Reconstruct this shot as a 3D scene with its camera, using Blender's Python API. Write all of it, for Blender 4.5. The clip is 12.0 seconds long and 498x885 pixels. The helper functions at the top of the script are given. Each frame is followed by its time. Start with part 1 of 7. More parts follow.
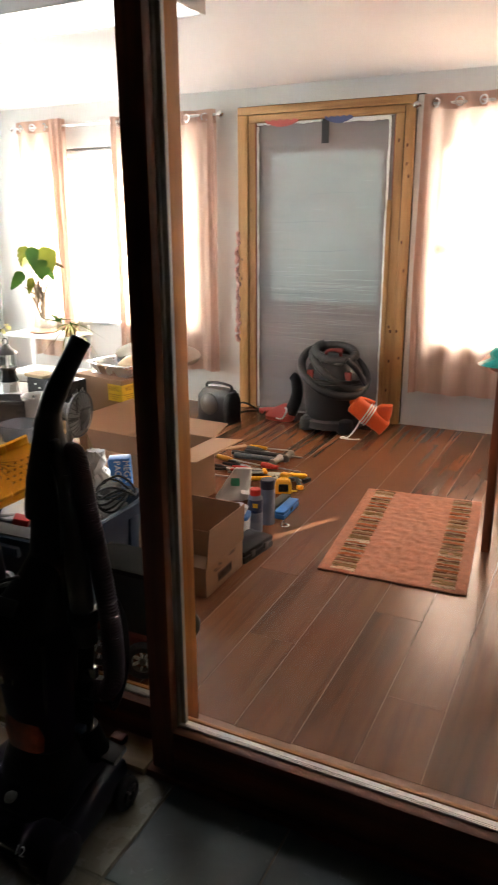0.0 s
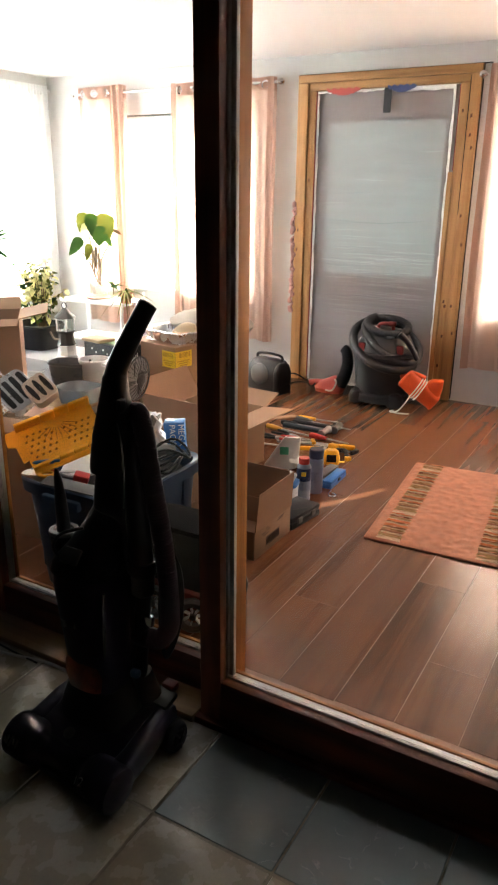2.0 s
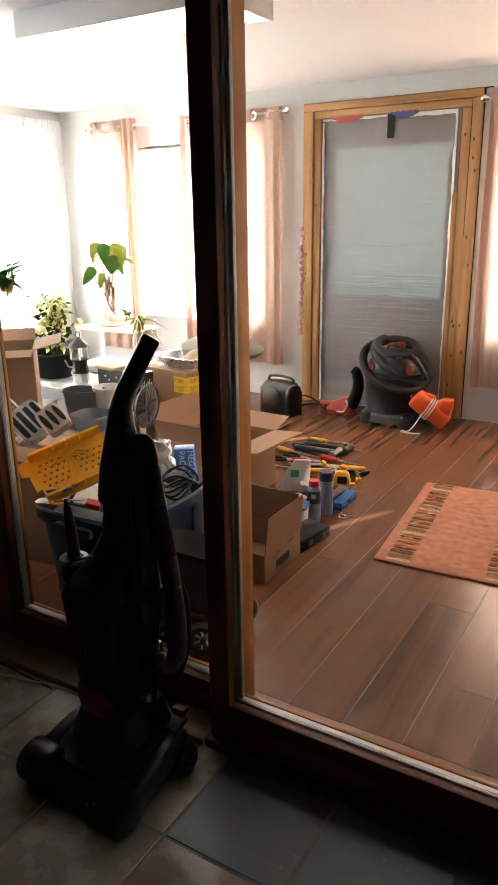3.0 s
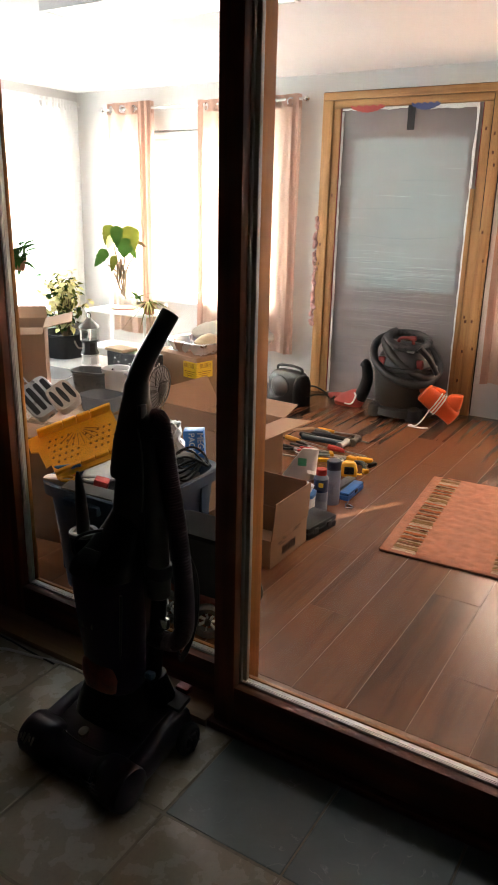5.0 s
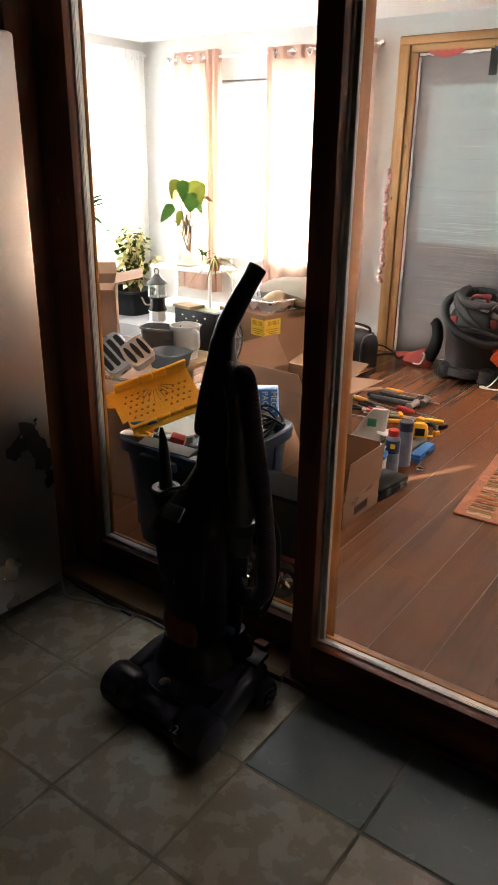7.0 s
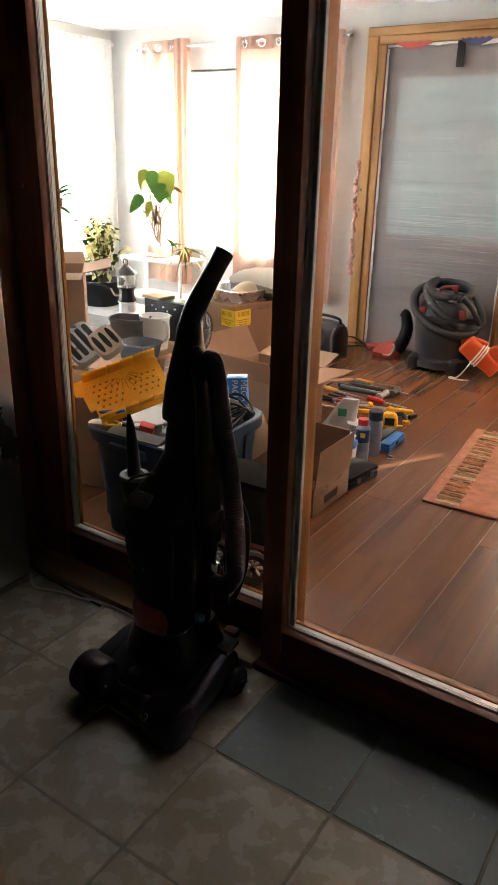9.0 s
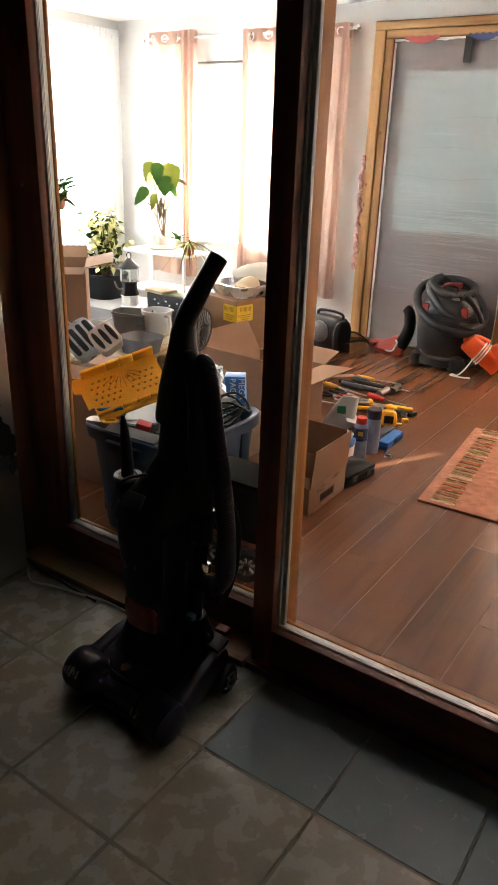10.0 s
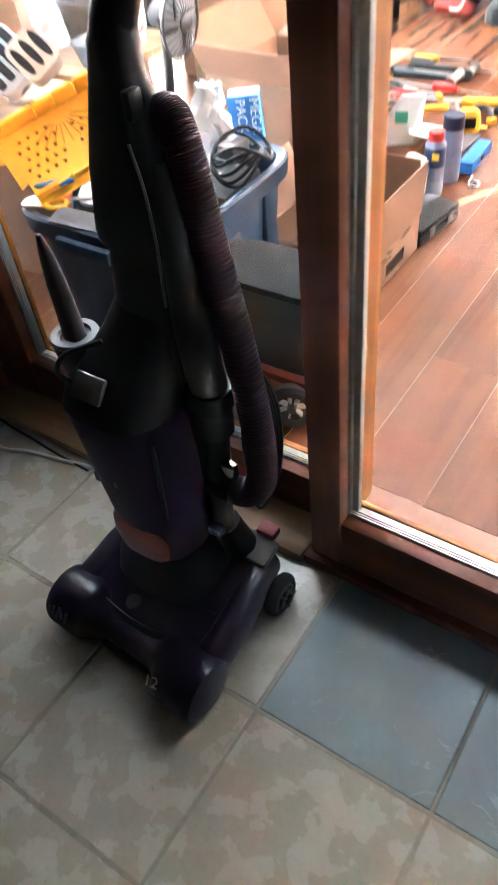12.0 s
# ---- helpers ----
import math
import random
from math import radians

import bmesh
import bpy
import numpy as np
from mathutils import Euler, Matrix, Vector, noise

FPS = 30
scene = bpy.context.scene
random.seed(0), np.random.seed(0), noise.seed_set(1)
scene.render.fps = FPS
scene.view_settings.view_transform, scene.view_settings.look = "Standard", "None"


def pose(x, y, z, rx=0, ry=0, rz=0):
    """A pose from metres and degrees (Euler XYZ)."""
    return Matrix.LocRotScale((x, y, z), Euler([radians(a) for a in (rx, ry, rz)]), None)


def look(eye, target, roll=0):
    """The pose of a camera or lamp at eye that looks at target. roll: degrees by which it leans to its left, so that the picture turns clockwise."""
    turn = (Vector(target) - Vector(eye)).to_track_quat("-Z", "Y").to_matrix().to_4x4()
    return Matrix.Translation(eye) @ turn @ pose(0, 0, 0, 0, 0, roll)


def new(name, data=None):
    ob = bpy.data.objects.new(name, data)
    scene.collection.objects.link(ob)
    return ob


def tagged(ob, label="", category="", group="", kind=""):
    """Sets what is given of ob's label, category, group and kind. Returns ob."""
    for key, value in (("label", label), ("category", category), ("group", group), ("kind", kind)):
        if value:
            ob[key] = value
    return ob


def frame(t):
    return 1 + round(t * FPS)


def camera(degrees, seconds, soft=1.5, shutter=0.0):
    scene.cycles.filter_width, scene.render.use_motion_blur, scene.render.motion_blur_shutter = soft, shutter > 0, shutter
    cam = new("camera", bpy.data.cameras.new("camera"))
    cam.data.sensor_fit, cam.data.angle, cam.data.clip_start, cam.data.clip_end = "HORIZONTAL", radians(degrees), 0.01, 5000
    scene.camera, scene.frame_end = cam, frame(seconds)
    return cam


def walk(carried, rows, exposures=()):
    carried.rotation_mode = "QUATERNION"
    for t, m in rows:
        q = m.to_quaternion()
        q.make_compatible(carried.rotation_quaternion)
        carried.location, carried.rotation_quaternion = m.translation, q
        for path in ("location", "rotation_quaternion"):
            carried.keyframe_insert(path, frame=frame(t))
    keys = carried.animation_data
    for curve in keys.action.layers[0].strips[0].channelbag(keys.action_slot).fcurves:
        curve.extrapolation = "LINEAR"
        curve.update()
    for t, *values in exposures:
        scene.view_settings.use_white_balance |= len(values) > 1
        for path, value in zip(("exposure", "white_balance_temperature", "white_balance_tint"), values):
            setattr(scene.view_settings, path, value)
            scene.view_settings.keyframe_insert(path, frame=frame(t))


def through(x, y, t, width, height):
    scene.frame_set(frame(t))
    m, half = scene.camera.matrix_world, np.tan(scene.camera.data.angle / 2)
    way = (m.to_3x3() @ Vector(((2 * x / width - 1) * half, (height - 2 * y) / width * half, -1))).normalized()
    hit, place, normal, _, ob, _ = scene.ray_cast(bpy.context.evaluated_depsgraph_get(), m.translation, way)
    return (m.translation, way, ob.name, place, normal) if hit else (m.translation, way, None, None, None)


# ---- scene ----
cam = camera(37.9, 12.0, soft=0.9, shutter=0.45)
PATH = [
    (0, (0.337, 0.214, 1.427), (-0.504, 1.932, 0.843), -0.3),
    (0.5, (0.326, 0.174, 1.455), (-0.618, 1.816, 0.812), -0.3),
    (1, (0.285, 0.165, 1.409), (-0.672, 1.749, 0.649), 2.0),
    (1.5, (0.301, 0.129, 1.455), (-0.659, 1.734, 0.747), 1.4),
    (2, (0.338, 0.144, 1.428), (-0.598, 1.785, 0.771), 0.7),
    (2.5, (0.361, 0.14, 1.428), (-0.594, 1.802, 0.856), -0.2),
    (3, (0.394, 0.13, 1.464), (-0.595, 1.759, 0.858), -0.9),
    (5, (0.362, 0.115, 1.425), (-0.627, 1.738, 0.802), 1.3),
    (5.5, (0.327, 0.097, 1.416), (-0.649, 1.702, 0.729), 2.3),
    (6, (0.324, 0.101, 1.414), (-0.738, 1.646, 0.717), -1.1),
    (6.5, (0.299, 0.101, 1.407), (-0.78, 1.619, 0.679), -0.1),
    (6.7, (0.284, 0.091, 1.414), (-0.806, 1.6, 0.682), 0.8),
    (8.3, (0.294, 0.086, 1.391), (-0.769, 1.623, 0.678), 0.3),
    (8.5, (0.297, 0.093, 1.387), (-0.749, 1.629, 0.646), 0.3),
    (9, (0.295, 0.094, 1.389), (-0.728, 1.644, 0.647), 1.3),
    (9.5, (0.298, 0.094, 1.39), (-0.707, 1.654, 0.644), 0.9),
    (10, (0.328, 0.109, 1.431), (-0.703, 1.64, 0.66), 1.9),
    (10.3, (0.281, 0.11, 1.415), (-0.676, 1.711, 0.691), 2.4),
    (10.5, (0.223, 0.149, 1.398), (-0.582, 1.782, 0.571), 2.3),
    (10.7, (0.193, 0.188, 1.427), (-0.616, 1.823, 0.607), 1.3),
    (11, (0.137, 0.311, 1.355), (-0.765, 1.851, 0.452), -1.8),
    (11.2, (0.1, 0.41, 1.328), (-0.784, 1.884, 0.305), 0.0),
    (11.5, (0.032, 0.571, 1.319), (-0.881, 1.86, 0.092), -0.5),
    (11.8, (-0.032, 0.696, 1.239), (-0.984, 1.873, -0.068), -6.3),
    (12, (-0.134, 0.801, 1.246), (-1.021, 1.9, -0.17), -7.4),
]
EXPOSURES = [(0, 2.3, 6250, 10), (0.6, 2.55, 6250, 10), (1.1, 2.72, 6250, 10), (1.7, 2.65, 6250, 10), (2.5, 2.52, 6250, 10), (5.0, 2.42, 6250, 10), (5.7, 2.58, 6250, 10), (8.5, 2.48, 6250, 10), (10.3, 2.6, 6250, 10), (11.0, 3.0, 6000, 9), (11.2, 3.2, 5900, 9), (11.5, 4.15, 5500, 7), (11.8, 4.9, 5200, 7), (12.0, 5.0, 5200, 6)]
walk(cam, [(t, look(eye, target, roll)) for t, eye, target, roll in PATH], EXPOSURES)

# ---- levels and planes ----
FLOOR_S = 0.088    # sunroom laminate
CEIL = 2.275       # ceiling
FAR = 4.99         # inner face of the far wall
LEFT = -4.37       # inner face of the left wall
RIGHT = 1.9        # inner face of the right wall
DOOR = 1.60        # glazing plane of the sliding door

# ---- light ----
world = bpy.data.worlds.new("world")
scene.world = world
world.use_nodes = True
wn = world.node_tree
sky = wn.nodes.new("ShaderNodeTexSky")
sky.sky_type, sky.sun_disc = "NISHITA", False
sky.sun_elevation, sky.sun_rotation = radians(17), radians(28)
wn.nodes["Background"].inputs["Strength"].default_value = 0.05
wn.links.new(sky.outputs["Color"], wn.nodes["Background"].inputs["Color"])

sun = new("sun", bpy.data.lights.new("sun", "SUN"))
sun.data.energy, sun.data.angle, sun.data.color = 5.0, radians(0.5), (1.0, 0.93, 0.84)
sun.matrix_world = look((4.49, 8.42, 2.92), (0, 0, 0))


def window_lamp(name, eye, target, w, h, watts, color):
    ob = new(name, bpy.data.lights.new(name, "AREA"))
    ob.data.shape, ob.data.size, ob.data.size_y = "RECTANGLE", w, h
    ob.data.energy, ob.data.color = watts, color
    ob.matrix_world = look(eye, target)
    return ob


DAY = (1.0, 0.97, 0.94)
window_lamp("daylight_far_left", (-3.18, FAR + 0.24, 1.20), (-3.18, 0, 1.20), 1.50, 1.08, 30, DAY)
window_lamp("daylight_far_right", (-0.02, FAR + 0.24, 1.24), (-0.02, 0, 1.24), 1.18, 1.15, 27, DAY)
window_lamp("daylight_left", (LEFT - 0.30, 3.65, 1.30), (0, 3.65, 1.30), 2.1, 1.6, 54, DAY)


# ---- materials ----
def nodes_of(name):
    m = bpy.data.materials.new(name)
    m.use_nodes = True
    return m, m.node_tree, m.node_tree.nodes["Principled BSDF"]


def mat(name, color, rough=0.5, metal=0.0, vary=0.12, scale=14.0, bump=0.15, fine=90.0, coat=0.0, spec=0.5, island=0.0):
    """A surface with large stains, fine grain and relief; colour varies from piece to piece by island."""
    m, nt, b = nodes_of(name)
    tc = nt.nodes.new("ShaderNodeTexCoord")
    n1 = nt.nodes.new("ShaderNodeTexNoise")
    n1.inputs["Scale"].default_value, n1.inputs["Detail"].default_value = scale, 5
    n2 = nt.nodes.new("ShaderNodeTexNoise")
    n2.inputs["Scale"].default_value, n2.inputs["Detail"].default_value = fine, 3
    for n in (n1, n2):
        nt.links.new(tc.outputs["Object"], n.inputs["Vector"])
    add = nt.nodes.new("ShaderNodeMath")
    add.operation = "MULTIPLY_ADD"
    nt.links.new(n2.outputs["Fac"], add.inputs[0])
    add.inputs[1].default_value = 0.4
    nt.links.new(n1.outputs["Fac"], add.inputs[2])
    ramp = nt.nodes.new("ShaderNodeMapRange")
    ramp.inputs["From Min"].default_value, ramp.inputs["From Max"].default_value = 0.4, 1.0
    ramp.inputs["To Min"].default_value, ramp.inputs["To Max"].default_value = 1 - vary, 1 + vary
    nt.links.new(add.outputs[0], ramp.inputs["Value"])
    last = ramp.outputs[0]
    if island:
        info = nt.nodes.new("ShaderNodeObjectInfo")
        mr = nt.nodes.new("ShaderNodeMapRange")
        mr.inputs["To Min"].default_value, mr.inputs["To Max"].default_value = 1 - island, 1 + island
        nt.links.new(info.outputs["Random"], mr.inputs["Value"])
        mul = nt.nodes.new("ShaderNodeMath")
        mul.operation = "MULTIPLY"
        nt.links.new(last, mul.inputs[0]), nt.links.new(mr.outputs[0], mul.inputs[1])
        last = mul.outputs[0]
    vm = nt.nodes.new("ShaderNodeVectorMath")
    vm.operation = "SCALE"
    vm.inputs[0].default_value = color
    nt.links.new(last, vm.inputs["Scale"])
    nt.links.new(vm.outputs[0], b.inputs["Base Color"])
    b.inputs["Roughness"].default_value, b.inputs["Metallic"].default_value = rough, metal
    b.inputs["Specular IOR Level"].default_value = spec
    b.inputs["Coat Weight"].default_value = coat
    r = nt.nodes.new("ShaderNodeMapRange")
    r.inputs["To Min"].default_value, r.inputs["To Max"].default_value = max(0.02, rough - 0.12), min(1, rough + 0.12)
    nt.links.new(n1.outputs["Fac"], r.inputs["Value"])
    nt.links.new(r.outputs[0], b.inputs["Roughness"])
    if bump:
        bp = nt.nodes.new("ShaderNodeBump")
        bp.inputs["Strength"].default_value, bp.inputs["Distance"].default_value = bump, 0.004
        nt.links.new(add.outputs[0], bp.inputs["Height"])
        nt.links.new(bp.outputs[0], b.inputs["Normal"])
    return m


def wood_mat(name, dark, light, rough=0.5, along="Z", scale=1.0, island=0.0, coat=0.0, knots=False, bump=0.12):
    """Grain stretched along one axis of the object."""
    m, nt, b = nodes_of(name)
    tc = nt.nodes.new("ShaderNodeTexCoord")
    mp = nt.nodes.new("ShaderNodeMapping")
    s = {"X": (1.2, 22, 22), "Y": (22, 1.2, 22), "Z": (22, 22, 1.2)}[along]
    mp.inputs["Scale"].default_value = [v * scale for v in s]
    nt.links.new(tc.outputs["Object"], mp.inputs["Vector"])
    if island:
        info = nt.nodes.new("ShaderNodeObjectInfo")
        sc = nt.nodes.new("ShaderNodeVectorMath")
        sc.operation = "SCALE"
        sc.inputs[0].default_value = (37, 91, 53)
        nt.links.new(info.outputs["Random"], sc.inputs["Scale"])
        ad = nt.nodes.new("ShaderNodeVectorMath")
        nt.links.new(mp.outputs[0], ad.inputs[0]), nt.links.new(sc.outputs[0], ad.inputs[1])
        vec = ad.outputs[0]
    else:
        vec = mp.outputs[0]
    n1 = nt.nodes.new("ShaderNodeTexNoise")
    n1.inputs["Scale"].default_value, n1.inputs["Detail"].default_value, n1.inputs["Distortion"].default_value = 1.0, 6, 0.9
    nt.links.new(vec, n1.inputs["Vector"])
    n2 = nt.nodes.new("ShaderNodeTexNoise")
    n2.inputs["Scale"].default_value, n2.inputs["Detail"].default_value = 0.22, 4
    nt.links.new(vec, n2.inputs["Vector"])
    mx = nt.nodes.new("ShaderNodeMath")
    mx.operation = "MULTIPLY_ADD"
    nt.links.new(n2.outputs["Fac"], mx.inputs[0])
    mx.inputs[1].default_value = 0.7
    nt.links.new(n1.outputs["Fac"], mx.inputs[2])
    last = mx.outputs[0]
    if island:
        a2 = nt.nodes.new("ShaderNodeMath")
        a2.operation = "MULTIPLY_ADD"
        nt.links.new(info.outputs["Random"], a2.inputs[0])
        a2.inputs[1].default_value = island
        nt.links.new(last, a2.inputs[2])
        last = a2.outputs[0]
    cr = nt.nodes.new("ShaderNodeValToRGB")
    cr.color_ramp.elements[0].position, cr.color_ramp.elements[1].position = 0.55, 1.15 if not island else 1.0 + island
    cr.color_ramp.elements[1].position = min(1.0, cr.color_ramp.elements[1].position)
    cr.color_ramp.elements[0].color, cr.color_ramp.elements[1].color = (*dark, 1), (*light, 1)
    nt.links.new(last, cr.inputs["Fac"])
    nt.links.new(cr.outputs["Color"], b.inputs["Base Color"])
    b.inputs["Roughness"].default_value = rough
    b.inputs["Coat Weight"].default_value = coat
    bp = nt.nodes.new("ShaderNodeBump")
    bp.inputs["Strength"].default_value, bp.inputs["Distance"].default_value = bump, 0.003
    nt.links.new(n1.outputs["Fac"], bp.inputs["Height"])
    nt.links.new(bp.outputs[0], b.inputs["Normal"])
    return m


def cloth_mat(name, color, through=0.5, rough=0.9, trans=None):
    """Thin cloth that lets daylight through."""
    m, nt, b = nodes_of(name)
    nt.nodes.remove(b)
    out = nt.nodes["Material Output"]
    tc = nt.nodes.new("ShaderNodeTexCoord")
    n = nt.nodes.new("ShaderNodeTexNoise")
    n.inputs["Scale"].default_value = 160
    nt.links.new(tc.outputs["Object"], n.inputs["Vector"])
    bp = nt.nodes.new("ShaderNodeBump")
    bp.inputs["Strength"].default_value = 0.2
    nt.links.new(n.outputs["Fac"], bp.inputs["Height"])
    d, t = nt.nodes.new("ShaderNodeBsdfDiffuse"), nt.nodes.new("ShaderNodeBsdfTranslucent")
    d.inputs["Color"].default_value, t.inputs["Color"].default_value = (*color, 1), (*(trans or color), 1)
    nt.links.new(bp.outputs[0], d.inputs["Normal"])
    mix = nt.nodes.new("ShaderNodeMixShader")
    mix.inputs["Fac"].default_value = through
    nt.links.new(d.outputs[0], mix.inputs[1]), nt.links.new(t.outputs[0], mix.inputs[2])
    nt.links.new(mix.outputs[0], out.inputs["Surface"])
    return m


def clear_mat(name, tint=(1, 1, 1), gloss=0.02, haze=0.0, ior=1.45, bump=0.0, haze_color=(0.8, 0.8, 0.8)):
    """A thin clear sheet: see-through, with a Fresnel gloss and a little milky haze."""
    m, nt, b = nodes_of(name)
    nt.nodes.remove(b)
    out = nt.nodes["Material Output"]
    tr, gl = nt.nodes.new("ShaderNodeBsdfTransparent"), nt.nodes.new("ShaderNodeBsdfGlossy")
    tr.inputs["Color"].default_value = (*tint, 1)
    gl.inputs["Roughness"].default_value = gloss
    base = tr.outputs[0]
    if haze:
        df = nt.nodes.new("ShaderNodeBsdfDiffuse")
        df.inputs["Color"].default_value = (*haze_color, 1)
        hz = nt.nodes.new("ShaderNodeMixShader")
        hz.inputs["Fac"].default_value = haze
        nt.links.new(base, hz.inputs[1]), nt.links.new(df.outputs[0], hz.inputs[2])
        base = hz.outputs[0]
    lw = nt.nodes.new("ShaderNodeLayerWeight")
    lw.inputs["Blend"].default_value = 0.5
    pw = nt.nodes.new("ShaderNodeMath")
    pw.operation = "POWER"
    nt.links.new(lw.outputs["Facing"], pw.inputs[0])
    pw.inputs[1].default_value = 4.0
    fr = nt.nodes.new("ShaderNodeMath")
    fr.operation = "MULTIPLY_ADD"
    nt.links.new(pw.outputs[0], fr.inputs[0])
    fr.inputs[1].default_value, fr.inputs[2].default_value = 0.7, 0.02 + (ior - 1.45) * 0.8
    mix = nt.nodes.new("ShaderNodeMixShader")
    nt.links.new(fr.outputs[0], mix.inputs["Fac"])
    nt.links.new(base, mix.inputs[1]), nt.links.new(gl.outputs[0], mix.inputs[2])
    nt.links.new(mix.outputs[0], out.inputs["Surface"])
    if bump:
        tc = nt.nodes.new("ShaderNodeTexCoord")
        mp = nt.nodes.new("ShaderNodeMapping")
        mp.inputs["Scale"].default_value = (1.2, 1, 14)
        n = nt.nodes.new("ShaderNodeTexNoise")
        n.inputs["Scale"].default_value, n.inputs["Detail"].default_value = 2.2, 5
        nt.links.new(tc.outputs["Object"], mp.inputs["Vector"]), nt.links.new(mp.outputs[0], n.inputs["Vector"])
        bp = nt.nodes.new("ShaderNodeBump")
        bp.inputs["Strength"].default_value, bp.inputs["Distance"].default_value = bump, 0.02
        nt.links.new(n.outputs["Fac"], bp.inputs["Height"])
        nt.links.new(bp.outputs[0], gl.inputs["Normal"])
    return m


def veins(m, color, scale, width):
    """Broken veins and pits of another colour over a finished surface."""
    nt = m.node_tree
    b = nt.nodes["Principled BSDF"]
    old = b.inputs["Base Color"].links[0].from_socket
    tc = nt.nodes.new("ShaderNodeTexCoord")
    info = nt.nodes.new("ShaderNodeObjectInfo")
    ad = nt.nodes.new("ShaderNodeVectorMath")
    nt.links.new(tc.outputs["Object"], ad.inputs[0]), nt.links.new(info.outputs["Location"], ad.inputs[1])
    n1, n2 = nt.nodes.new("ShaderNodeTexNoise"), nt.nodes.new("ShaderNodeTexNoise")
    n1.inputs["Scale"].default_value, n1.inputs["Detail"].default_value, n1.inputs["Distortion"].default_value = scale, 5, 0.35
    n2.inputs["Scale"].default_value, n2.inputs["Detail"].default_value = scale * 1.7, 3
    for n in (n1, n2):
        nt.links.new(ad.outputs[0], n.inputs["Vector"])
    cmp = nt.nodes.new("ShaderNodeMath")
    cmp.operation = "SUBTRACT"
    nt.links.new(n1.outputs["Fac"], cmp.inputs[0])
    cmp.inputs[1].default_value = 0.5
    ab = nt.nodes.new("ShaderNodeMath")
    ab.operation = "ABSOLUTE"
    nt.links.new(cmp.outputs[0], ab.inputs[0])
    r1, r2 = nt.nodes.new("ShaderNodeMapRange"), nt.nodes.new("ShaderNodeMapRange")
    r1.inputs["From Min"].default_value, r1.inputs["From Max"].default_value = 0.0, width
    r1.inputs["To Min"].default_value, r1.inputs["To Max"].default_value = 0.6, 0.0
    r2.inputs["From Min"].default_value, r2.inputs["From Max"].default_value = 0.54, 0.62
    nt.links.new(ab.outputs[0], r1.inputs["Value"]), nt.links.new(n2.outputs["Fac"], r2.inputs["Value"])
    mul = nt.nodes.new("ShaderNodeMath")
    mul.operation = "MULTIPLY"
    nt.links.new(r1.outputs[0], mul.inputs[0]), nt.links.new(r2.outputs[0], mul.inputs[1])
    mix = nt.nodes.new("ShaderNodeMixRGB")
    mix.inputs["Color2"].default_value = (*color, 1)
    nt.links.new(mul.outputs[0], mix.inputs["Fac"]), nt.links.new(old, mix.inputs["Color1"])
    nt.links.new(mix.outputs[0], b.inputs["Base Color"])
    return m


def glow_mat(name, color, strength):
    m, nt, b = nodes_of(name)
    b.inputs["Emission Color"].default_value, b.inputs["Emission Strength"].default_value = (*color, 1), strength
    b.inputs["Base Color"].default_value = (*color, 1)
    return m


M_WALL = mat("wall_paint", (0.62, 0.612, 0.592), 0.7, vary=0.05, scale=3, bump=0.1, fine=220)
M_CEIL = mat("ceiling_paint", (0.80, 0.78, 0.77), 0.8, vary=0.03, scale=3, bump=0.12, fine=160)
# near-black on purpose: shade put into the paint to keep the kitchen dim
M_KWALL = mat("blackened_kitchen_paint", (0.11, 0.10, 0.085), 0.7, vary=0.05, scale=3)
M_PLANK = wood_mat("laminate_plank", (0.056, 0.0225, 0.0115), (0.178, 0.072, 0.033), 0.25, "Y", 1.0, island=0.20, bump=0.07)
# pale seam colour stands for light caught on the plank bevels
M_SEAM = mat("lit_plank_seam", (0.34, 0.19, 0.12), 0.5)
M_DARKWOOD = wood_mat("dark_stained_wood", (0.072, 0.0175, 0.006), (0.24, 0.062, 0.021), 0.5, "Z")
M_DARKWOOD_X = wood_mat("dark_stained_wood_rail", (0.072, 0.0175, 0.006), (0.24, 0.062, 0.021), 0.5, "X")
M_ORANGE = wood_mat("oiled_orange_wood", (0.30, 0.095, 0.010), (0.56, 0.205, 0.022), 0.62, "Z")
M_ORANGE_X = wood_mat("oiled_orange_rail", (0.26, 0.085, 0.018), (0.50, 0.20, 0.055), 0.42, "X", coat=0.2)
M_PINE = wood_mat("pine_stud", (0.24, 0.105, 0.03), (0.50, 0.27, 0.10), 0.6, "Z")
M_KNOT = mat("pine_knot", (0.13, 0.045, 0.015), 0.6)
M_PINE_X = wood_mat("pine_header", (0.24, 0.105, 0.03), (0.50, 0.27, 0.10), 0.6, "X")
M_OAKSILL = wood_mat("worn_sill", (0.13, 0.07, 0.035), (0.32, 0.20, 0.11), 0.55, "X")
M_ALU = mat("aluminium", (0.66, 0.65, 0.62), 0.34, 0.55, vary=0.06, bump=0.04)
M_BAND = mat("grey_vinyl_band", (0.52, 0.50, 0.46), 0.45, vary=0.06)
M_STEEL = mat("brushed_steel", (0.38, 0.35, 0.32), 0.30, 1.0, vary=0.06, scale=2, bump=0.03, fine=300)
M_CHROME = mat("chrome", (0.8, 0.8, 0.8), 0.12, 1.0, vary=0.03, bump=0)
M_GLASS = clear_mat("door_glass", (0.97, 0.985, 0.975), 0.01)
M_BLACK = mat("black_plastic", (0.008, 0.008, 0.009), 0.4, vary=0.2, bump=0.1, spec=0.4)
M_BLACKGLOSS = mat("glossy_black_plastic", (0.010, 0.009, 0.012), 0.32, vary=0.2, bump=0.04, coat=0.05)
M_GREYPL = mat("grey_plastic", (0.10, 0.095, 0.09), 0.45)
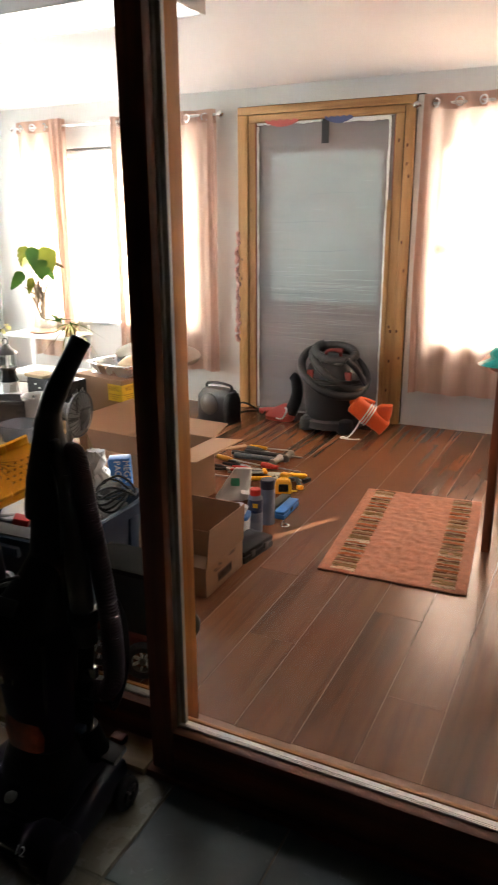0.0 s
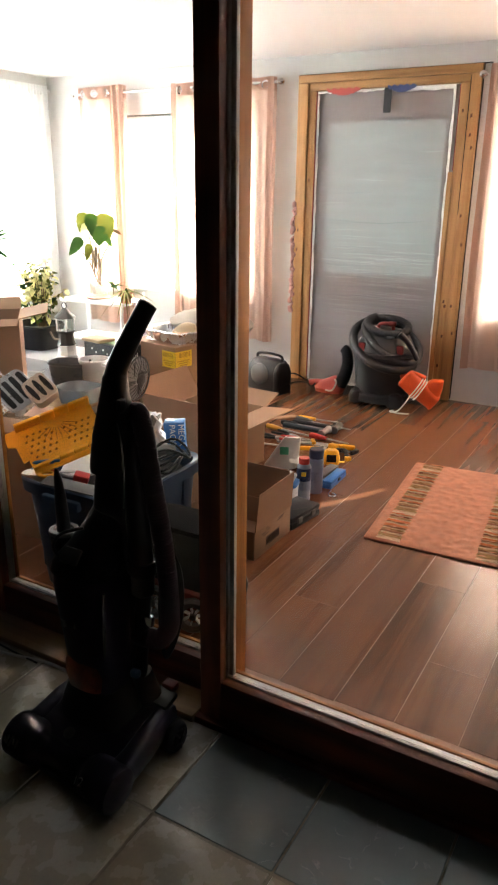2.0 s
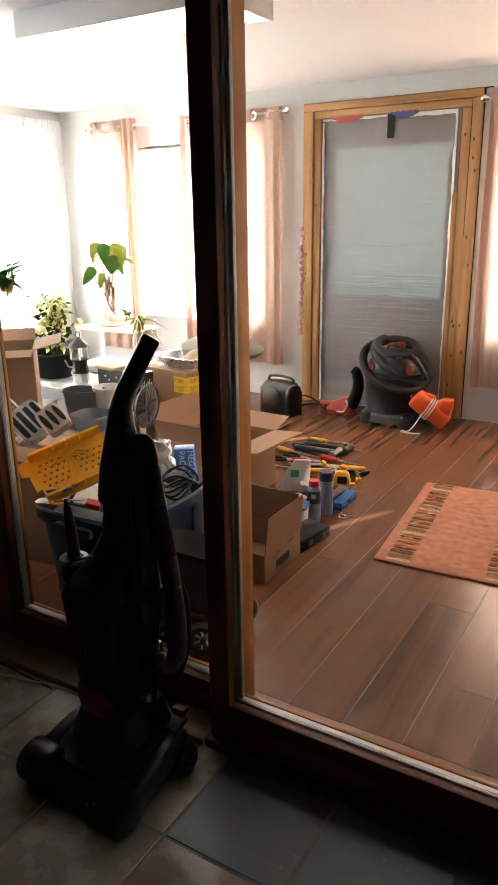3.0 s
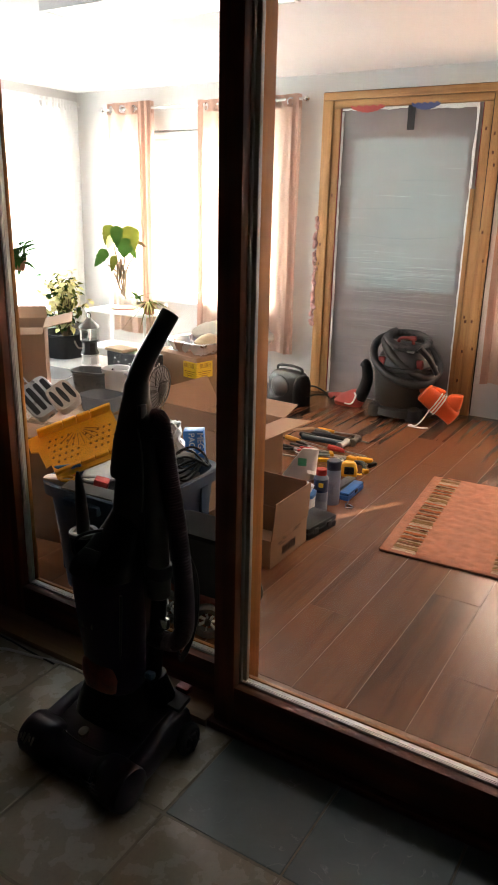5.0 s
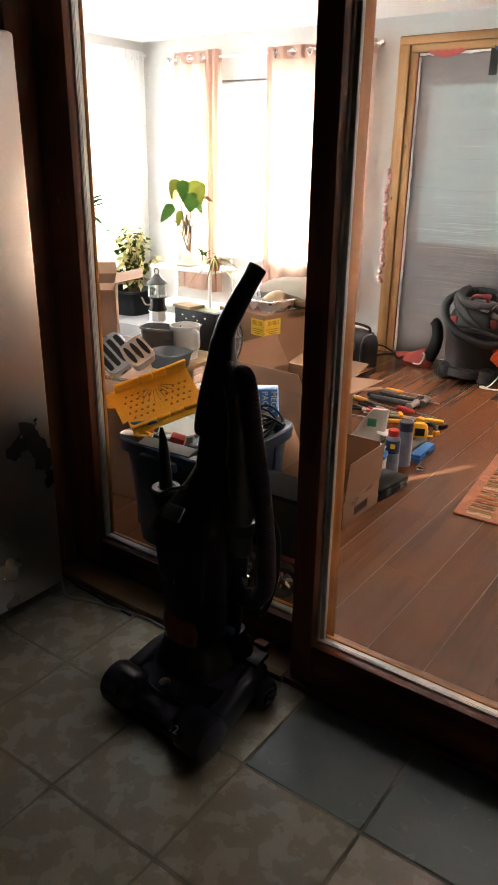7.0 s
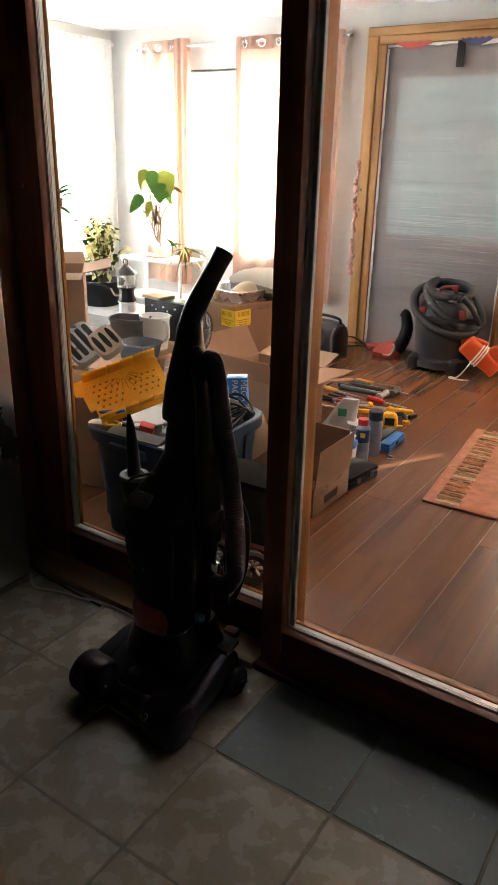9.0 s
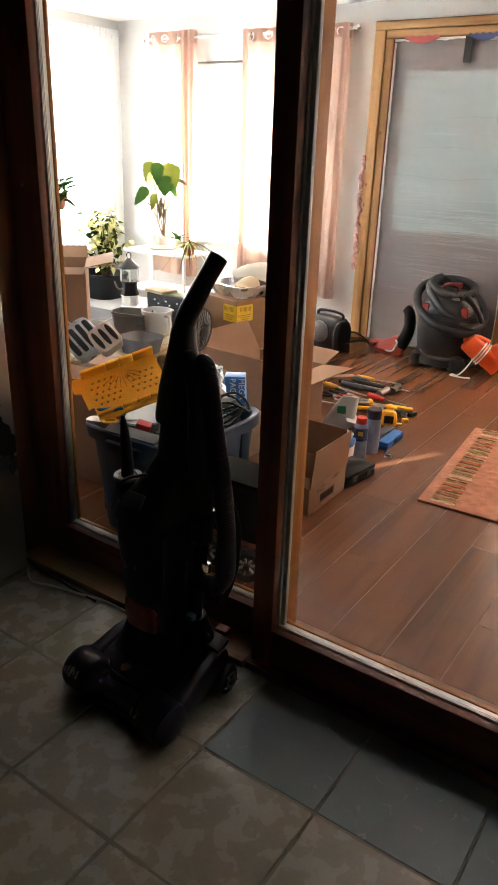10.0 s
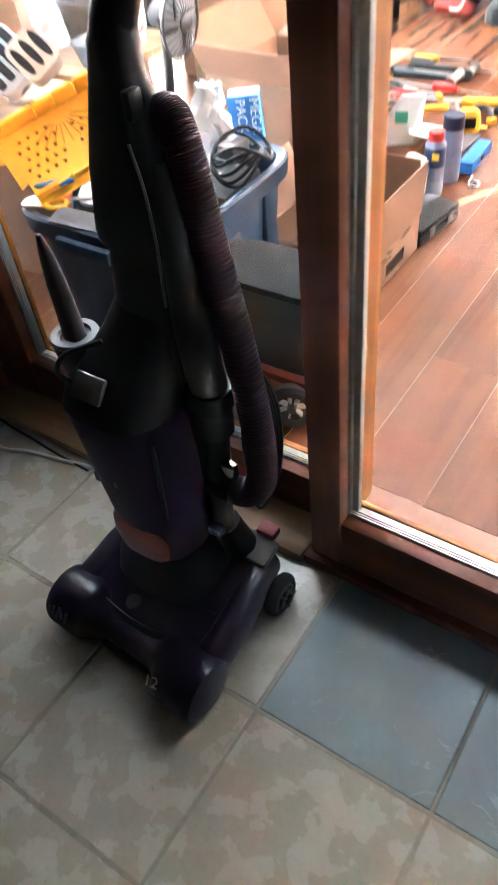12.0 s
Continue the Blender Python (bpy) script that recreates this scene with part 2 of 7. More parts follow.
M_PURPLE = mat("deep_purple_plastic", (0.012, 0.007, 0.020), 0.36, vary=0.10, scale=60, bump=0.03, coat=0.1)
M_BIN = mat("purple_bin_plastic", (0.017, 0.007, 0.031), 0.42, vary=0.10, scale=60, bump=0.0, spec=0.2)
M_HOSE = mat("maroon_hose", (0.036, 0.014, 0.026), 0.40, vary=0.15, bump=0.05)
M_REDPL = mat("red_plastic", (0.55, 0.03, 0.02), 0.4)
M_ORANGEPL = mat("orange_plastic", (0.75, 0.10, 0.015), 0.4)
M_YELLOW = mat("yellow_plastic", (0.90, 0.44, 0.012), 0.42, vary=0.08)
M_YLABEL = mat("yellow_label", (0.85, 0.55, 0.02), 0.5, vary=0.06)
M_WHITE = mat("white_plastic", (0.78, 0.78, 0.77), 0.4, vary=0.05)
M_WHITEPAPER = mat("white_paper", (0.78, 0.77, 0.74), 0.8, vary=0.05)
M_CREAM = mat("cream_plastic", (0.58, 0.48, 0.39), 0.45, vary=0.06)
M_BLUEBIN = mat("blue_tote_plastic", (0.020, 0.046, 0.090), 0.5, vary=0.15)
M_BLUE = mat("bright_blue", (0.03, 0.16, 0.48), 0.45)
M_TEAL = mat("teal_plastic_bag", (0.03, 0.36, 0.30), 0.3, vary=0.3, scale=30)
M_GREYTUB = clear_mat("clear_tub_plastic", (0.80, 0.82, 0.84), 0.12, haze=0.45, haze_color=(0.45, 0.47, 0.5))
M_CARD = mat("cardboard", (0.33, 0.185, 0.105), 0.85, vary=0.10, scale=6, bump=0.12, island=0.08)
M_CARDIN = mat("cardboard_inside", (0.30, 0.165, 0.095), 0.9, vary=0.10, scale=6, bump=0.12)
M_PRINT = mat("dark_print", (0.05, 0.028, 0.02), 0.8)
M_CURTAIN = cloth_mat("pinkish_tan_curtain", (0.52, 0.38, 0.32), 0.5, trans=(0.74, 0.53, 0.41))
M_HEM = cloth_mat("doubled_tan_cloth", (0.46, 0.30, 0.24), 0.22, trans=(0.60, 0.34, 0.24))
M_SHEER = cloth_mat("white_sheer", (0.85, 0.86, 0.85), 0.6)
M_LEAF = cloth_mat("leaf_green", (0.035, 0.085, 0.025), 0.3, trans=(0.05, 0.10, 0.014))
M_LEAF2 = cloth_mat("leaf_yellow_green", (0.13, 0.15, 0.03), 0.3, trans=(0.13, 0.13, 0.018))
# pale leaf tone, raised further to carry backlight on the bush
M_LEAF3 = cloth_mat("leaf_pale_backlit", (0.60, 0.58, 0.30), 0.55, trans=(0.84, 0.78, 0.36))
M_STEM = mat("brown_stem", (0.14, 0.085, 0.04), 0.8)
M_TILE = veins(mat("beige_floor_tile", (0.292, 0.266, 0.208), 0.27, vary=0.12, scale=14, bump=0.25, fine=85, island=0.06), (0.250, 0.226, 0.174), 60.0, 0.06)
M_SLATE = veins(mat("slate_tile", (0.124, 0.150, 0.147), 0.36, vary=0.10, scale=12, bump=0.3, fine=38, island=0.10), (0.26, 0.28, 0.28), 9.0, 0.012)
M_GROUT = mat("dull_grout", (0.20, 0.18, 0.14), 0.9, vary=0.35, scale=5)
M_DOORSLAB = mat("grey_painted_door", (0.25, 0.215, 0.205), 0.5, vary=0.06)
M_FILM = clear_mat("plastic_film", (0.9, 0.9, 0.9), 0.16, haze=0.50, ior=1.5, bump=0.9, haze_color=(0.47, 0.405, 0.395))
# emission stands in for daylight coming through the door glass
M_LITE = glow_mat("frosted_pane_glow", (0.50, 0.68, 0.65), 0.066)
M_FOAM = mat("white_foam", (0.80, 0.79, 0.77), 0.9, vary=0.05, bump=0.6, fine=40)
M_PINK = mat("pink_insulation", (0.62, 0.36, 0.33), 1.0, vary=0.2, bump=0.8, fine=60)
M_TUBE = glow_mat("lamp_diffuser", (1.0, 0.98, 0.95), 0.6)
M_LAMPBODY = mat("white_lamp_body", (0.72, 0.71, 0.69), 0.5, vary=0.03)
M_RUG = mat("terracotta_rug", (0.45, 0.18, 0.10), 1.0, vary=0.3, scale=22, bump=1.0, fine=170)
M_RUGDARK = mat("brown_rug_stripe", (0.20, 0.075, 0.026), 1.0, vary=0.25, bump=1.0, fine=170)
M_RUGOLIVE = mat("olive_rug_stripe", (0.30, 0.17, 0.062), 1.0, vary=0.25, bump=1.0, fine=170)
M_RUGRUST = mat("rust_rug_stripe", (0.46, 0.13, 0.03), 1.0, vary=0.25, bump=1.0, fine=170)
M_RUGCREAM = mat("cream_rug_stripe", (0.62, 0.45, 0.30), 1.0, vary=0.2, bump=1.0, fine=170)
M_FOIL = mat("foil", (0.75, 0.75, 0.76), 0.28, 1.0, vary=0.1, bump=0.6, fine=30)
M_BURLAP = mat("tan_cloth", (0.33, 0.275, 0.22), 0.95, vary=0.15, bump=0.6, fine=120)
M_TERRA = mat("terracotta_pot", (0.40, 0.14, 0.07), 0.7)
M_GLASSWARE = clear_mat("jar_glass", (0.92, 0.97, 0.95), 0.03, haze=0.08)
M_RUBBER = mat("black_rubber", (0.018, 0.018, 0.018), 0.6)
M_TOOLSTEEL = mat("worn_tool_steel", (0.42, 0.41, 0.40), 0.4, 0.9, vary=0.2)
M_WORK = wood_mat("plain_board", (0.30, 0.19, 0.10), (0.52, 0.38, 0.22), 0.6, "X")
M_DUSTRED = mat("dusty_red_plastic", (0.44, 0.065, 0.05), 0.55, vary=0.15)
M_DULLRED = mat("dull_red_fitting", (0.22, 0.018, 0.014), 0.5)
# pale colour stands for highlights along the film's wrinkles
M_RIDGE = mat("painted_film_glint", (0.42, 0.39, 0.39), 0.2, vary=0.1, coat=0.5)


# ---- building helpers ----
def tidy(bm, name, material, smooth=True):
    bmesh.ops.recalc_face_normals(bm, faces=bm.faces)
    me = bpy.data.meshes.new(name)
    bm.to_mesh(me)
    bm.free()
    for m in material if isinstance(material, (list, tuple)) else [material]:
        me.materials.append(m)
    if smooth:
        me.shade_smooth()
        me.set_sharp_from_angle(angle=radians(38))
    return me


def part(name, bm, material, parent, label="", at=None, smooth=True):
    ob = new(name, tidy(bm, name, material, smooth))
    if parent:
        ob.parent = parent
    if at is not None:
        ob.matrix_basis = at
    return tagged(ob, label)


def single(name, bm, material, label, category, at=None, kind="", group=""):
    ob = new(name, tidy(bm, name, material))
    if at is not None:
        ob.matrix_basis = at
    return tagged(ob, label, category, group, kind)


def thing(name, label, category, at=None, group="", kind=""):
    ob = new(name)
    ob.empty_display_size = 0.05
    if at is not None:
        ob.matrix_basis = at
    return tagged(ob, label, category, group, kind)


def box(bm, c, s, bevel=0.0, m=None, seg=2):
    """A block with centre c and size s, its edges rounded."""
    r = bmesh.ops.create_cube(bm, size=1, matrix=(m or Matrix()) @ Matrix.Translation(c) @ Matrix.Diagonal((*s, 1)))
    if bevel:
        es = list({e for v in r["verts"] for e in v.link_edges})
        bmesh.ops.bevel(bm, geom=es, offset=bevel, segments=seg, affect="EDGES", profile=0.5)
    return bm


def block(c, s, bevel=0.0, m=None, seg=2):
    return box(bmesh.new(), c, s, bevel, m, seg)


def span(a, b, bevel=0.0):
    """A block from corner a to corner b."""
    return block([(p + q) / 2 for p, q in zip(a, b)], [abs(q - p) for p, q in zip(a, b)], bevel)


def lathe(bm, profile, n=24, m=None, cap=True):
    """Turned round z: profile rows are (radius, z)."""
    m = m or Matrix()
    rings = []
    for r, z in profile:
        rings.append([bm.verts.new(m @ Vector((r * math.cos(2 * math.pi * i / n), r * math.sin(2 * math.pi * i / n), z))) for i in range(n)])
    for a, b in zip(rings, rings[1:]):
        for i in range(n):
            bm.faces.new((a[i], a[(i + 1) % n], b[(i + 1) % n], b[i]))
    if cap:
        bm.faces.new(rings[0][::-1]), bm.faces.new(rings[-1])
    return bm


def turned(profile, n=24, m=None, cap=True):
    return lathe(bmesh.new(), profile, n, m, cap)


def smooth_path(pts, n=8):
    """A Catmull-Rom line through the points."""
    p = [Vector(q) for q in pts]
    p = [2 * p[0] - p[1]] + p + [2 * p[-1] - p[-2]]
    out = []
    for i in range(1, len(p) - 2):
        for k in range(n):
            t = k / n
            out.append(0.5 * (2 * p[i] + (p[i + 1] - p[i - 1]) * t + (2 * p[i - 1] - 5 * p[i] + 4 * p[i + 1] - p[i + 2]) * t * t + (3 * p[i] - p[i - 1] - 3 * p[i + 1] + p[i + 2]) * t ** 3))
    return out + [p[-2]]


def tube(bm, pts, radius, n=10, flat=1.0):
    """A pipe along points; radius is a number or a function of 0..1."""
    pts = [Vector(p) for p in pts]
    side = None
    rings = []
    for i, p in enumerate(pts):
        d = (pts[min(i + 1, len(pts) - 1)] - pts[max(i - 1, 0)]).normalized()
        if side is None:
            side = d.orthogonal().normalized()
        side = (side - d * side.dot(d)).normalized()
        up = d.cross(side)
        r = radius(i / (len(pts) - 1)) if callable(radius) else radius
        rings.append([bm.verts.new(p + r * (math.cos(2 * math.pi * k / n) * side + flat * math.sin(2 * math.pi * k / n) * up)) for k in range(n)])
    for a, b in zip(rings, rings[1:]):
        for k in range(n):
            bm.faces.new((a[k], a[(k + 1) % n], b[(k + 1) % n], b[k]))
    bm.faces.new(rings[0][::-1]), bm.faces.new(rings[-1])
    return bm


def pipe(pts, radius, n=10, curve=8, flat=1.0):
    return tube(bmesh.new(), smooth_path(pts, curve) if curve else pts, radius, n, flat)


def loft(bm, sections, cap=True):
    """Skins rows of points, each a closed loop of the same count."""
    rings = [[bm.verts.new(p) for p in s] for s in sections]
    n = len(rings[0])
    for a, b in zip(rings, rings[1:]):
        for k in range(n):
            bm.faces.new((a[k], a[(k + 1) % n], b[(k + 1) % n], b[k]))
    if cap:
        bm.faces.new(rings[0][::-1]), bm.faces.new(rings[-1])
    return bm


def oval(c, w, d, n=20, power=2.6, turn=0.0):
    """A rounded rectangle about c in the plane z = const."""
    out = []
    for k in range(n):
        a = 2 * math.pi * k / n
        x = math.copysign(abs(math.cos(a)) ** (2 / power), math.cos(a)) * w / 2
        y = math.copysign(abs(math.sin(a)) ** (2 / power), math.sin(a)) * d / 2
        out.append(Vector((c[0] + x * math.cos(turn) - y * math.sin(turn), c[1] + x * math.sin(turn) + y * math.cos(turn), c[2])))
    return out


def slab(bm, outline, z0, z1):
    """A flat plate from an outline in x, y."""
    lo, hi = [bm.verts.new((x, y, z0)) for x, y in outline], [bm.verts.new((x, y, z1)) for x, y in outline]
    bm.faces.new(lo[::-1]), bm.faces.new(hi)
    for i in range(len(lo)):
        j = (i + 1) % len(lo)
        bm.faces.new((lo[i], lo[j], hi[j], hi[i]))
    return bm


def text_part(name, body, size, material, parent, at, label=""):
    cu = bpy.data.curves.new(name, "FONT")
    cu.body, cu.size, cu.extrude, cu.align_x = body, size, 0.0004, "LEFT"
    tmp = bpy.data.objects.new("tmp_text", cu)
    scene.collection.objects.link(tmp)
    me = bpy.data.meshes.new_from_object(tmp.evaluated_get(bpy.context.evaluated_depsgraph_get()))
    bpy.data.objects.remove(tmp)
    me.name = name
    me.materials.clear()
    me.materials.append(material)
    ob = new(name, me)
    ob.parent, ob.matrix_basis = parent, at
    return tagged(ob, label)


# ---- sunroom shell ----
def wall_with_holes(name, u0, u1, z0, z1, holes, place, thick, material, label):
    """A wall in the plane u, z, built of blocks round its openings. place(u, v, z) gives the world point; v goes outwards."""
    bm = bmesh.new()
    us = sorted({u0, u1, *[h[0] for h in holes], *[h[1] for h in holes]})
    zs = sorted({z0, z1, *[h[2] for h in holes], *[h[3] for h in holes]})
    for a, b in zip(us, us[1:]):
        for c, d in zip(zs, zs[1:]):
            if any(h[0] <= (a + b) / 2 <= h[1] and h[2] <= (c + d) / 2 <= h[3] for h in holes):
                continue
            p, q = place(a, 0, c), place(b, thick, d)
            box(bm, [(s + t) / 2 for s, t in zip(p, q)], [abs(t - s) for s, t in zip(p, q)])
    bmesh.ops.remove_doubles(bm, verts=bm.verts, dist=1e-5)
    return single(name, bm, material, label, "wall", kind="structure")


WIN_FL = (-3.97, -2.42, 0.665, 1.965)
WIN_FR = (-0.62, 0.58, 0.665, 1.965)
WIN_L = (2.70, 4.62, 0.55, 2.05)
DOOR_HOLE = (-1.95, -0.97, FLOOR_S, 2.065)
wall_with_holes("wall_north", LEFT - 0.18, RIGHT + 0.18, -0.05, CEIL, [WIN_FL, WIN_FR, DOOR_HOLE], lambda u, v, z: (u, FAR + v, z), 0.16, M_WALL, "pale grey-green painted wall with two windows and a door")
wall_with_holes("wall_west", 1.75, FAR, -0.05, CEIL, [WIN_L], lambda u, v, z: (LEFT - v, u, z), 0.16, M_WALL, "pale painted side wall with a wide window")
wall_with_holes("wall_east", 1.75, FAR, -0.05, CEIL, [], lambda u, v, z: (RIGHT + v, u, z), 0.16, M_WALL, "plain pale painted side wall")
single("ceiling", span((LEFT - 0.2, 1.5, CEIL), (RIGHT + 0.2, FAR + 0.2, CEIL + 0.12)), M_CEIL, "smooth white sunroom ceiling", "ceiling", kind="structure")
sub = single("floor", span((LEFT, DOOR + 0.06, FLOOR_S - 0.10), (RIGHT, FAR, FLOOR_S - 0.0007)), M_SEAM, "dark reddish-brown laminate plank floor", "floor", kind="structure")

# ground outside, far below the sills; near-white so the low panes read bright
single("ground", span((-60, -20, -0.7), (60, 90, -0.6)), mat("whitened_ground", (0.82, 0.83, 0.85), 0.9, scale=0.5), "pale open ground outside the windows", "ground", kind="structure")


# glowing sheets added beyond the windows so the panes read white
for nm, a, b in (("backdrop_north", (-45, 22, -1), (30, 22.05, 5.2)), ("backdrop_west", (-20.05, -20, -1), (-20, 21.9, 7))):
    single(nm, span(a, b), glow_mat("backdrop_glow", (0.97, 0.985, 1.0), 0.75), "plain glowing backdrop added outside the windows", "backdrop", kind="structure")


def window_unit(name, w, h, at, label):
    """White vinyl window: frame, sill, centre rail and two panes; x across, z up, y outwards."""
    win = thing(name, label, "window", at, kind="structure")
    f = 0.055
    bm = bmesh.new()
    for c, s in (((0, 0, -h / 2 + f / 2), (w, 0.07, f)), ((0, 0, h / 2 - f / 2), (w, 0.07, f)), ((-w / 2 + f / 2, 0, 0), (f, 0.07, h - 2 * f)), ((w / 2 - f / 2, 0, 0), (f, 0.07, h - 2 * f)), ((0, 0, 0), (w - 2 * f, 0.05, 0.045))):
        box(bm, c, s, 0.006)
    part("window_frame", bm, M_WHITE, win)
    part("window_sill", block((0, -0.085, -h / 2 - 0.012), (w + 0.06, 0.13, 0.022), 0.005), M_WHITE, win)
    for z in (-h / 4, h / 4):
        p = part("pane", block((0, 0.005, z), (w - 2 * f, 0.006, h / 2 - f - 0.01)), M_GLASS, win)
        p.visible_shadow = False
    return win


for i, (u0, u1, z0, z1) in enumerate((WIN_FL, WIN_FR)):
    window_unit("window_%d" % (i + 1), u1 - u0, z1 - z0, pose((u0 + u1) / 2, FAR + 0.10, (z0 + z1) / 2), "white vinyl window glowing with daylight")
window_unit("window_3", WIN_L[1] - WIN_L[0], WIN_L[3] - WIN_L[2], pose(LEFT - 0.10, (WIN_L[0] + WIN_L[1]) / 2, (WIN_L[2] + WIN_L[3]) / 2, 0, 0, 90), "wide white window glowing behind a sheer curtain")


# ---- exterior door behind plastic film ----
dx0, dx1 = -2.058, -0.850
door = thing("door_1", "grey half-glazed exterior door sealed behind clear plastic film in rough lumber framing", "door", kind="structure")
slab_y = FAR + 0.075
part("door_slab", span((-1.947, slab_y, FLOOR_S + 0.004), (-0.973, slab_y + 0.045, 0.86), 0.004), M_DOORSLAB, door)
bm = bmesh.new()
for a, b in (((-1.947, 0.862, ), (-1.87, 2.062)), ((-1.07, 0.862), (-0.973, 2.062)), ((-1.868, 1.87), (-1.072, 2.062)), ((-1.868, 0.862), (-1.072, 0.875))):
    box(bm, ((a[0] + b[0]) / 2, slab_y + 0.022, (a[1] + b[1]) / 2), (b[0] - a[0], 0.045, b[1] - a[1]), 0.003)
part("door_upper_frame", bm, M_DOORSLAB, door)
part("frosted_pane", span((-1.87, slab_y + 0.03, 0.872), (-1.07, slab_y + 0.04, 1.872)), M_LITE, door, "pale blue-green frosted glass with daylight put in as glow")
part("threshold", span((-1.95, FAR + 0.002, FLOOR_S - 0.02), (-0.97, FAR + 0.14, FLOOR_S + 0.003)), M_DOORSLAB, door)
z_top = 2.153
for nm, a, b, mt in (
    ("outer_stud", (dx0, FAR - 0.036, FLOOR_S + 0.001), (dx0 + 0.074, FAR - 0.001, z_top - 0.05), M_PINE),
    ("outer_stud", (dx1 - 0.062, FAR - 0.036, FLOOR_S + 0.001), (dx1, FAR - 0.001, z_top - 0.05), M_PINE),
    ("outer_header", (dx0, FAR - 0.036, z_top - 0.048), (dx1, FAR - 0.001, z_top), M_PINE_X),
    ("inner_stud", (dx0 + 0.076, FAR - 0.022, FLOOR_S + 0.001), (dx0 + 0.128, FAR + 0.03, z_top - 0.098), M_PINE),
    ("inner_stud", (dx1 - 0.122, FAR - 0.022, FLOOR_S + 0.001), (dx1 - 0.064, FAR + 0.03, z_top - 0.098), M_PINE),
    ("inner_header", (dx0 + 0.076, FAR - 0.022, z_top - 0.096), (dx1 - 0.064, FAR + 0.03, z_top - 0.05), M_PINE_X),
):
    part(nm, span(a, b, 0.003), mt, door, "knotty pine lumber")
part("batten", span((dx1 - 0.152, FAR - 0.030, FLOOR_S + 0.001), (dx1 - 0.1225, FAR - 0.012, 1.55), 0.002), M_PINE, door, "pale lath nailed over the film edge")
# thin dark strips along the outer edges of the framing
M_LINE = mat("black_outline", (0.02, 0.016, 0.012), 0.9)
for a, b in (((dx0 - 0.006, FLOOR_S + 0.01), (dx0 - 0.0005, z_top + 0.006)), ((dx1 + 0.0005, FLOOR_S + 0.01), (dx1 + 0.006, z_top + 0.006)), ((dx0 - 0.0004, z_top + 0.0005), (dx1 + 0.05, z_top + 0.006)), ((dx1 - 0.0636, 1.30), (dx1 - 0.0590, z_top - 0.06))):
    part("caulk_line", span((a[0], FAR - 0.0365 if a[0] > dx1 - 0.07 and a[0] < dx1 - 0.01 else FAR - 0.010, a[1]), (b[0], FAR - 0.0005, b[1])), M_LINE, door, "dark outline round the framing")
for a, b in (((dx0 + 0.1285, FLOOR_S + 0.02), (dx0 + 0.1330, 2.05)), ((dx1 - 0.1270, 1.56), (dx1 - 0.1225, 2.05))):
    part("red_tape_edge", span((a[0], FAR - 0.020, a[1]), (b[0], FAR - 0.012, b[1])), M_DULLRED, door, "thin strip of red tape")
rng = random.Random(4)
for k in range(16):
    x = rng.choice((dx0 + 0.037, dx0 + 0.10, dx1 - 0.03, dx1 - 0.09)) + rng.uniform(-0.015, 0.015)
    part("knot", block((x, FAR - 0.0366 if x < dx0 + 0.07 or x > dx1 - 0.06 else FAR - 0.0226, rng.uniform(0.2, 2.0)), (0.012, 0.0012, 0.020), 0.0005), M_KNOT, door)
bm = bmesh.new()
# ragged foam beads and film edges down both jambs
for x, zt in ((dx0 + 0.1335, 2.03), (dx1 - 0.1745, 2.03)):
    rows = []
    n = 90
    for i in range(n + 1):
        z = FLOOR_S + 0.015 + (zt - FLOOR_S - 0.015) * i / n
        w = 0.015 + 0.007 * noise.noise(Vector((x * 9, 0.3, z * 14))) + 0.004 * noise.noise(Vector((x, 2.0, z * 60)))
        a, b = (x, x + w) if x < -1.5 else (x + 0.022 - w, x + 0.022)
        y = FAR - 0.011 - 0.003 * noise.noise(Vector((1.0, x, z * 30)))
        rows.append([Vector((a, y, z)), Vector((b, y - 0.002, z)), Vector((b, y + 0.005, z)), Vector((a, y + 0.005, z))])
    loft(bm, rows)
rows = []
for i in range(71):
    x = dx0 + 0.135 + (dx1 - dx0 - 0.29) * i / 70
    h = 0.014 + 0.008 * noise.noise(Vector((x * 11, 4.0, 0))) + 0.006 * noise.noise(Vector((x * 40, 1.0, 0))) + (0.012 if x > -1.35 else 0.0)
    rows.append([Vector((x, FAR - 0.012, 2.052)), Vector((x, FAR - 0.014, 2.052 - h)), Vector((x, FAR - 0.006, 2.052 - h)), Vector((x, FAR - 0.006, 2.052))])
loft(bm, rows)
part("foam_seal", bm, M_FOAM, door, "ragged white foam sealing bead")
bm = bmesh.new()
for i in range(46):
    z = 0.60 + i * 0.0165
    r = rng.uniform(0.008, 0.020)
    lathe(bm, [(0.001, -1.1 * r), (0.7 * r, -0.8 * r), (r, 0.0), (0.75 * r, 0.7 * r), (0.001, 1.05 * r)], 7, pose(dx0 - 0.006 + rng.uniform(-0.014, 0.012), FAR - 0.012 - r - rng.uniform(0, 0.012), z, rng.uniform(-40, 40), rng.uniform(-40, 40), 0))
part("insulation_tuft", bm, M_PINK, door, "pink fibre insulation poking out beside the stud")
# the film, gathered in long horizontal wrinkles
bm = bmesh.new()
nx, nz = 24, 90
grid = []
for j in range(nz + 1):
    z = FLOOR_S + 0.01 + (2.05 - FLOOR_S - 0.01) * j / nz
    row = []
    for i in range(nx + 1):
        x = -1.925 + 0.93 * i / nx
        y = FAR - 0.004 + 0.007 * noise.noise(Vector((x * 1.3, 0.0, z * 16))) + 0.004 * noise.noise(Vector((x * 3, 5.0, z * 42)))
        row.append(bm.verts.new((x, y + 0.01, z)))
    grid.append(row)
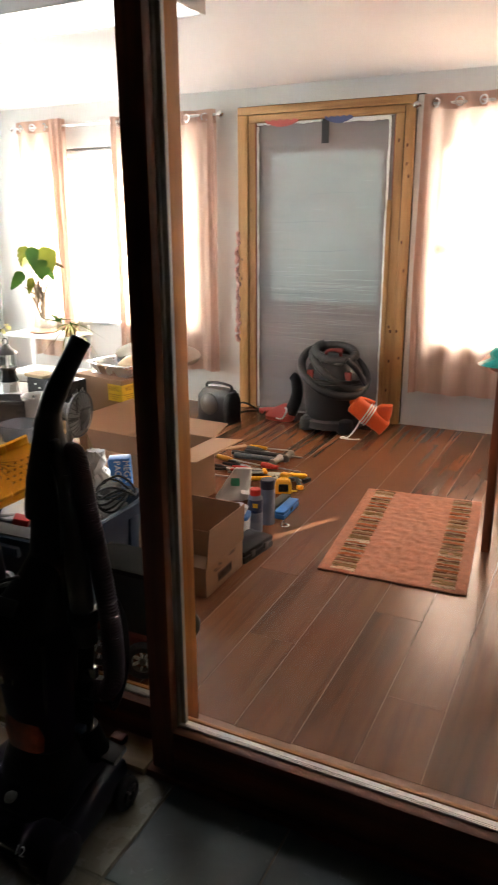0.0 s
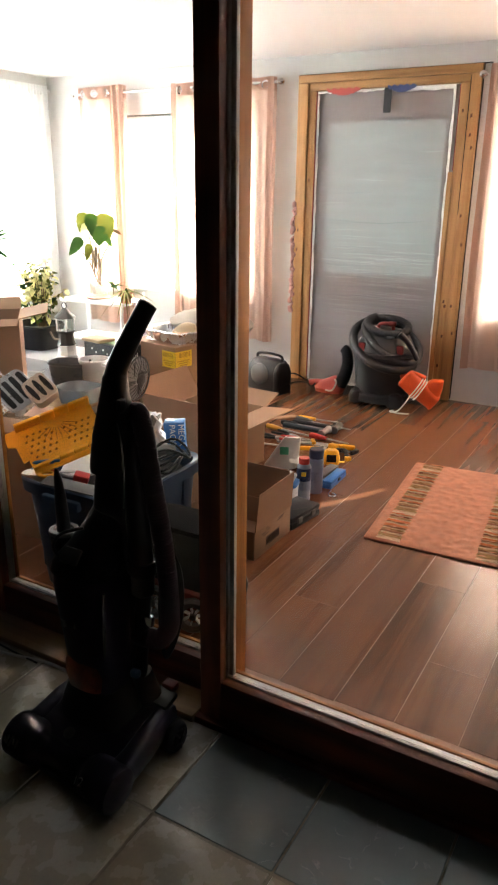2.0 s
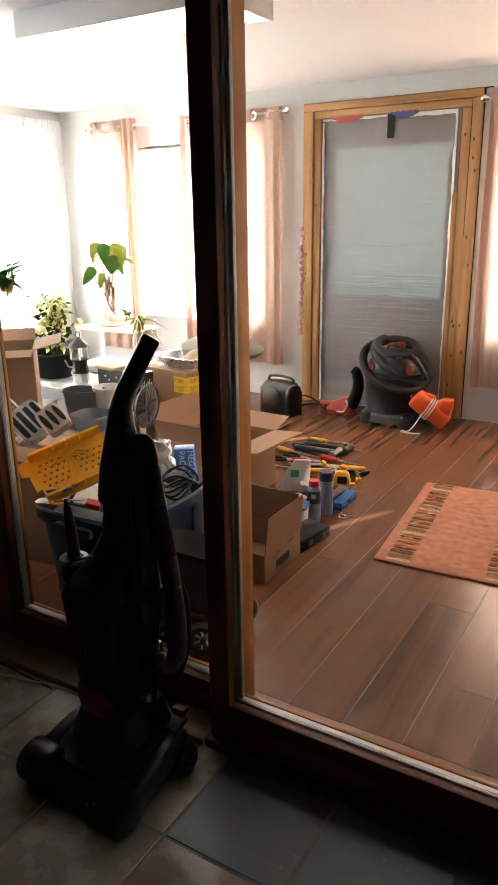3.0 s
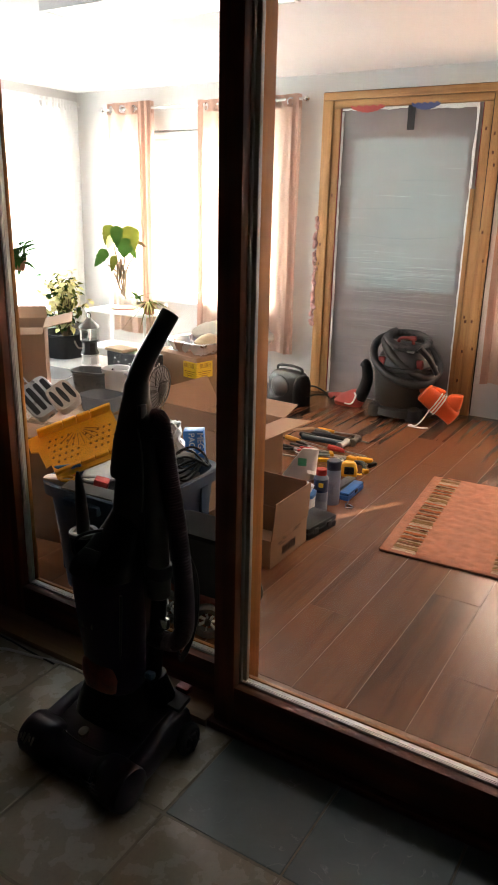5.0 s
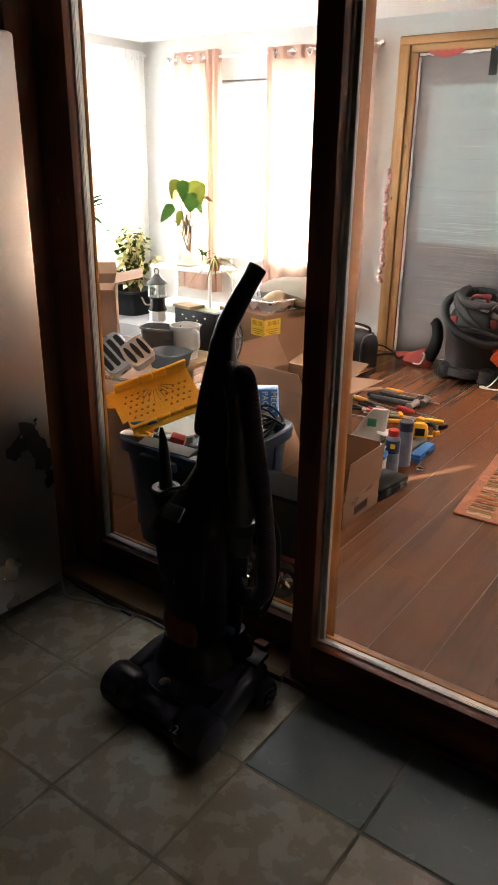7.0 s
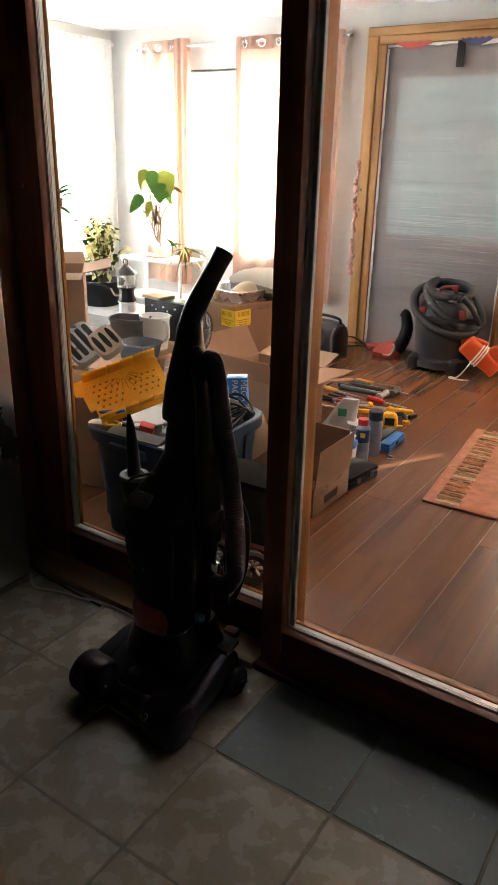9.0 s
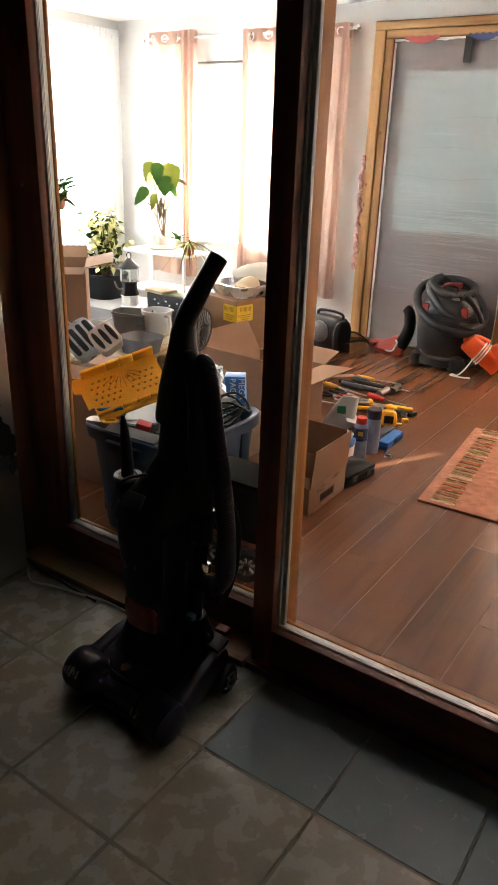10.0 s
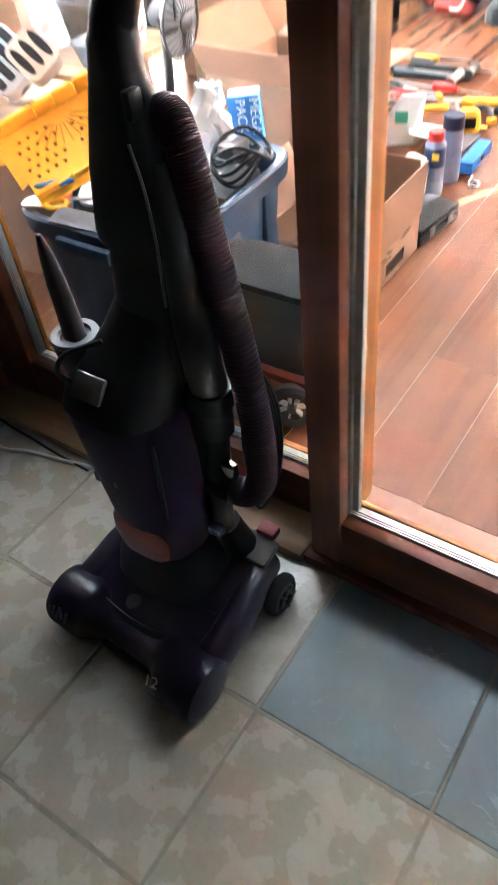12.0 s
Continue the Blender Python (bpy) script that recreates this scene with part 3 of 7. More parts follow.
for a, b in zip(grid, grid[1:]):
    for i in range(nx):
        bm.faces.new((a[i], a[i + 1], b[i + 1], b[i]))
film = part("plastic_film", bm, M_FILM, door, "wrinkled clear plastic sheeting")
# crease shade drawn as thin dark strands over the clear film
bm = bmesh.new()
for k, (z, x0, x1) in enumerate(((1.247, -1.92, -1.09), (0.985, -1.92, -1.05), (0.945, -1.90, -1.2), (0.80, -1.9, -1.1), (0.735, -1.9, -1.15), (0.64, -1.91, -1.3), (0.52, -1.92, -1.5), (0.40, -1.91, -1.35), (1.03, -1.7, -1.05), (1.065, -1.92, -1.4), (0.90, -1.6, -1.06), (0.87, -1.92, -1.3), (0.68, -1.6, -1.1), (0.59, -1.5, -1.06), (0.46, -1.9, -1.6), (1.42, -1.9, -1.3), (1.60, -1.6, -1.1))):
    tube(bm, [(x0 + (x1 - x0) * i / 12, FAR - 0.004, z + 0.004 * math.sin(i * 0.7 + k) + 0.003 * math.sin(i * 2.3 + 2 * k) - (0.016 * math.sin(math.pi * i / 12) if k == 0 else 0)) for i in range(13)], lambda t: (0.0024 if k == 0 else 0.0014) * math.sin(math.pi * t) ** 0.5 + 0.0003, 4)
part("film_crease", bm, mat("film_fold_shade", (0.11, 0.105, 0.105), 0.4), door, "film creases with their shade put in as dark strands")
# wrinkle highlights drawn as short pale strands
rr = random.Random(12)
bm = bmesh.new()
for k in range(96):
    z = rr.choice((0.95, 0.99, 0.72, 0.60, 0.80, 1.02)) + rr.gauss(0, 0.08) if k < 90 else rr.uniform(0.25, 1.9)
    x0 = rr.uniform(-1.90, -1.25)
    ln = min(rr.uniform(0.08, 0.7), -1.03 - x0)
    tube(bm, [(x0 + ln * i / 8, FAR - 0.003, z + 0.003 * math.sin(i * 0.9 + k) + 0.008 * ln * math.sin(i * 0.4 + k)) for i in range(9)], lambda t: 0.0007 * math.sin(math.pi * t) + 0.0001, 4)
part("film_ridge", bm, M_RIDGE, door, "film ridges with their highlights put in as pale strands")
part("tape_strip", span((-1.455, FAR - 0.026, 1.905), (-1.405, FAR - 0.0235, 2.052)), M_BLACK, door, "strip of black tape")
for nm, x, w, mt in (("red_tape", -1.735, 0.24, M_DUSTRED), ("blue_tape", -1.34, 0.19, mat("navy_tape", (0.05, 0.07, 0.20), 0.5))):
    bm = bmesh.new()
    n = 14
    out = [(x - w / 2 + w * i / n, 2.052 - 0.004 * (i % 2) - 0.030 * math.sin(math.pi * i / n)) for i in range(n + 1)] + [(x + w / 2 - w * i / n, 2.056 + 0.006 * (i % 3)) for i in range(n + 1)]
    vs = [[bm.verts.new((u, y, v)) for u, v in out] for y in (FAR - 0.0235, FAR - 0.0265)]
    bm.faces.new(vs[0]), bm.faces.new(vs[1][::-1])
    for i in range(len(out)):
        j = (i + 1) % len(out)
        bm.faces.new((vs[0][i], vs[0][j], vs[1][j], vs[1][i]))
    part(nm, bm, mt, door)


# ---- ceiling lamps ----
def ceiling_lamp(x0, x1, y0, y1):
    zb = 2.175
    lamp = thing("ceiling_light", "long white box ceiling light with a lit diffuser", "ceiling light", pose((x0 + x1) / 2, (y0 + y1) / 2, zb), group="ceiling lights")
    w, d = x1 - x0, y1 - y0
    bm = bmesh.new()
    h = CEIL - zb - 0.001
    for c, s in (((0, -d / 2 + 0.006, h / 2), (w, 0.012, h)), ((0, d / 2 - 0.006, h / 2), (w, 0.012, h)), ((-w / 2 + 0.006, 0, h / 2), (0.012, d - 0.024, h)), ((w / 2 - 0.006, 0, h / 2), (0.012, d - 0.024, h)), ((0, 0, h - 0.006), (w - 0.024, d - 0.024, 0.012))):
        box(bm, c, s, 0.002)
    part("housing", bm, M_LAMPBODY, lamp)
    part("diffuser", block((0, 0, 0.010), (w - 0.026, d - 0.026, 0.006)), M_TUBE, lamp)


ceiling_lamp(-2.21, -1.17, 2.57, 2.94)
ceiling_lamp(-0.58, 0.64, 2.64, 3.01)


# ---- kitchen shell ----
KB = -2.2          # wall behind the camera
KL, KR = -2.35, 2.2
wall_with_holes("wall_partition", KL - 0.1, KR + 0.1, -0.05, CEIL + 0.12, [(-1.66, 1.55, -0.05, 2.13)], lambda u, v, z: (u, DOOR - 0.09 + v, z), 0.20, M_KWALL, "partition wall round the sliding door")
# unseen walls and ceiling added to close the kitchen off from light
wall_with_holes("wall_south", KL - 0.1, KR + 0.1, -0.05, CEIL + 0.12, [], lambda u, v, z: (u, KB - v, z), 0.1, M_KWALL, "unseen kitchen wall, shade put into its near-black paint")
wall_with_holes("wall_kitchen_west", KB, 1.5, -0.05, CEIL + 0.12, [], lambda u, v, z: (KL - v, u, z), 0.1, M_KWALL, "unseen kitchen side wall, shade put into its near-black paint")
wall_with_holes("wall_kitchen_east", KB, 1.5, -0.05, CEIL + 0.12, [], lambda u, v, z: (KR + v, u, z), 0.1, M_KWALL, "unseen kitchen side wall, shade put into its near-black paint")
single("ceiling_kitchen", span((KL, KB, CEIL + 0.01), (KR, 1.505, CEIL + 0.12)), M_KWALL, "unseen kitchen ceiling, shade put into its near-black paint", "ceiling", kind="structure")
kfloor = single("floor_kitchen", span((KL, KB, -0.06), (KR, DOOR + 0.06, -0.0020)), M_GROUT, "beige ceramic tile floor with a slate row and dark grout", "floor", kind="structure")

# ---- sliding glass door ----
slider = thing("door_2", "dark-stained wooden sliding glass door with orange oiled outer side", "sliding door", kind="structure")
sill_y0 = 1.525
part("sill", span((-1.655, sill_y0 + 0.004, -0.002), (-0.626, DOOR + 0.115, 0.022), 0.005), M_OAKSILL, slider, "worn light wooden sill")
part("sill", span((-0.624, sill_y0 + 0.010, -0.002), (1.545, DOOR + 0.115, 0.022), 0.004), M_DARKWOOD_X, slider)
XG = -0.545          # glazing edge of the near leaf
XS = -0.611          # outer edge of its stile


def leaf(parent, x0, x1, y0, y1, z0, z1, stile, rail, top, meeting=M_DARKWOOD, far_stile=None):
    """One leaf: dark rooms-side wood, orange wood on the sunroom side, metal spacer and glass between."""
    ym = (y0 + y1) / 2 - 0.004
    fs = far_stile or stile
    part("leaf_stile", span((x0, y0, z0), (x0 + stile, ym, z1), 0.004), M_DARKWOOD, parent)
    part("leaf_stile", span((x1 - fs, y0, z0), (x1, ym, z1), 0.004), meeting, parent)
    part("leaf_rail", span((x0 + stile, y0 + 0.001, z0), (x1 - fs, ym, z0 + rail), 0.004), M_DARKWOOD_X, parent)
    part("leaf_rail", span((x0 + stile, y0 + 0.001, z1 - top), (x1 - fs, ym, z1), 0.004), M_DARKWOOD_X, parent)
    g0, g1, h0, h1 = x0 + stile, x1 - fs, z0 + rail, z1 - top
    # metal spacers, in three fine steps, all round
    bm = bmesh.new()
    for k, (dy, inset, deep) in enumerate(((0.001, -0.0040, 0.0026), (0.0040, -0.0005, 0.0020), (0.0064, -0.0034, 0.0030), (0.0098, -0.0008, 0.0018), (0.0120, -0.0026, 0.0140))):
        a = ym + dy
        for p, q in (((g0 - 0.02, h0 - 0.02), (g0 - inset, h1 + 0.02)), ((g1 + inset, h0 - 0.02), (g1 + 0.02, h1 + 0.02)), ((g0, h0 - 0.02), (g1, h0 - inset)), ((g0, h1 + inset), (g1, h1 + 0.02))):
            box(bm, ((p[0] + q[0]) / 2, a + deep / 2, (p[1] + q[1]) / 2), (q[0] - p[0], deep, q[1] - p[1]))
    part("glazing_spacer", bm, M_ALU, parent, "bare aluminium glazing spacer")
    ys = ym + 0.027
    for p, q, mt in (((x0, z0), (g0 + 0.006, z1), M_ORANGE), ((g1 - 0.006, z0), (x1, z1), M_ORANGE), ((g0 + 0.006, z0), (g1 - 0.006, h0 + 0.006), M_ORANGE_X), ((g0 + 0.006, h1 - 0.006), (g1 - 0.006, z1), M_ORANGE_X)):
        part("outer_bead", span((p[0], ys, p[1]), (q[0], y1, q[1]), 0.003), mt, parent, "orange oiled wood")
    gl = part("pane", span((g0 - 0.01, ym + 0.012, h0 - 0.01), (g1 + 0.01, ym + 0.016, h1 + 0.01)), M_GLASS, parent)
    gl.visible_shadow = False


leaf(slider, XS, 1.50, 1.550, 1.622, 0.024, 2.105, XG - XS, 0.128, 0.07)
leaf(slider, -1.63, -0.5625, 1.632, 1.705, 0.024, 2.105, 0.150, 0.112, 0.07, M_ORANGE, 0.078)
part("glazing_band", span((XG - 0.004, 1.5945, 0.15), (XG + 0.015, 1.6085, 2.037), 0.0015), M_BAND, slider, "flat grey glazing band")
part("edge_strip", span((-0.562, 1.6245, 0.024), (-0.556, 1.706, 2.105), 0.002), M_ORANGE, slider, "orange oiled edge of the rear leaf")
for nm, a, b in (("jamb", (-1.66, sill_y0, 0.0), (-1.632, DOOR + 0.118, 2.108)), ("jamb", (1.502, sill_y0, 0.0), (1.55, DOOR + 0.118, 2.108)), ("head", (-1.66, sill_y0, 2.110), (1.55, DOOR + 0.118, 2.135))):
    part(nm, span(a, b, 0.003), M_DARKWOOD, slider)
part("inner_stop", span((-1.632, sill_y0 + 0.003, 0.022), (-1.60, 1.626, 2.106), 0.003), M_DARKWOOD, slider)
bm = turned([(0.004, 0), (0.008, 0.0), (0.008, 0.006), (0.004, 0.006)], 14, pose(-1.54, 1.6255, 1.284, -90, 0, 0) @ Matrix.Rotation(radians(180), 4, "X"), cap=False)
part("lock_ring", bm, M_CHROME, slider, "small bright metal lock ring")


# ---- upright vacuum cleaner ----
vac = thing("vacuum_cleaner", "dark purple upright vacuum cleaner with ribbed hose on floor tiles", "vacuum cleaner", pose(-0.79, 1.27, 0.0))
# floor head: rounded front drum, sloping deck, side arms
bm = bmesh.new()
secs = []
for i in range(41):
    u = -1 + 2 * i / 40
    x = 0.006 + 0.192 * u
    fat = 1 / (1 + math.exp(-(abs(u) - 0.42) * 22))
    r = 0.040 + 0.017 * fat
    if abs(u) > 0.9:
        r *= math.sqrt(max(0.0, 1 - ((abs(u) - 0.9) / 0.1) ** 2)) * 0.45 + 0.55
    y = -0.055 - 0.020 * fat - 0.014 * u
    secs.append([Vector((x, y + 1.1 * r * math.cos(a), 0.003 + 0.057 * fat + 0.042 * (1 - fat) + r * math.sin(a) * (0.98 if math.sin(a) > 0 else 0.95))) for a in [2 * math.pi * k / 20 for k in range(20)]])
loft(bm, secs)
part("brush_housing", bm, M_PURPLE, vac)
def shell(rows, n=28, pw=0.6, pz=0.7):
    """A rounded hull along y: rows are y, x centre, width, z low, z high."""
    bm = bmesh.new()
    secs = []
    for y, xc, w, z0, z1 in rows:
        secs.append([Vector((xc + math.copysign(abs(math.cos(a)) ** pw, math.cos(a)) * w / 2, y, (z0 + z1) / 2 + math.copysign(abs(math.sin(a)) ** pz, math.sin(a)) * (z1 - z0) / 2)) for a in [2 * math.pi * k / n for k in range(n)]])
    loft(bm, secs)
    return bm


part("deck", shell(((-0.088, 0.006, 0.20, 0.02, 0.068), (-0.06, 0.008, 0.30, 0.02, 0.088), (-0.02, 0.010, 0.325, 0.022, 0.104), (0.04, 0.012, 0.315, 0.025, 0.124), (0.10, 0.012, 0.31, 0.03, 0.128), (0.15, 0.010, 0.30, 0.035, 0.115), (0.185, 0.008, 0.27, 0.04, 0.09))), M_PURPLE, vac)
for s in (-1, 1):
    part("side_arm", shell(((-0.07, 0.006 + s * 0.150, 0.06, 0.03, 0.098), (-0.01, 0.008 + s * 0.152, 0.056, 0.03, 0.108), (0.06, 0.010 + s * 0.148, 0.050, 0.034, 0.128), (0.13, 0.010 + s * 0.142, 0.046, 0.05, 0.132), (0.185, 0.010 + s * 0.138, 0.036, 0.06, 0.112)), 16), M_PURPLE, vac)
    wheel = part("wheel", turned([(0.012, -0.014), (0.036, -0.014), (0.042, -0.009), (0.044, -0.003), (0.044, 0.003), (0.042, 0.009), (0.036, 0.014), (0.012, 0.014)], 28, pose(0.008 + s * 0.176, 0.150, 0.044, 0, 90, 0)), M_RUBBER, vac)
    part("hub", turned([(0.004, 0.0), (0.026, 0.0), (0.024, 0.005), (0.012, 0.006), (0.010, 0.010), (0.004, 0.011)], 18, pose(0.008 + s * 0.1905, 0.150, 0.044, 0, 90 * s, 0)), M_BLACK, wheel)
    for q in range(5):
        part("hub_web", block((0.019, 0, 0.004), (0.020, 0.005, 0.006), 0.001, pose(0.008 + s * 0.1905, 0.150, 0.044, 0, 90 * s, 0) @ Matrix.Rotation(q * 2 * math.pi / 5, 4, "Z")), M_GREYPL, wheel)
part("deck_seam", pipe([(-0.10, -0.045, 0.098), (-0.03, -0.056, 0.0925), (0.05, -0.056, 0.0925), (0.12, -0.044, 0.098)], 0.0022, 6), M_BLACK, vac)
part("deck_vent", block((0.095, 0.02, 0.1165), (0.075, 0.006, 0.004), 0.0015, pose(0, 0, 0, 0, 0, 0)), M_BLACKGLOSS, vac)
part("bumper_trim", pipe([(-0.06, -0.098, 0.022), (0.0, -0.102, 0.022), (0.075, -0.104, 0.022)], 0.006, 8, 5), M_BLACK, vac)
part("pedal", block((0, 0, 0), (0.062, 0.056, 0.020), 0.005, pose(0.134, 0.165, 0.138, 14, 6, 0)), M_GREYPL, vac, "grey foot pedal")
part("pedal_stem", block((0.128, 0.175, 0.115), (0.03, 0.03, 0.03), 0.006), M_BLACK, vac)
part("release_button", turned([(0.003, 0.0), (0.016, 0.0), (0.014, 0.008), (0.003, 0.010)], 16, pose(-0.02, -0.03, 0.098, 12, 0, 0)), M_GREYPL, vac)
text_part("rating_number", "12", 0.030, M_WHITEPAPER, vac, pose(0.088, -0.1415, 0.082, 52, 0, 4), "white printed number")
bm = bmesh.new()
for i in range(5):
    box(bm, (0, 0, 0), (0.006, 0.0012, 0.014 + 0.007 * (i % 3)), 0, pose(-0.158 + i * 0.0105, -0.1215, 0.090 + 0.002 * (i % 2), -38, 14 * (i % 3) - 14, 0))
part("emblem", bm, M_GREYPL, vac, "pale streaked emblem")
for i in range(2):
    part("printed_line", block((0, 0, 0), (0.045 - 0.01 * i, 0.0012, 0.003), 0, pose(0.118, -0.1430 - 0.0045 * i, 0.074 - 0.007 * i, -38, 0, 0)), M_GREYPL, vac)
# body: bin, motor cover, spine
def stack(rows, n=24, power=2.8):
    bm = bmesh.new()
    loft(bm, [oval((x, y, z), w, d, n, power) for x, y, z, w, d in rows])
    return bm


part("motor_base", stack(((-0.002, 0.075, 0.115, 0.215, 0.165), (-0.004, 0.08, 0.150, 0.20, 0.16), (-0.006, 0.088, 0.18, 0.18, 0.155), (-0.008, 0.09, 0.205, 0.165, 0.150))), M_BLACK, vac)
part("neck_cuff", pipe([(0.10, 0.16, 0.13), (0.094, 0.15, 0.17), (0.086, 0.14, 0.22)], lambda t: 0.034 - 0.006 * t, 14), M_BLACK, vac)
part("dirt_bin", stack(((-0.002, 0.085, 0.206, 0.150, 0.142), (-0.006, 0.086, 0.30, 0.162, 0.155), (-0.014, 0.088, 0.42, 0.180, 0.170), (-0.020, 0.09, 0.505, 0.190, 0.178), (-0.018, 0.092, 0.530, 0.186, 0.174)), 32, 2.3), M_BIN, vac, "glossy purple dirt bin")
part("bin_window", stack(((-0.006, 0.033, 0.212, 0.105, 0.050), (-0.008, 0.031, 0.250, 0.118, 0.052), (-0.010, 0.033, 0.285, 0.110, 0.052), (-0.012, 0.037, 0.305, 0.070, 0.048))), mat("rust_red_debris", (0.20, 0.035, 0.016), 0.35, vary=0.5, scale=40, coat=0.2), vac, "reddish see-through lower bin")
part("bin_rib", pipe([(-0.098, 0.045, 0.50), (-0.090, 0.045, 0.40), (-0.076, 0.047, 0.30), (-0.068, 0.05, 0.23)], 0.007, 10), mat("pale_clear_edge", (0.16, 0.13, 0.16), 0.2, coat=0.4), vac, "pale clear moulded edge of the bin")
part("bin_rib", pipe([(0.066, 0.035, 0.50), (0.062, 0.034, 0.40), (0.054, 0.036, 0.30)], 0.004, 8), M_BLACKGLOSS, vac)
part("bin_lid", stack(((-0.018, 0.092, 0.531, 0.194, 0.182), (-0.016, 0.096, 0.556, 0.182, 0.172), (-0.004, 0.112, 0.594, 0.150, 0.130), (0.010, 0.128, 0.640, 0.125, 0.085), (0.020, 0.142, 0.690, 0.10, 0.055))), M_BLACK, vac)
part("lid_latch", block((0, 0, 0), (0.058, 0.008, 0.040), 0.0035, pose(-0.020, 0.022, 0.588, -42, 0, 0)), mat("mid_grey_latch", (0.075, 0.072, 0.068), 0.45), vac, "grey bin latch")
part("carry_loop", pipe([(-0.078, 0.045, 0.555), (-0.072, 0.018, 0.600), (-0.045, 0.022, 0.640), (-0.008, 0.060, 0.650)], 0.0045, 8), M_BLACK, vac)
part("spine", stack(((0.006, 0.135, 0.15, 0.12, 0.07), (0.010, 0.14, 0.40, 0.125, 0.08), (0.022, 0.145, 0.58, 0.135, 0.09), (0.030, 0.150, 0.70, 0.128, 0.086), (0.034, 0.156, 0.80, 0.118, 0.078))), M_BLACK, vac)
part("back_shell", stack(((0.028, 0.154, 0.770, 0.142, 0.090), (0.028, 0.156, 0.785, 0.146, 0.094), (0.025, 0.160, 0.86, 0.122, 0.084), (0.020, 0.167, 0.92, 0.090, 0.072), (0.018, 0.170, 0.965, 0.066, 0.060), (0.017, 0.175, 1.005, 0.056, 0.054), (0.018, 0.180, 1.02, 0.046, 0.046))), M_BLACK, vac)
part("shell_groove", pipe([(0.058, 0.124, 0.91), (0.074, 0.118, 0.86), (0.082, 0.112, 0.79), (0.076, 0.112, 0.70)], 0.0022, 6), M_GREYPL, vac, "thin pale seam")
part("handle", tube(bmesh.new(), smooth_path([(0.018, 0.170, 0.955), (0.016, 0.176, 1.00), (0.019, 0.192, 1.04), (0.033, 0.226, 1.10), (0.047, 0.256, 1.152), (0.053, 0.268, 1.172)], 6), lambda t: 0.029 - 0.006 * t if t < 0.5 else 0.0255 - 0.002 * math.sin((t - 0.5) * 6.28) if t < 0.93 else 0.0235 if t < 0.97 else 0.012, 16), M_BLACK, vac)
part("cord_clip", block((0.052, 0.150, 0.945), (0.014, 0.024, 0.034), 0.004), M_BLACK, vac)
for k, (x, w) in enumerate(((-0.052, 0.010), (-0.038, 0.012), (-0.022, 0.010), (-0.008, 0.006))):
    part("maker_mark", block((x, 0.0085 - 0.0012 * k, 0.395 + 0.003 * k), (w, 0.002, 0.020 - 0.003 * (k % 2)), 0.0), M_GREYPL, vac, "pale maker's mark as a plain bar")
# tool cup with crevice tool
cup = part("tool_cup", turned([(0.022, -0.105), (0.032, -0.05), (0.037, -0.006), (0.037, 0.0)], 22, pose(-0.106, 0.092, 0.600)), M_BLACK, vac)
part("cup_ring", turned([(0.024, 0.0), (0.037, 0.0), (0.039, 0.004), (0.037, 0.010), (0.026, 0.010), (0.024, 0.004)], 24, pose(-0.106, 0.092, 0.6002)), mat("pale_grey_plastic", (0.13, 0.125, 0.125), 0.5), cup, "pale grey ring")
part("crevice_tool", stack(((-0.106, 0.092, 0.60, 0.034, 0.030), (-0.107, 0.092, 0.64, 0.032, 0.028), (-0.110, 0.092, 0.70, 0.028, 0.024), (-0.113, 0.092, 0.745, 0.020, 0.016), (-0.116, 0.092, 0.772, 0.008, 0.006)), 16, 3), M_BLACKGLOSS, vac)
# wand on the other flank
M_WAND = mat("dark_grey_wand", (0.030, 0.027, 0.026), 0.5, vary=0.08)
part("wand", pipe([(0.074, 0.150, 0.88), (0.084, 0.142, 0.82), (0.098, 0.134, 0.70), (0.108, 0.13, 0.60), (0.112, 0.13, 0.535)], lambda t: 0.011 + 0.018 * min(1.0, t * 1.7), 16), M_WAND, vac, "grey extension wand")
part("wand_clip", stack(((0.112, 0.128, 0.530, 0.070, 0.062), (0.112, 0.128, 0.555, 0.072, 0.064), (0.112, 0.128, 0.562, 0.066, 0.060)), 20, 2.6), M_BLACK, vac)
part("wand_cuff", turned([(0.024, 0.470), (0.029, 0.475), (0.030, 0.528)], 18, pose(0.113, 0.128, 0)), M_WAND, vac)
part("wand_foot", pipe([(0.112, 0.13, 0.47), (0.106, 0.13, 0.40), (0.098, 0.13, 0.32), (0.088, 0.13, 0.22)], 0.020, 12), M_BLACK, vac)
# ribbed hose
path = smooth_path([(0.044, 0.178, 0.870), (0.052, 0.186, 0.908), (0.070, 0.186, 0.922), (0.090, 0.178, 0.898), (0.107, 0.170, 0.84), (0.125, 0.164, 0.76), (0.150, 0.158, 0.65), (0.170, 0.153, 0.53), (0.180, 0.147, 0.44), (0.180, 0.140, 0.385), (0.158, 0.132, 0.350), (0.120, 0.126, 0.345)], 90)
part("hose", tube(bmesh.new(), path, lambda t: 0.0245 + 0.0007 * math.cos(t * 2 * math.pi * 170), 14), M_HOSE, vac, "ribbed maroon suction hose")
part("hose_cuff", turned([(0.024, -0.02), (0.026, 0.0), (0.024, 0.025)], 16, pose(0.108, 0.126, 0.345, 0, 90, 0)), M_BLACK, vac)
for k in range(3):
    part("power_cord", pipe([(0.15 + 0.006 * k, 0.165, 0.62), (0.182 + 0.006 * k, 0.18, 0.52), (0.182 + 0.004 * k, 0.178, 0.38), (0.15, 0.165, 0.29 - 0.01 * k), (0.135, 0.162, 0.40), (0.15, 0.165, 0.60)], 0.0036, 6), M_BLACKGLOSS, vac)
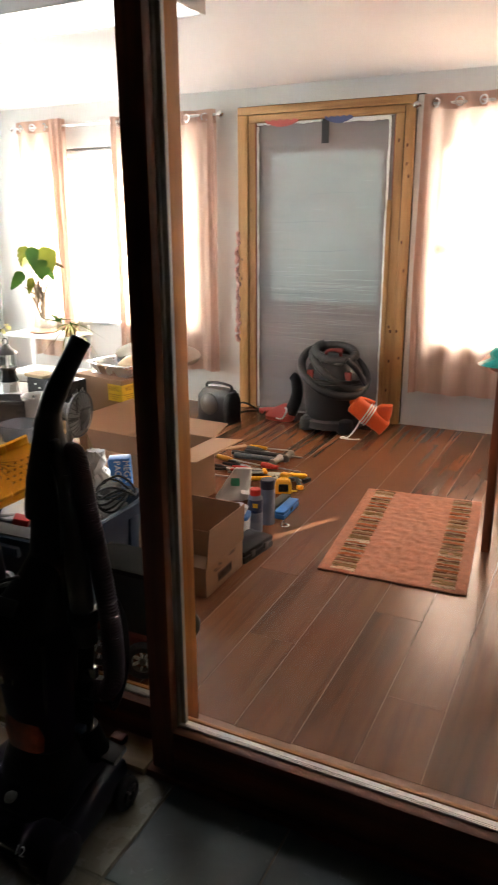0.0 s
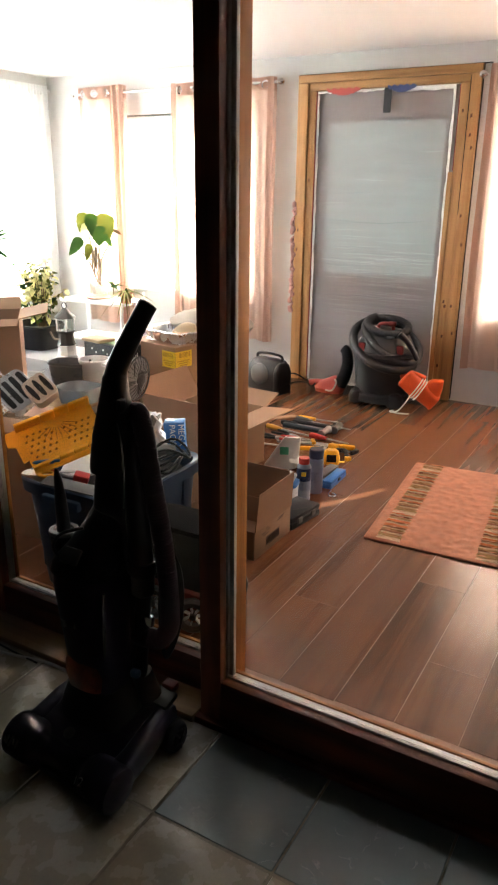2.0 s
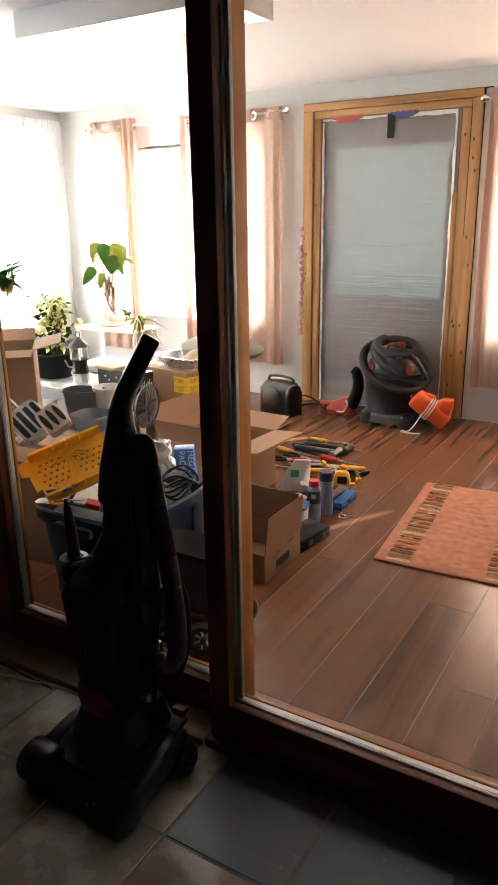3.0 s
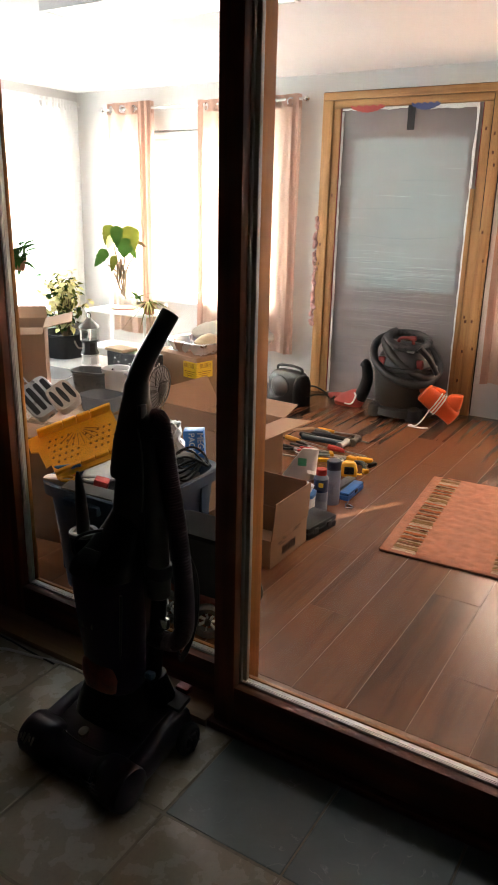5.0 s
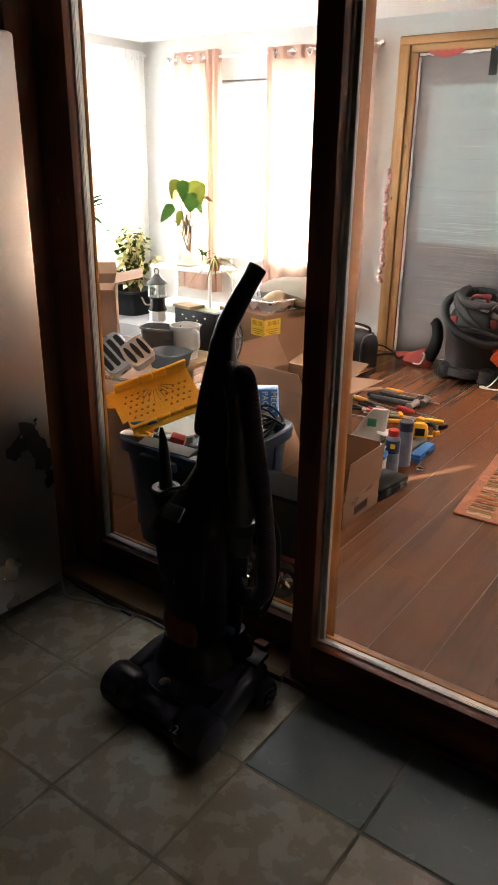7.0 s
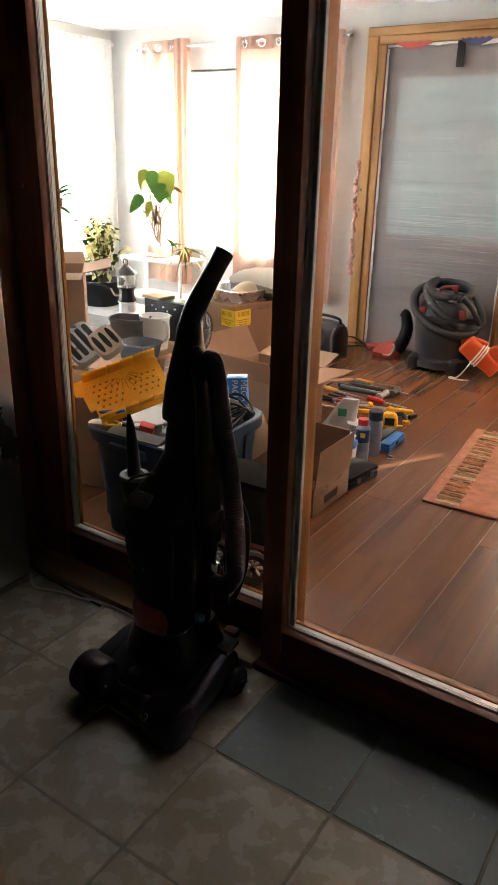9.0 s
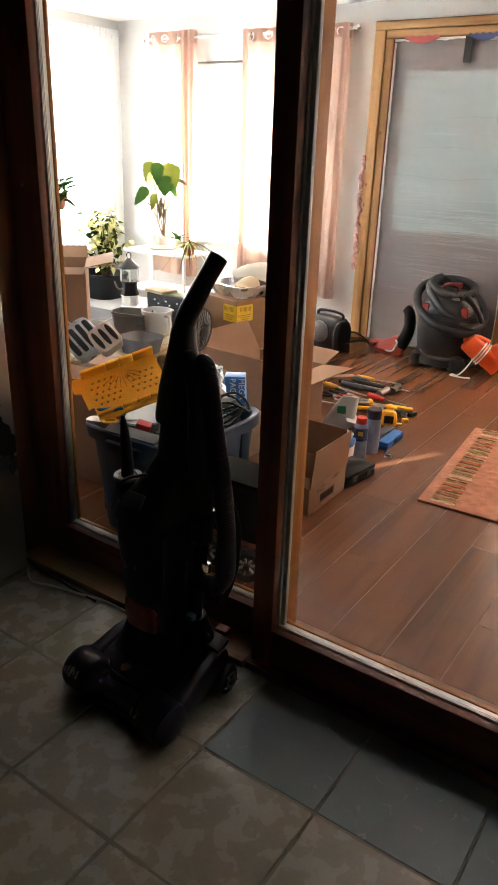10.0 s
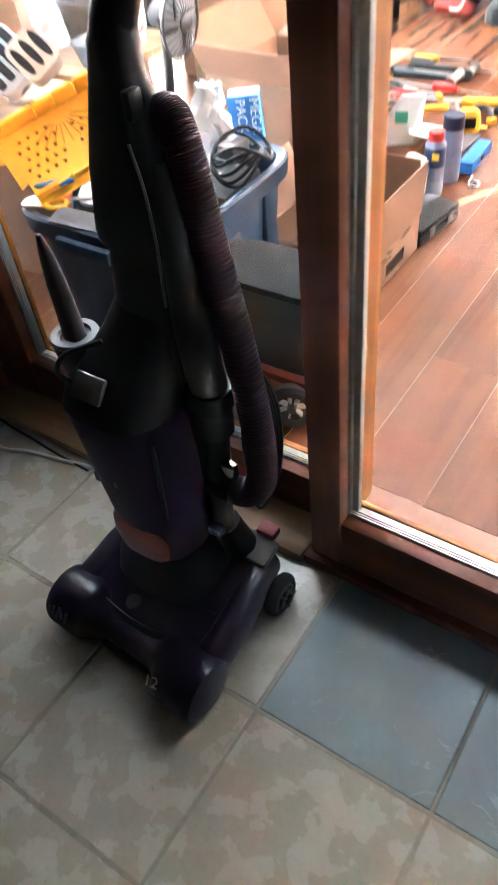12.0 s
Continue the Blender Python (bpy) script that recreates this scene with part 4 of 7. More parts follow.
part("wand_bracket", block((0.135, 0.118, 0.405), (0.03, 0.02, 0.03), 0.006), M_CHROME, vac, "bright bracket")
part("wand_bracket", block((0.145, 0.118, 0.345), (0.04, 0.02, 0.02), 0.006), M_CHROME, vac, "bright bracket")
part("blue_clip", block((0.095, 0.105, 0.24), (0.026, 0.02, 0.02), 0.005), mat("slate_blue_plastic", (0.12, 0.18, 0.26), 0.3), vac)
part("red_tip", block((0.135, 0.20, 0.155), (0.04, 0.03, 0.022), 0.006), mat("dull_red_plastic", (0.16, 0.02, 0.015), 0.45), vac)

# ---- fridge ----
fridge = thing("fridge", "brushed stainless steel fridge standing beside the sliding door", "fridge", pose(-1.823, 1.075, 0))
part("body", block((-0.02, 0, 0.90), (0.64, 0.74, 1.70), 0.01), M_GREYPL, fridge)
part("freezer_door", block((0.332, 0, 0.885), (0.055, 0.755, 1.65), 0.012), M_STEEL, fridge, "brushed steel door")
part("kick_plate", block((0.27, 0, 0.035), (0.02, 0.70, 0.055), 0.004), M_BLACK, fridge)
for s in (-0.33, 0.33):
    part("foot", turned([(0.018, 0.0), (0.018, 0.015), (0.01, 0.03), (0.01, 0.055)], 12, pose(0.25, s, 0)), M_BLACK, fridge)
for a, b in ((0.75, 1.5),):
    part("handle", pipe([(0.36, -0.31, a + 0.05), (0.405, -0.31, a + 0.07), (0.41, -0.31, (a + b) / 2), (0.405, -0.31, b - 0.07), (0.36, -0.31, b - 0.05)], 0.011, 10), M_CHROME, fridge)

single("power_cord", pipe([(-1.60, 1.50, 0.03), (-1.55, 1.505, 0.012), (-1.46, 1.452, 0.005), (-1.38, 1.475, 0.005), (-1.284, 1.494, 0.005), (-1.19, 1.515, 0.005), (-1.10, 1.518, 0.005), (-0.98, 1.50, 0.005)], 0.0045, 8), mat("pale_cord", (0.45, 0.43, 0.40), 0.4), "pale power cord trailing along the tiles", "cord")
single("power_cord", pipe([(-1.62, 1.515, 0.05), (-1.50, 1.518, 0.006), (-1.40, 1.512, 0.005), (-1.32, 1.505, 0.005), (-1.20, 1.50, 0.005)], 0.0035, 8), M_BLACK, "thin black cord lying along the sill", "cord")


# ---- curtains ----
def sheet(w, h, waves, depth, seed, nz=26, flare=0.0, thick=0.003, sharp=1.0):
    """A hanging cloth, x across, z down from 0, folds along y."""
    bm = bmesh.new()
    n = max(60, int(waves * 12))
    rr = random.Random(seed)
    ph = [rr.uniform(0, 6.28) for _ in range(4)]
    rows = []
    for j in range(nz + 1):
        t = j / nz
        row = []
        for i in range(n + 1):
            u = i / n
            a = u * waves * 2 * math.pi
            y = depth * (0.75 * math.sin(a + 0.5 * math.sin(3 * t + ph[0])) + 0.35 * math.sin(a * 0.53 + ph[1] + 1.3 * t) * t + 0.2 * math.sin(a * 2.1 + ph[2]) * t)
            x = (u - 0.5) * w * (1 + flare * t) + 0.006 * math.sin(7 * t + ph[3]) * t
            row.append(bm.verts.new((x, y * (0.7 + 0.3 * t), -h * t + 0.004 * math.sin(a * 0.5) * t)))
        rows.append(row)
    for a, b in zip(rows, rows[1:]):
        for i in range(n):
            bm.faces.new((a[i], a[i + 1], b[i + 1], b[i]))
    return bm


def curtain(name, x0, x1, z0, z1, y, waves, depth, seed, rings, label, turn=0.0, material=None, flare=0.0, hems=(-1, 1)):
    at = pose((x0 + x1) / 2, y, z1, 0, 0, turn)
    cu = thing(name, label, "curtain", at, group="curtains")
    part("cloth", sheet(x1 - x0, z1 - z0, waves, depth, seed, flare=flare), material or M_CURTAIN, cu)
    w = x1 - x0
    for s in hems:
        part("side_hem", sheet(0.045, z1 - z0, 0.4, 0.012, seed + 9), material or M_HEM, cu, "doubled side hem").matrix_basis = pose(s * (w / 2 - 0.02) * (1 + flare / 2), -depth - 0.012, 0)
    part("heading", sheet(w, 0.085, waves, depth * 1.05, seed, nz=3), material or M_HEM, cu, "doubled heading").matrix_basis = pose(0, -0.006, 0.0005)
    for k in range(rings):
        u = (k + 0.5) / rings
        part("grommet", turned([(0.019, -0.003), (0.028, -0.003), (0.028, 0.003), (0.019, 0.003), (0.019, -0.003)], 18, pose((u - 0.5) * (x1 - x0), -0.012 - depth * 0.4, -0.048, 90, 0, 20 if k % 2 else -20), cap=False), M_CHROME, cu, "chrome grommet ring")
    return cu


def curtain_rod(x0, x1, y, z):
    rod = thing("curtain_rod", "thin metal curtain rod with round end knobs on wall brackets", "curtain rod", pose(0, y, z), group="curtain rods")
    part("pole", pipe([(x0, 0, 0), (x1, 0, 0)], 0.009, 12, 0), M_ALU, rod)
    for x, s in ((x0, -1), (x1, 1)):
        part("finial", turned([(0.004, 0), (0.012, 0.004), (0.012, 0.012), (0.021, 0.022), (0.023, 0.034), (0.016, 0.048), (0.004, 0.053)], 16, pose(x, 0, 0, 0, 90 * s, 0)), M_CHROME, rod)
        part("bracket", pipe([(x - s * 0.05, 0, -0.012), (x - s * 0.05, 0.03, -0.015), (x - s * 0.05, FAR - y - 0.002, -0.015)], 0.006, 8, 3), M_CHROME, rod)


CY = FAR - 0.085
curtain_rod(-3.975, -2.19, CY, 2.118)
curtain_rod(-0.80, 0.86, CY, 2.085)
TAN = "pinkish tan grommet curtain glowing in front of a window"
c1 = curtain("curtain", -3.955, -3.49, 0.36, 2.165, CY, 3.2, 0.022, 1, 4, TAN, hems=())
part("leading_fold", sheet(0.13, 1.80, 2.2, 0.020, 21, flare=-0.45), M_HEM, c1, "bunched leading folds").matrix_basis = pose(0.175, -0.045, 0)
curtain("curtain", -3.045, -2.20, 0.355, 2.150, CY, 5.2, 0.024, 2, 6, TAN, flare=-0.02)
curtain("curtain", -0.78, 0.1715, 0.34, 2.135, CY, 6.0, 0.024, 3, 7, TAN, flare=-0.01)
curtain("curtain", 0.190, 0.84, 0.34, 2.135, CY, 5.0, 0.024, 4, 5, TAN, flare=-0.12)
sh = thing("sheer_curtain", "white sheer curtain gathered on a pocket rod before a bright window", "curtain", pose(LEFT + 0.06, 3.72, 2.20, 0, 0, 90), group="curtains")
part("cloth", sheet(2.42, 1.80, 34, 0.011, 5), M_SHEER, sh)
part("heading", sheet(2.42, 0.075, 40, 0.016, 6, nz=4), M_SHEER, sh)
part("pole", pipe([(-1.24, 0, -0.03), (1.24, 0, -0.03)], 0.006, 8, 0), M_WHITE, sh)
for x in (-1.235, 1.235):
    part("bracket", block((x, 0.03, -0.03), (0.012, 0.058, 0.03), 0.003), M_WHITE, sh)
bl = thing("roller_blind", "rolled white blind at the top of a window", "blind", pose(-3.15, FAR + 0.035, 1.93))
part("roll", pipe([(-0.53, 0, 0), (0.53, 0, 0)], 0.026, 14, 0), M_WHITE, bl)
part("hem", block((0, 0.01, -0.055), (1.05, 0.006, 0.07), 0.002), M_WHITE, bl)


# ---- cartons ----
def flap(parent, x0, y0, x1, y1, z, length, tilt, name="flap"):
    """A lid flap hinged on the edge (x0, y0)-(x1, y1) at height z; tilt 0 stands up, 90 lies outwards."""
    a, b = Vector((x0, y0, z)), Vector((x1, y1, z))
    d = (b - a).normalized()
    out = Vector((d.y, -d.x, 0))
    up = math.cos(radians(tilt)) * Vector((0, 0, 1)) + math.sin(radians(tilt)) * out
    nrm = d.cross(up).normalized() * 0.004
    bm = bmesh.new()
    v = []
    for o in (Vector(), nrm):
        v.append([bm.verts.new(p + o) for p in (a, b, b - d * 0.006 + up * length, a + d * 0.006 + up * length)])
    bm.faces.new(v[0]), bm.faces.new(v[1][::-1])
    for i in range(4):
        j = (i + 1) % 4
        bm.faces.new((v[0][i], v[0][j], v[1][j], v[1][i]))
    return part(name, bm, M_CARD, parent)


def carton(at, w, d, h, label, flaps=(), closed=False, group="cartons"):
    """Corrugated box: x by y by height, open or taped shut; flaps are (side, length, tilt)."""
    c = thing("cardboard_box", label, "cardboard box", at, group=group)
    t = 0.005
    if closed:
        part("body", block((0, 0, h / 2), (w, d, h), 0.004), M_CARD, c)
        part("lid_seam", block((0, 0, h + 0.0006), (w - 0.01, 0.004, 0.0008)), M_PRINT, c)
        part("packing_tape", block((0, 0, h + 0.0014), (w - 0.004, 0.05, 0.0006)), clear_mat("packing_tape", (0.9, 0.85, 0.75), 0.1, haze=0.2, haze_color=(0.6, 0.5, 0.35)), c)
    else:
        part("bottom", block((0, 0, t / 2), (w, d, t)), M_CARDIN, c)
        for nm, cc, s in (("side", (-w / 2 + t / 2, 0, h / 2), (t, d, h)), ("side", (w / 2 - t / 2, 0, h / 2), (t, d, h)), ("side", (0, -d / 2 + t / 2, h / 2), (w - 2 * t, t, h)), ("side", (0, d / 2 - t / 2, h / 2), (w - 2 * t, t, h))):
            part(nm, block(cc, s, 0.0015), M_CARD, c)
    ends = {"E": ((w / 2, d / 2), (w / 2, -d / 2)), "W": ((-w / 2, -d / 2), (-w / 2, d / 2)), "S": ((w / 2, -d / 2), (-w / 2, -d / 2)), "N": ((-w / 2, d / 2), (w / 2, d / 2))}
    for side, ln, tilt in flaps:
        (x0, y0), (x1, y1) = ends[side]
        flap(c, x1, y1, x0, y0, h, ln, tilt)
    return c


F = FLOOR_S
# open carton beside the tools
ca = carton(pose(-1.045, 2.455, F), 0.36, 0.30, 0.118, "open brown carton with printed side and raised flaps", (("E", 0.155, 4), ("N", 0.155, -4), ("W", 0.15, 25)))
bm = bmesh.new()
for y0, z0, w, h in ((-0.005, 0.028, 0.105, 0.003), (-0.005, 0.062, 0.105, 0.003)):
    box(bm, (0.1812, y0, z0), (0.001, w, h))
for k in range(15):
    box(bm, (0.1812, -0.052 + 0.0068 * k, 0.045), (0.001, 0.0038, 0.026))
for y0 in (-0.058, 0.048):
    box(bm, (0.1812, y0, 0.045), (0.001, 0.003, 0.037))
part("printed_panel", bm, M_PRINT, ca, "black printed bars")
for k, (y0, z0, w, h) in enumerate(((-0.08, 0.088, 0.03, 0.004), (-0.04, 0.092, 0.025, 0.004), (-0.06, 0.078, 0.05, 0.003), (-0.05, 0.100, 0.018, 0.003), (0.055, 0.098, 0.05, 0.003), (0.065, 0.106, 0.05, 0.003))):
    part("printed_line", block((0.1812, y0, z0), (0.001, w, h)), M_PRINT, ca)

# second open carton, flaps splayed
carton(pose(-1.585, 3.09, F, 0, 0, -4), 0.42, 0.42, 0.295, "open brown carton with its flaps splayed outwards", (("E", 0.17, 84), ("S", 0.13, 28), ("N", 0.15, 75), ("W", 0.17, 30)))
# big taped carton with a yellow label
cb = carton(pose(-2.205, 3.765, F, 0, 0, -11.5), 0.40, 0.50, 0.485, "large taped brown carton with a yellow sticker and French lettering", closed=True)
part("yellow_sticker", block((0.145, -0.2512, 0.41), (0.108, 0.0015, 0.095)), M_YLABEL, cb, "yellow sticker wrapped round the corner")
part("yellow_sticker", block((0.2012, -0.185, 0.41), (0.0015, 0.13, 0.095)), M_YLABEL, cb, "yellow sticker wrapped round the corner")
bm = bmesh.new()
for k in range(9):
    box(bm, (0.10 + 0.010 * k, -0.2524, 0.435), (0.004, 0.001, 0.026))
    box(bm, (0.2024, -0.22 + 0.010 * k, 0.435), (0.001, 0.004, 0.026))
for k in range(3):
    box(bm, (0.145, -0.2524, 0.40 - 0.012 * k), (0.085 - 0.02 * k, 0.001, 0.004))
    box(bm, (0.2024, -0.185, 0.40 - 0.012 * k), (0.001, 0.10 - 0.02 * k, 0.004))
part("sticker_print", bm, mat("brown_print", (0.45, 0.20, 0.01), 0.6), cb)
text_part("side_lettering", "COTE EN HAUT", 0.036, M_PRINT, cb, pose(0.2012, -0.06, 0.445, 90, 0, 90), "dark printed words")
# foil tray and cloth bundle on it
tr = thing("foil_tray", "crinkled aluminium foil roasting tray on a carton", "tray", pose(-2.19, 3.68, F + 0.4875, 0, 0, -11.5) @ Matrix.Diagonal((0.95, 1.0, 1.0, 1)))
bm = bmesh.new()
n = 72
def rim(w, d, z, wob):
    return [p + Vector((0, 0, 0.002 * math.sin(i * 2.7) * wob)) + Vector((wob * 0.003 * math.sin(i * 3.1), wob * 0.003 * math.cos(i * 2.2), 0)) for i, p in enumerate(oval((0, 0, z), w, d, n, 5))]
loft(bm, [rim(0.30, 0.22, 0.001, 0), rim(0.35, 0.27, 0.065, 1.0), rim(0.38, 0.30, 0.067, 1.2), rim(0.375, 0.295, 0.071, 1.0), rim(0.345, 0.265, 0.068, 1), rim(0.295, 0.215, 0.005, 0)], cap=False)
part("tray_wall", bm, M_FOIL, tr)
part("tray_floor", block((0, 0, 0.003), (0.30, 0.22, 0.004)), M_FOIL, tr)
part("crumpled_paper", stack(((0.06, 0.0, 0.01, 0.15, 0.12), (0.07, 0.01, 0.06, 0.17, 0.14), (0.08, 0.02, 0.095, 0.10, 0.10), (0.085, 0.02, 0.11, 0.03, 0.03)), 14, 2.1), M_WORK, tr, "crumpled tan paper")
bm = bmesh.new()
rows = []
for j in range(13):
    v = -1 + 2 * j / 12
    rows.append([Vector((0.27 * math.cos(a) * (1 - abs(v) ** 3 * 0.4), 0.135 * v, 0.062 + 0.058 * math.sin(a) * (1 - v ** 4 * 0.7) + 0.008 * noise.noise(Vector((4 * math.cos(a), 5 * v, 3)))) ) for a in [2 * math.pi * k / 22 for k in range(22)]])
loft(bm, rows)
single("cushion", bm, M_BURLAP, "rumpled tan cloth cushion lying on a carton", "cushion", pose(-2.08, 3.90, F + 0.49, 6, 0, -11.5) @ Matrix.Diagonal((1.12, 1.1, 1.25, 1)))
# tall carton at the side
carton(pose(-2.393, 2.65, F, 0, 0, 44) @ pose(-0.26, 0.17, 0), 0.52, 0.34, 0.735, "tall open brown carton with a pale folded flap", (("S", 0.10, 100), ("E", 0.14, 78), ("N", 0.10, 60)))


# ---- storage tote and what is in it ----
tote = thing("storage_tote", "blue plastic storage tote heaped with household odds and ends", "storage tote", pose(-1.275, 2.005, F))
bm = bmesh.new()
loft(bm, [oval((0, 0, 0.0), 0.37, 0.44, 32, 6), oval((0, 0, 0.36), 0.43, 0.50, 32, 6), oval((0, 0, 0.365), 0.465, 0.535, 32, 6), oval((0, 0, 0.405), 0.47, 0.54, 32, 6), oval((0, 0, 0.41), 0.46, 0.53, 32, 6), oval((0, 0, 0.405), 0.425, 0.495, 32, 6), oval((0, 0, 0.02), 0.36, 0.43, 32, 6)])
part("tub", bm, M_BLUEBIN, tote)
for y in (-0.271, 0.271):
    part("grip", block((0, y, 0.365), (0.16, 0.024, 0.035), 0.008), M_BLUEBIN, tote)
for x in (-0.22, 0.22):
    for y in (-0.14, 0.14):
        part("rib", block((x * 0.955, y, 0.19), (0.018, 0.05, 0.33), 0.006), M_BLUEBIN, tote)
# filler so that the heap has a body
heap = bmesh.new()
rr = random.Random(12)
for k in range(26):
    s = rr.uniform(0.05, 0.13)
    box(heap, (rr.uniform(-0.15, 0.15), rr.uniform(-0.19, 0.19), rr.uniform(0.28, 0.365)), (s, s * rr.uniform(0.5, 1.2), rr.uniform(0.02, 0.07)), 0.006, pose(0, 0, 0, 0, 0, 0) @ Matrix.Rotation(rr.uniform(-0.15, 0.15), 4, "X"))
single("loose_odds", heap, mat("mixed_dark_bits", (0.07, 0.065, 0.065), 0.6, island=0.4, vary=0.4), "dark odds and ends heaped inside the tote", "clutter", pose(-1.275, 2.005, F), kind="stuff")
A = Vector((-1.578, 1.832, 0.632))


def frame_pose(o, u, w):
    """A pose at o with x along u and y nearest to w."""
    u = Vector(u).normalized()
    w = Vector(w)
    w = (w - u * w.dot(u)).normalized()
    n = u.cross(w)
    return Matrix.Translation(o) @ Matrix((u, w, n)).transposed().to_4x4()


L, Wd = 0.275, 0.215
U = Vector((0.50, 0.78, 0.26)).normalized()
mb = thing("mitre_box", "yellow plastic mitre box lying tilted on the tote's heap", "mitre box", frame_pose(A + U * L, -U, (0.69, -0.24, -0.52)))
bm = bmesh.new()
# perforated bed: a plate cut by a grid of holes
cols, rws = 24, 14
def bed_hole(i, j):
    u, v = (i + 0.5) / cols, (j + 0.5) / rws
    if not 0.14 < v < 0.86:
        return False
    if j % 2 or i % 2 != (j // 2) % 2:
        return False
    return 0.08 < u < 0.44 and v > 0.30 or 0.58 < u < 0.96
cw, ch, by = L / cols, (Wd - 0.055) / rws, 0.03
for i in range(cols):
    for j in range(rws):
        x0, y0 = cw * i, by + ch * j
        ring = [(x0 + cw * p, y0 + ch * q) for p, q in ((1, 0.5), (1, 1), (0.5, 1), (0, 1), (0, 0.5), (0, 0), (0.5, 0), (1, 0))]
        if bed_hole(i, j):
            out = [bm.verts.new((x, y, 0.006)) for x, y in ring]
            top = [bm.verts.new((x0 + cw / 2 + 0.0050 * math.cos(k * math.pi / 4), y0 + ch / 2 + 0.0050 * math.sin(k * math.pi / 4), 0.006)) for k in range(8)]
            low = [bm.verts.new((v.co.x, v.co.y, 0.0)) for v in top]
            for k in range(8):
                m = (k + 1) % 8
                bm.faces.new((out[k], out[m], top[m], top[k]))
                bm.faces.new((top[k], top[m], low[m], low[k]))
        else:
            bm.faces.new([bm.verts.new((x, y, 0.006)) for x, y in ring[1::2]])
            bm.faces.new([bm.verts.new((x, y, 0.0)) for x, y in ring[1::2][::-1]])
bmesh.ops.remove_doubles(bm, verts=bm.verts, dist=1e-5)
part("bed", bm, M_YELLOW, mb)
# added plate, a darkened yellow that puts shade into the bed's holes
part("under_tray", block((L / 2, 0.03 + (Wd - 0.055) / 2, -0.009), (L - 0.004, Wd - 0.057, 0.003)), mat("shaded_yellow", (0.10, 0.034, 0.003), 0.7), mb)
bm = bmesh.new()
for a, b in ((0.0, 0.0765), (0.079, 0.128), (0.1305, 0.180), (0.1825, L)):
    box(bm, ((a + b) / 2, 0.024, 0.024), (b - a, 0.012, 0.048), 0.003)
box(bm, (L / 2, 0.024, 0.004), (L, 0.012, 0.010), 0.002)
part("back_fence", bm, M_YELLOW, mb)
bm = bmesh.new()
for a, b in ((0.02, 0.0765), (0.079, 0.128), (0.1305, 0.180), (0.1825, L)):
    box(bm, ((a + b) / 2, Wd - 0.022, 0.013), (b - a, 0.012, 0.026), 0.003)
box(bm, (L / 2, Wd - 0.010, 0.003), (L, 0.026, 0.008), 0.003)
part("front_fence", bm, M_YELLOW, mb)
bm = bmesh.new()
slab(bm, [(L + 0.045, 0.02), (L, 0.018), (L, 0.15), (L + 0.02, 0.155), (L + 0.022, 0.085), (L + 0.045, 0.075)], 0.0, 0.008)
part("end_plate", bm, M_YELLOW, mb)
part("foot_ledge", block((L / 2, 0.004, -0.008), (L - 0.01, 0.03, 0.010), 0.004), M_YELLOW, mb)
bm = bmesh.new()
for k in range(9):
    a = radians(-64 + 16 * k)
    box(bm, (0, 0, 0), (0.0022, 0.050, 0.0008), 0, pose(0.138 + 0.052 * math.sin(a), 0.048 + 0.046 * math.cos(a), 0.0066, 0, 0, -math.degrees(a)))
part("angle_mark", bm, mat("dark_amber", (0.38, 0.13, 0.006), 0.6), mb)


def slotted(name, o, u, w, size, slots, oval_ends, material, label, inner):
    """A pressed plate or casing, its long shaded openings put on as black patches, lying in the plane of u and w."""
    ob = thing(name, label, "vent", frame_pose(o, u, w))
    W, H = size
    bm = bmesh.new()
    loft(bm, [oval((0, 0, -0.045), W * 0.96, H * 0.96, 28, 5), oval((0, 0, -0.004), W, H, 28, 5), oval((0, 0, 0.0), W * 0.97, H * 0.97, 28, 5)])
    part("casing", bm, material, ob)
    for k in range(slots):
        x = (k - (slots - 1) / 2) * W / (slots + 0.25)
        part("slot", stack(((x, 0, 0.0006, W / (slots + 1.3) * 0.86, H * 0.74), (x, 0, 0.0016, W / (slots + 1.3) * 0.82, H * 0.72)), 20, 2.2 if oval_ends else 6), inner, ob, "black patch put in for a shaded opening")
    return ob


carton(pose(-1.885, 2.17, F, 0, 0, 8), 0.40, 0.36, 0.44, "closed brown carton under a heap of metalware", closed=True)
slotted("toaster", (-1.90, 2.15, 0.650), (-0.33, -0.74, -0.46), (0.91, -0.05, -0.53), (0.145, 0.18), 4, False, mat("worn_chrome", (0.50, 0.50, 0.51), 0.3, 0.75), "chrome slotted toaster top lying on its side", M_BLACK)
slotted("socket_plate", (-1.735, 2.12, 0.690), (-0.33, -0.74, -0.46), (0.91, -0.05, -0.53), (0.105, 0.125), 3, True, M_CREAM, "cream plate with three oval openings", M_BLACK)
gr = thing("wire_rack", "white wire mesh rack leaning among the clutter", "rack", frame_pose((-2.03, 2.13, 0.615), (-0.33, -0.74, -0.46), (0.91, -0.05, -0.53)))
bm = bmesh.new()
for k in range(12):
    tube(bm, [(-0.09 + 0.0165 * k, -0.11, 0), (-0.09 + 0.0165 * k, 0.11, 0)], 0.0016, 5)
    tube(bm, [(-0.09, -0.11 + 0.02 * k, 0.001), (0.092, -0.11 + 0.02 * k, 0.001)], 0.0016, 5)
part("mesh", bm, M_WHITE, gr)
part("rim", tube(bmesh.new(), [(-0.092, -0.112, 0), (0.094, -0.112, 0), (0.094, 0.112, 0), (-0.092, 0.112, 0), (-0.092, -0.108, 0)], 0.003, 6), M_CHROME, gr)
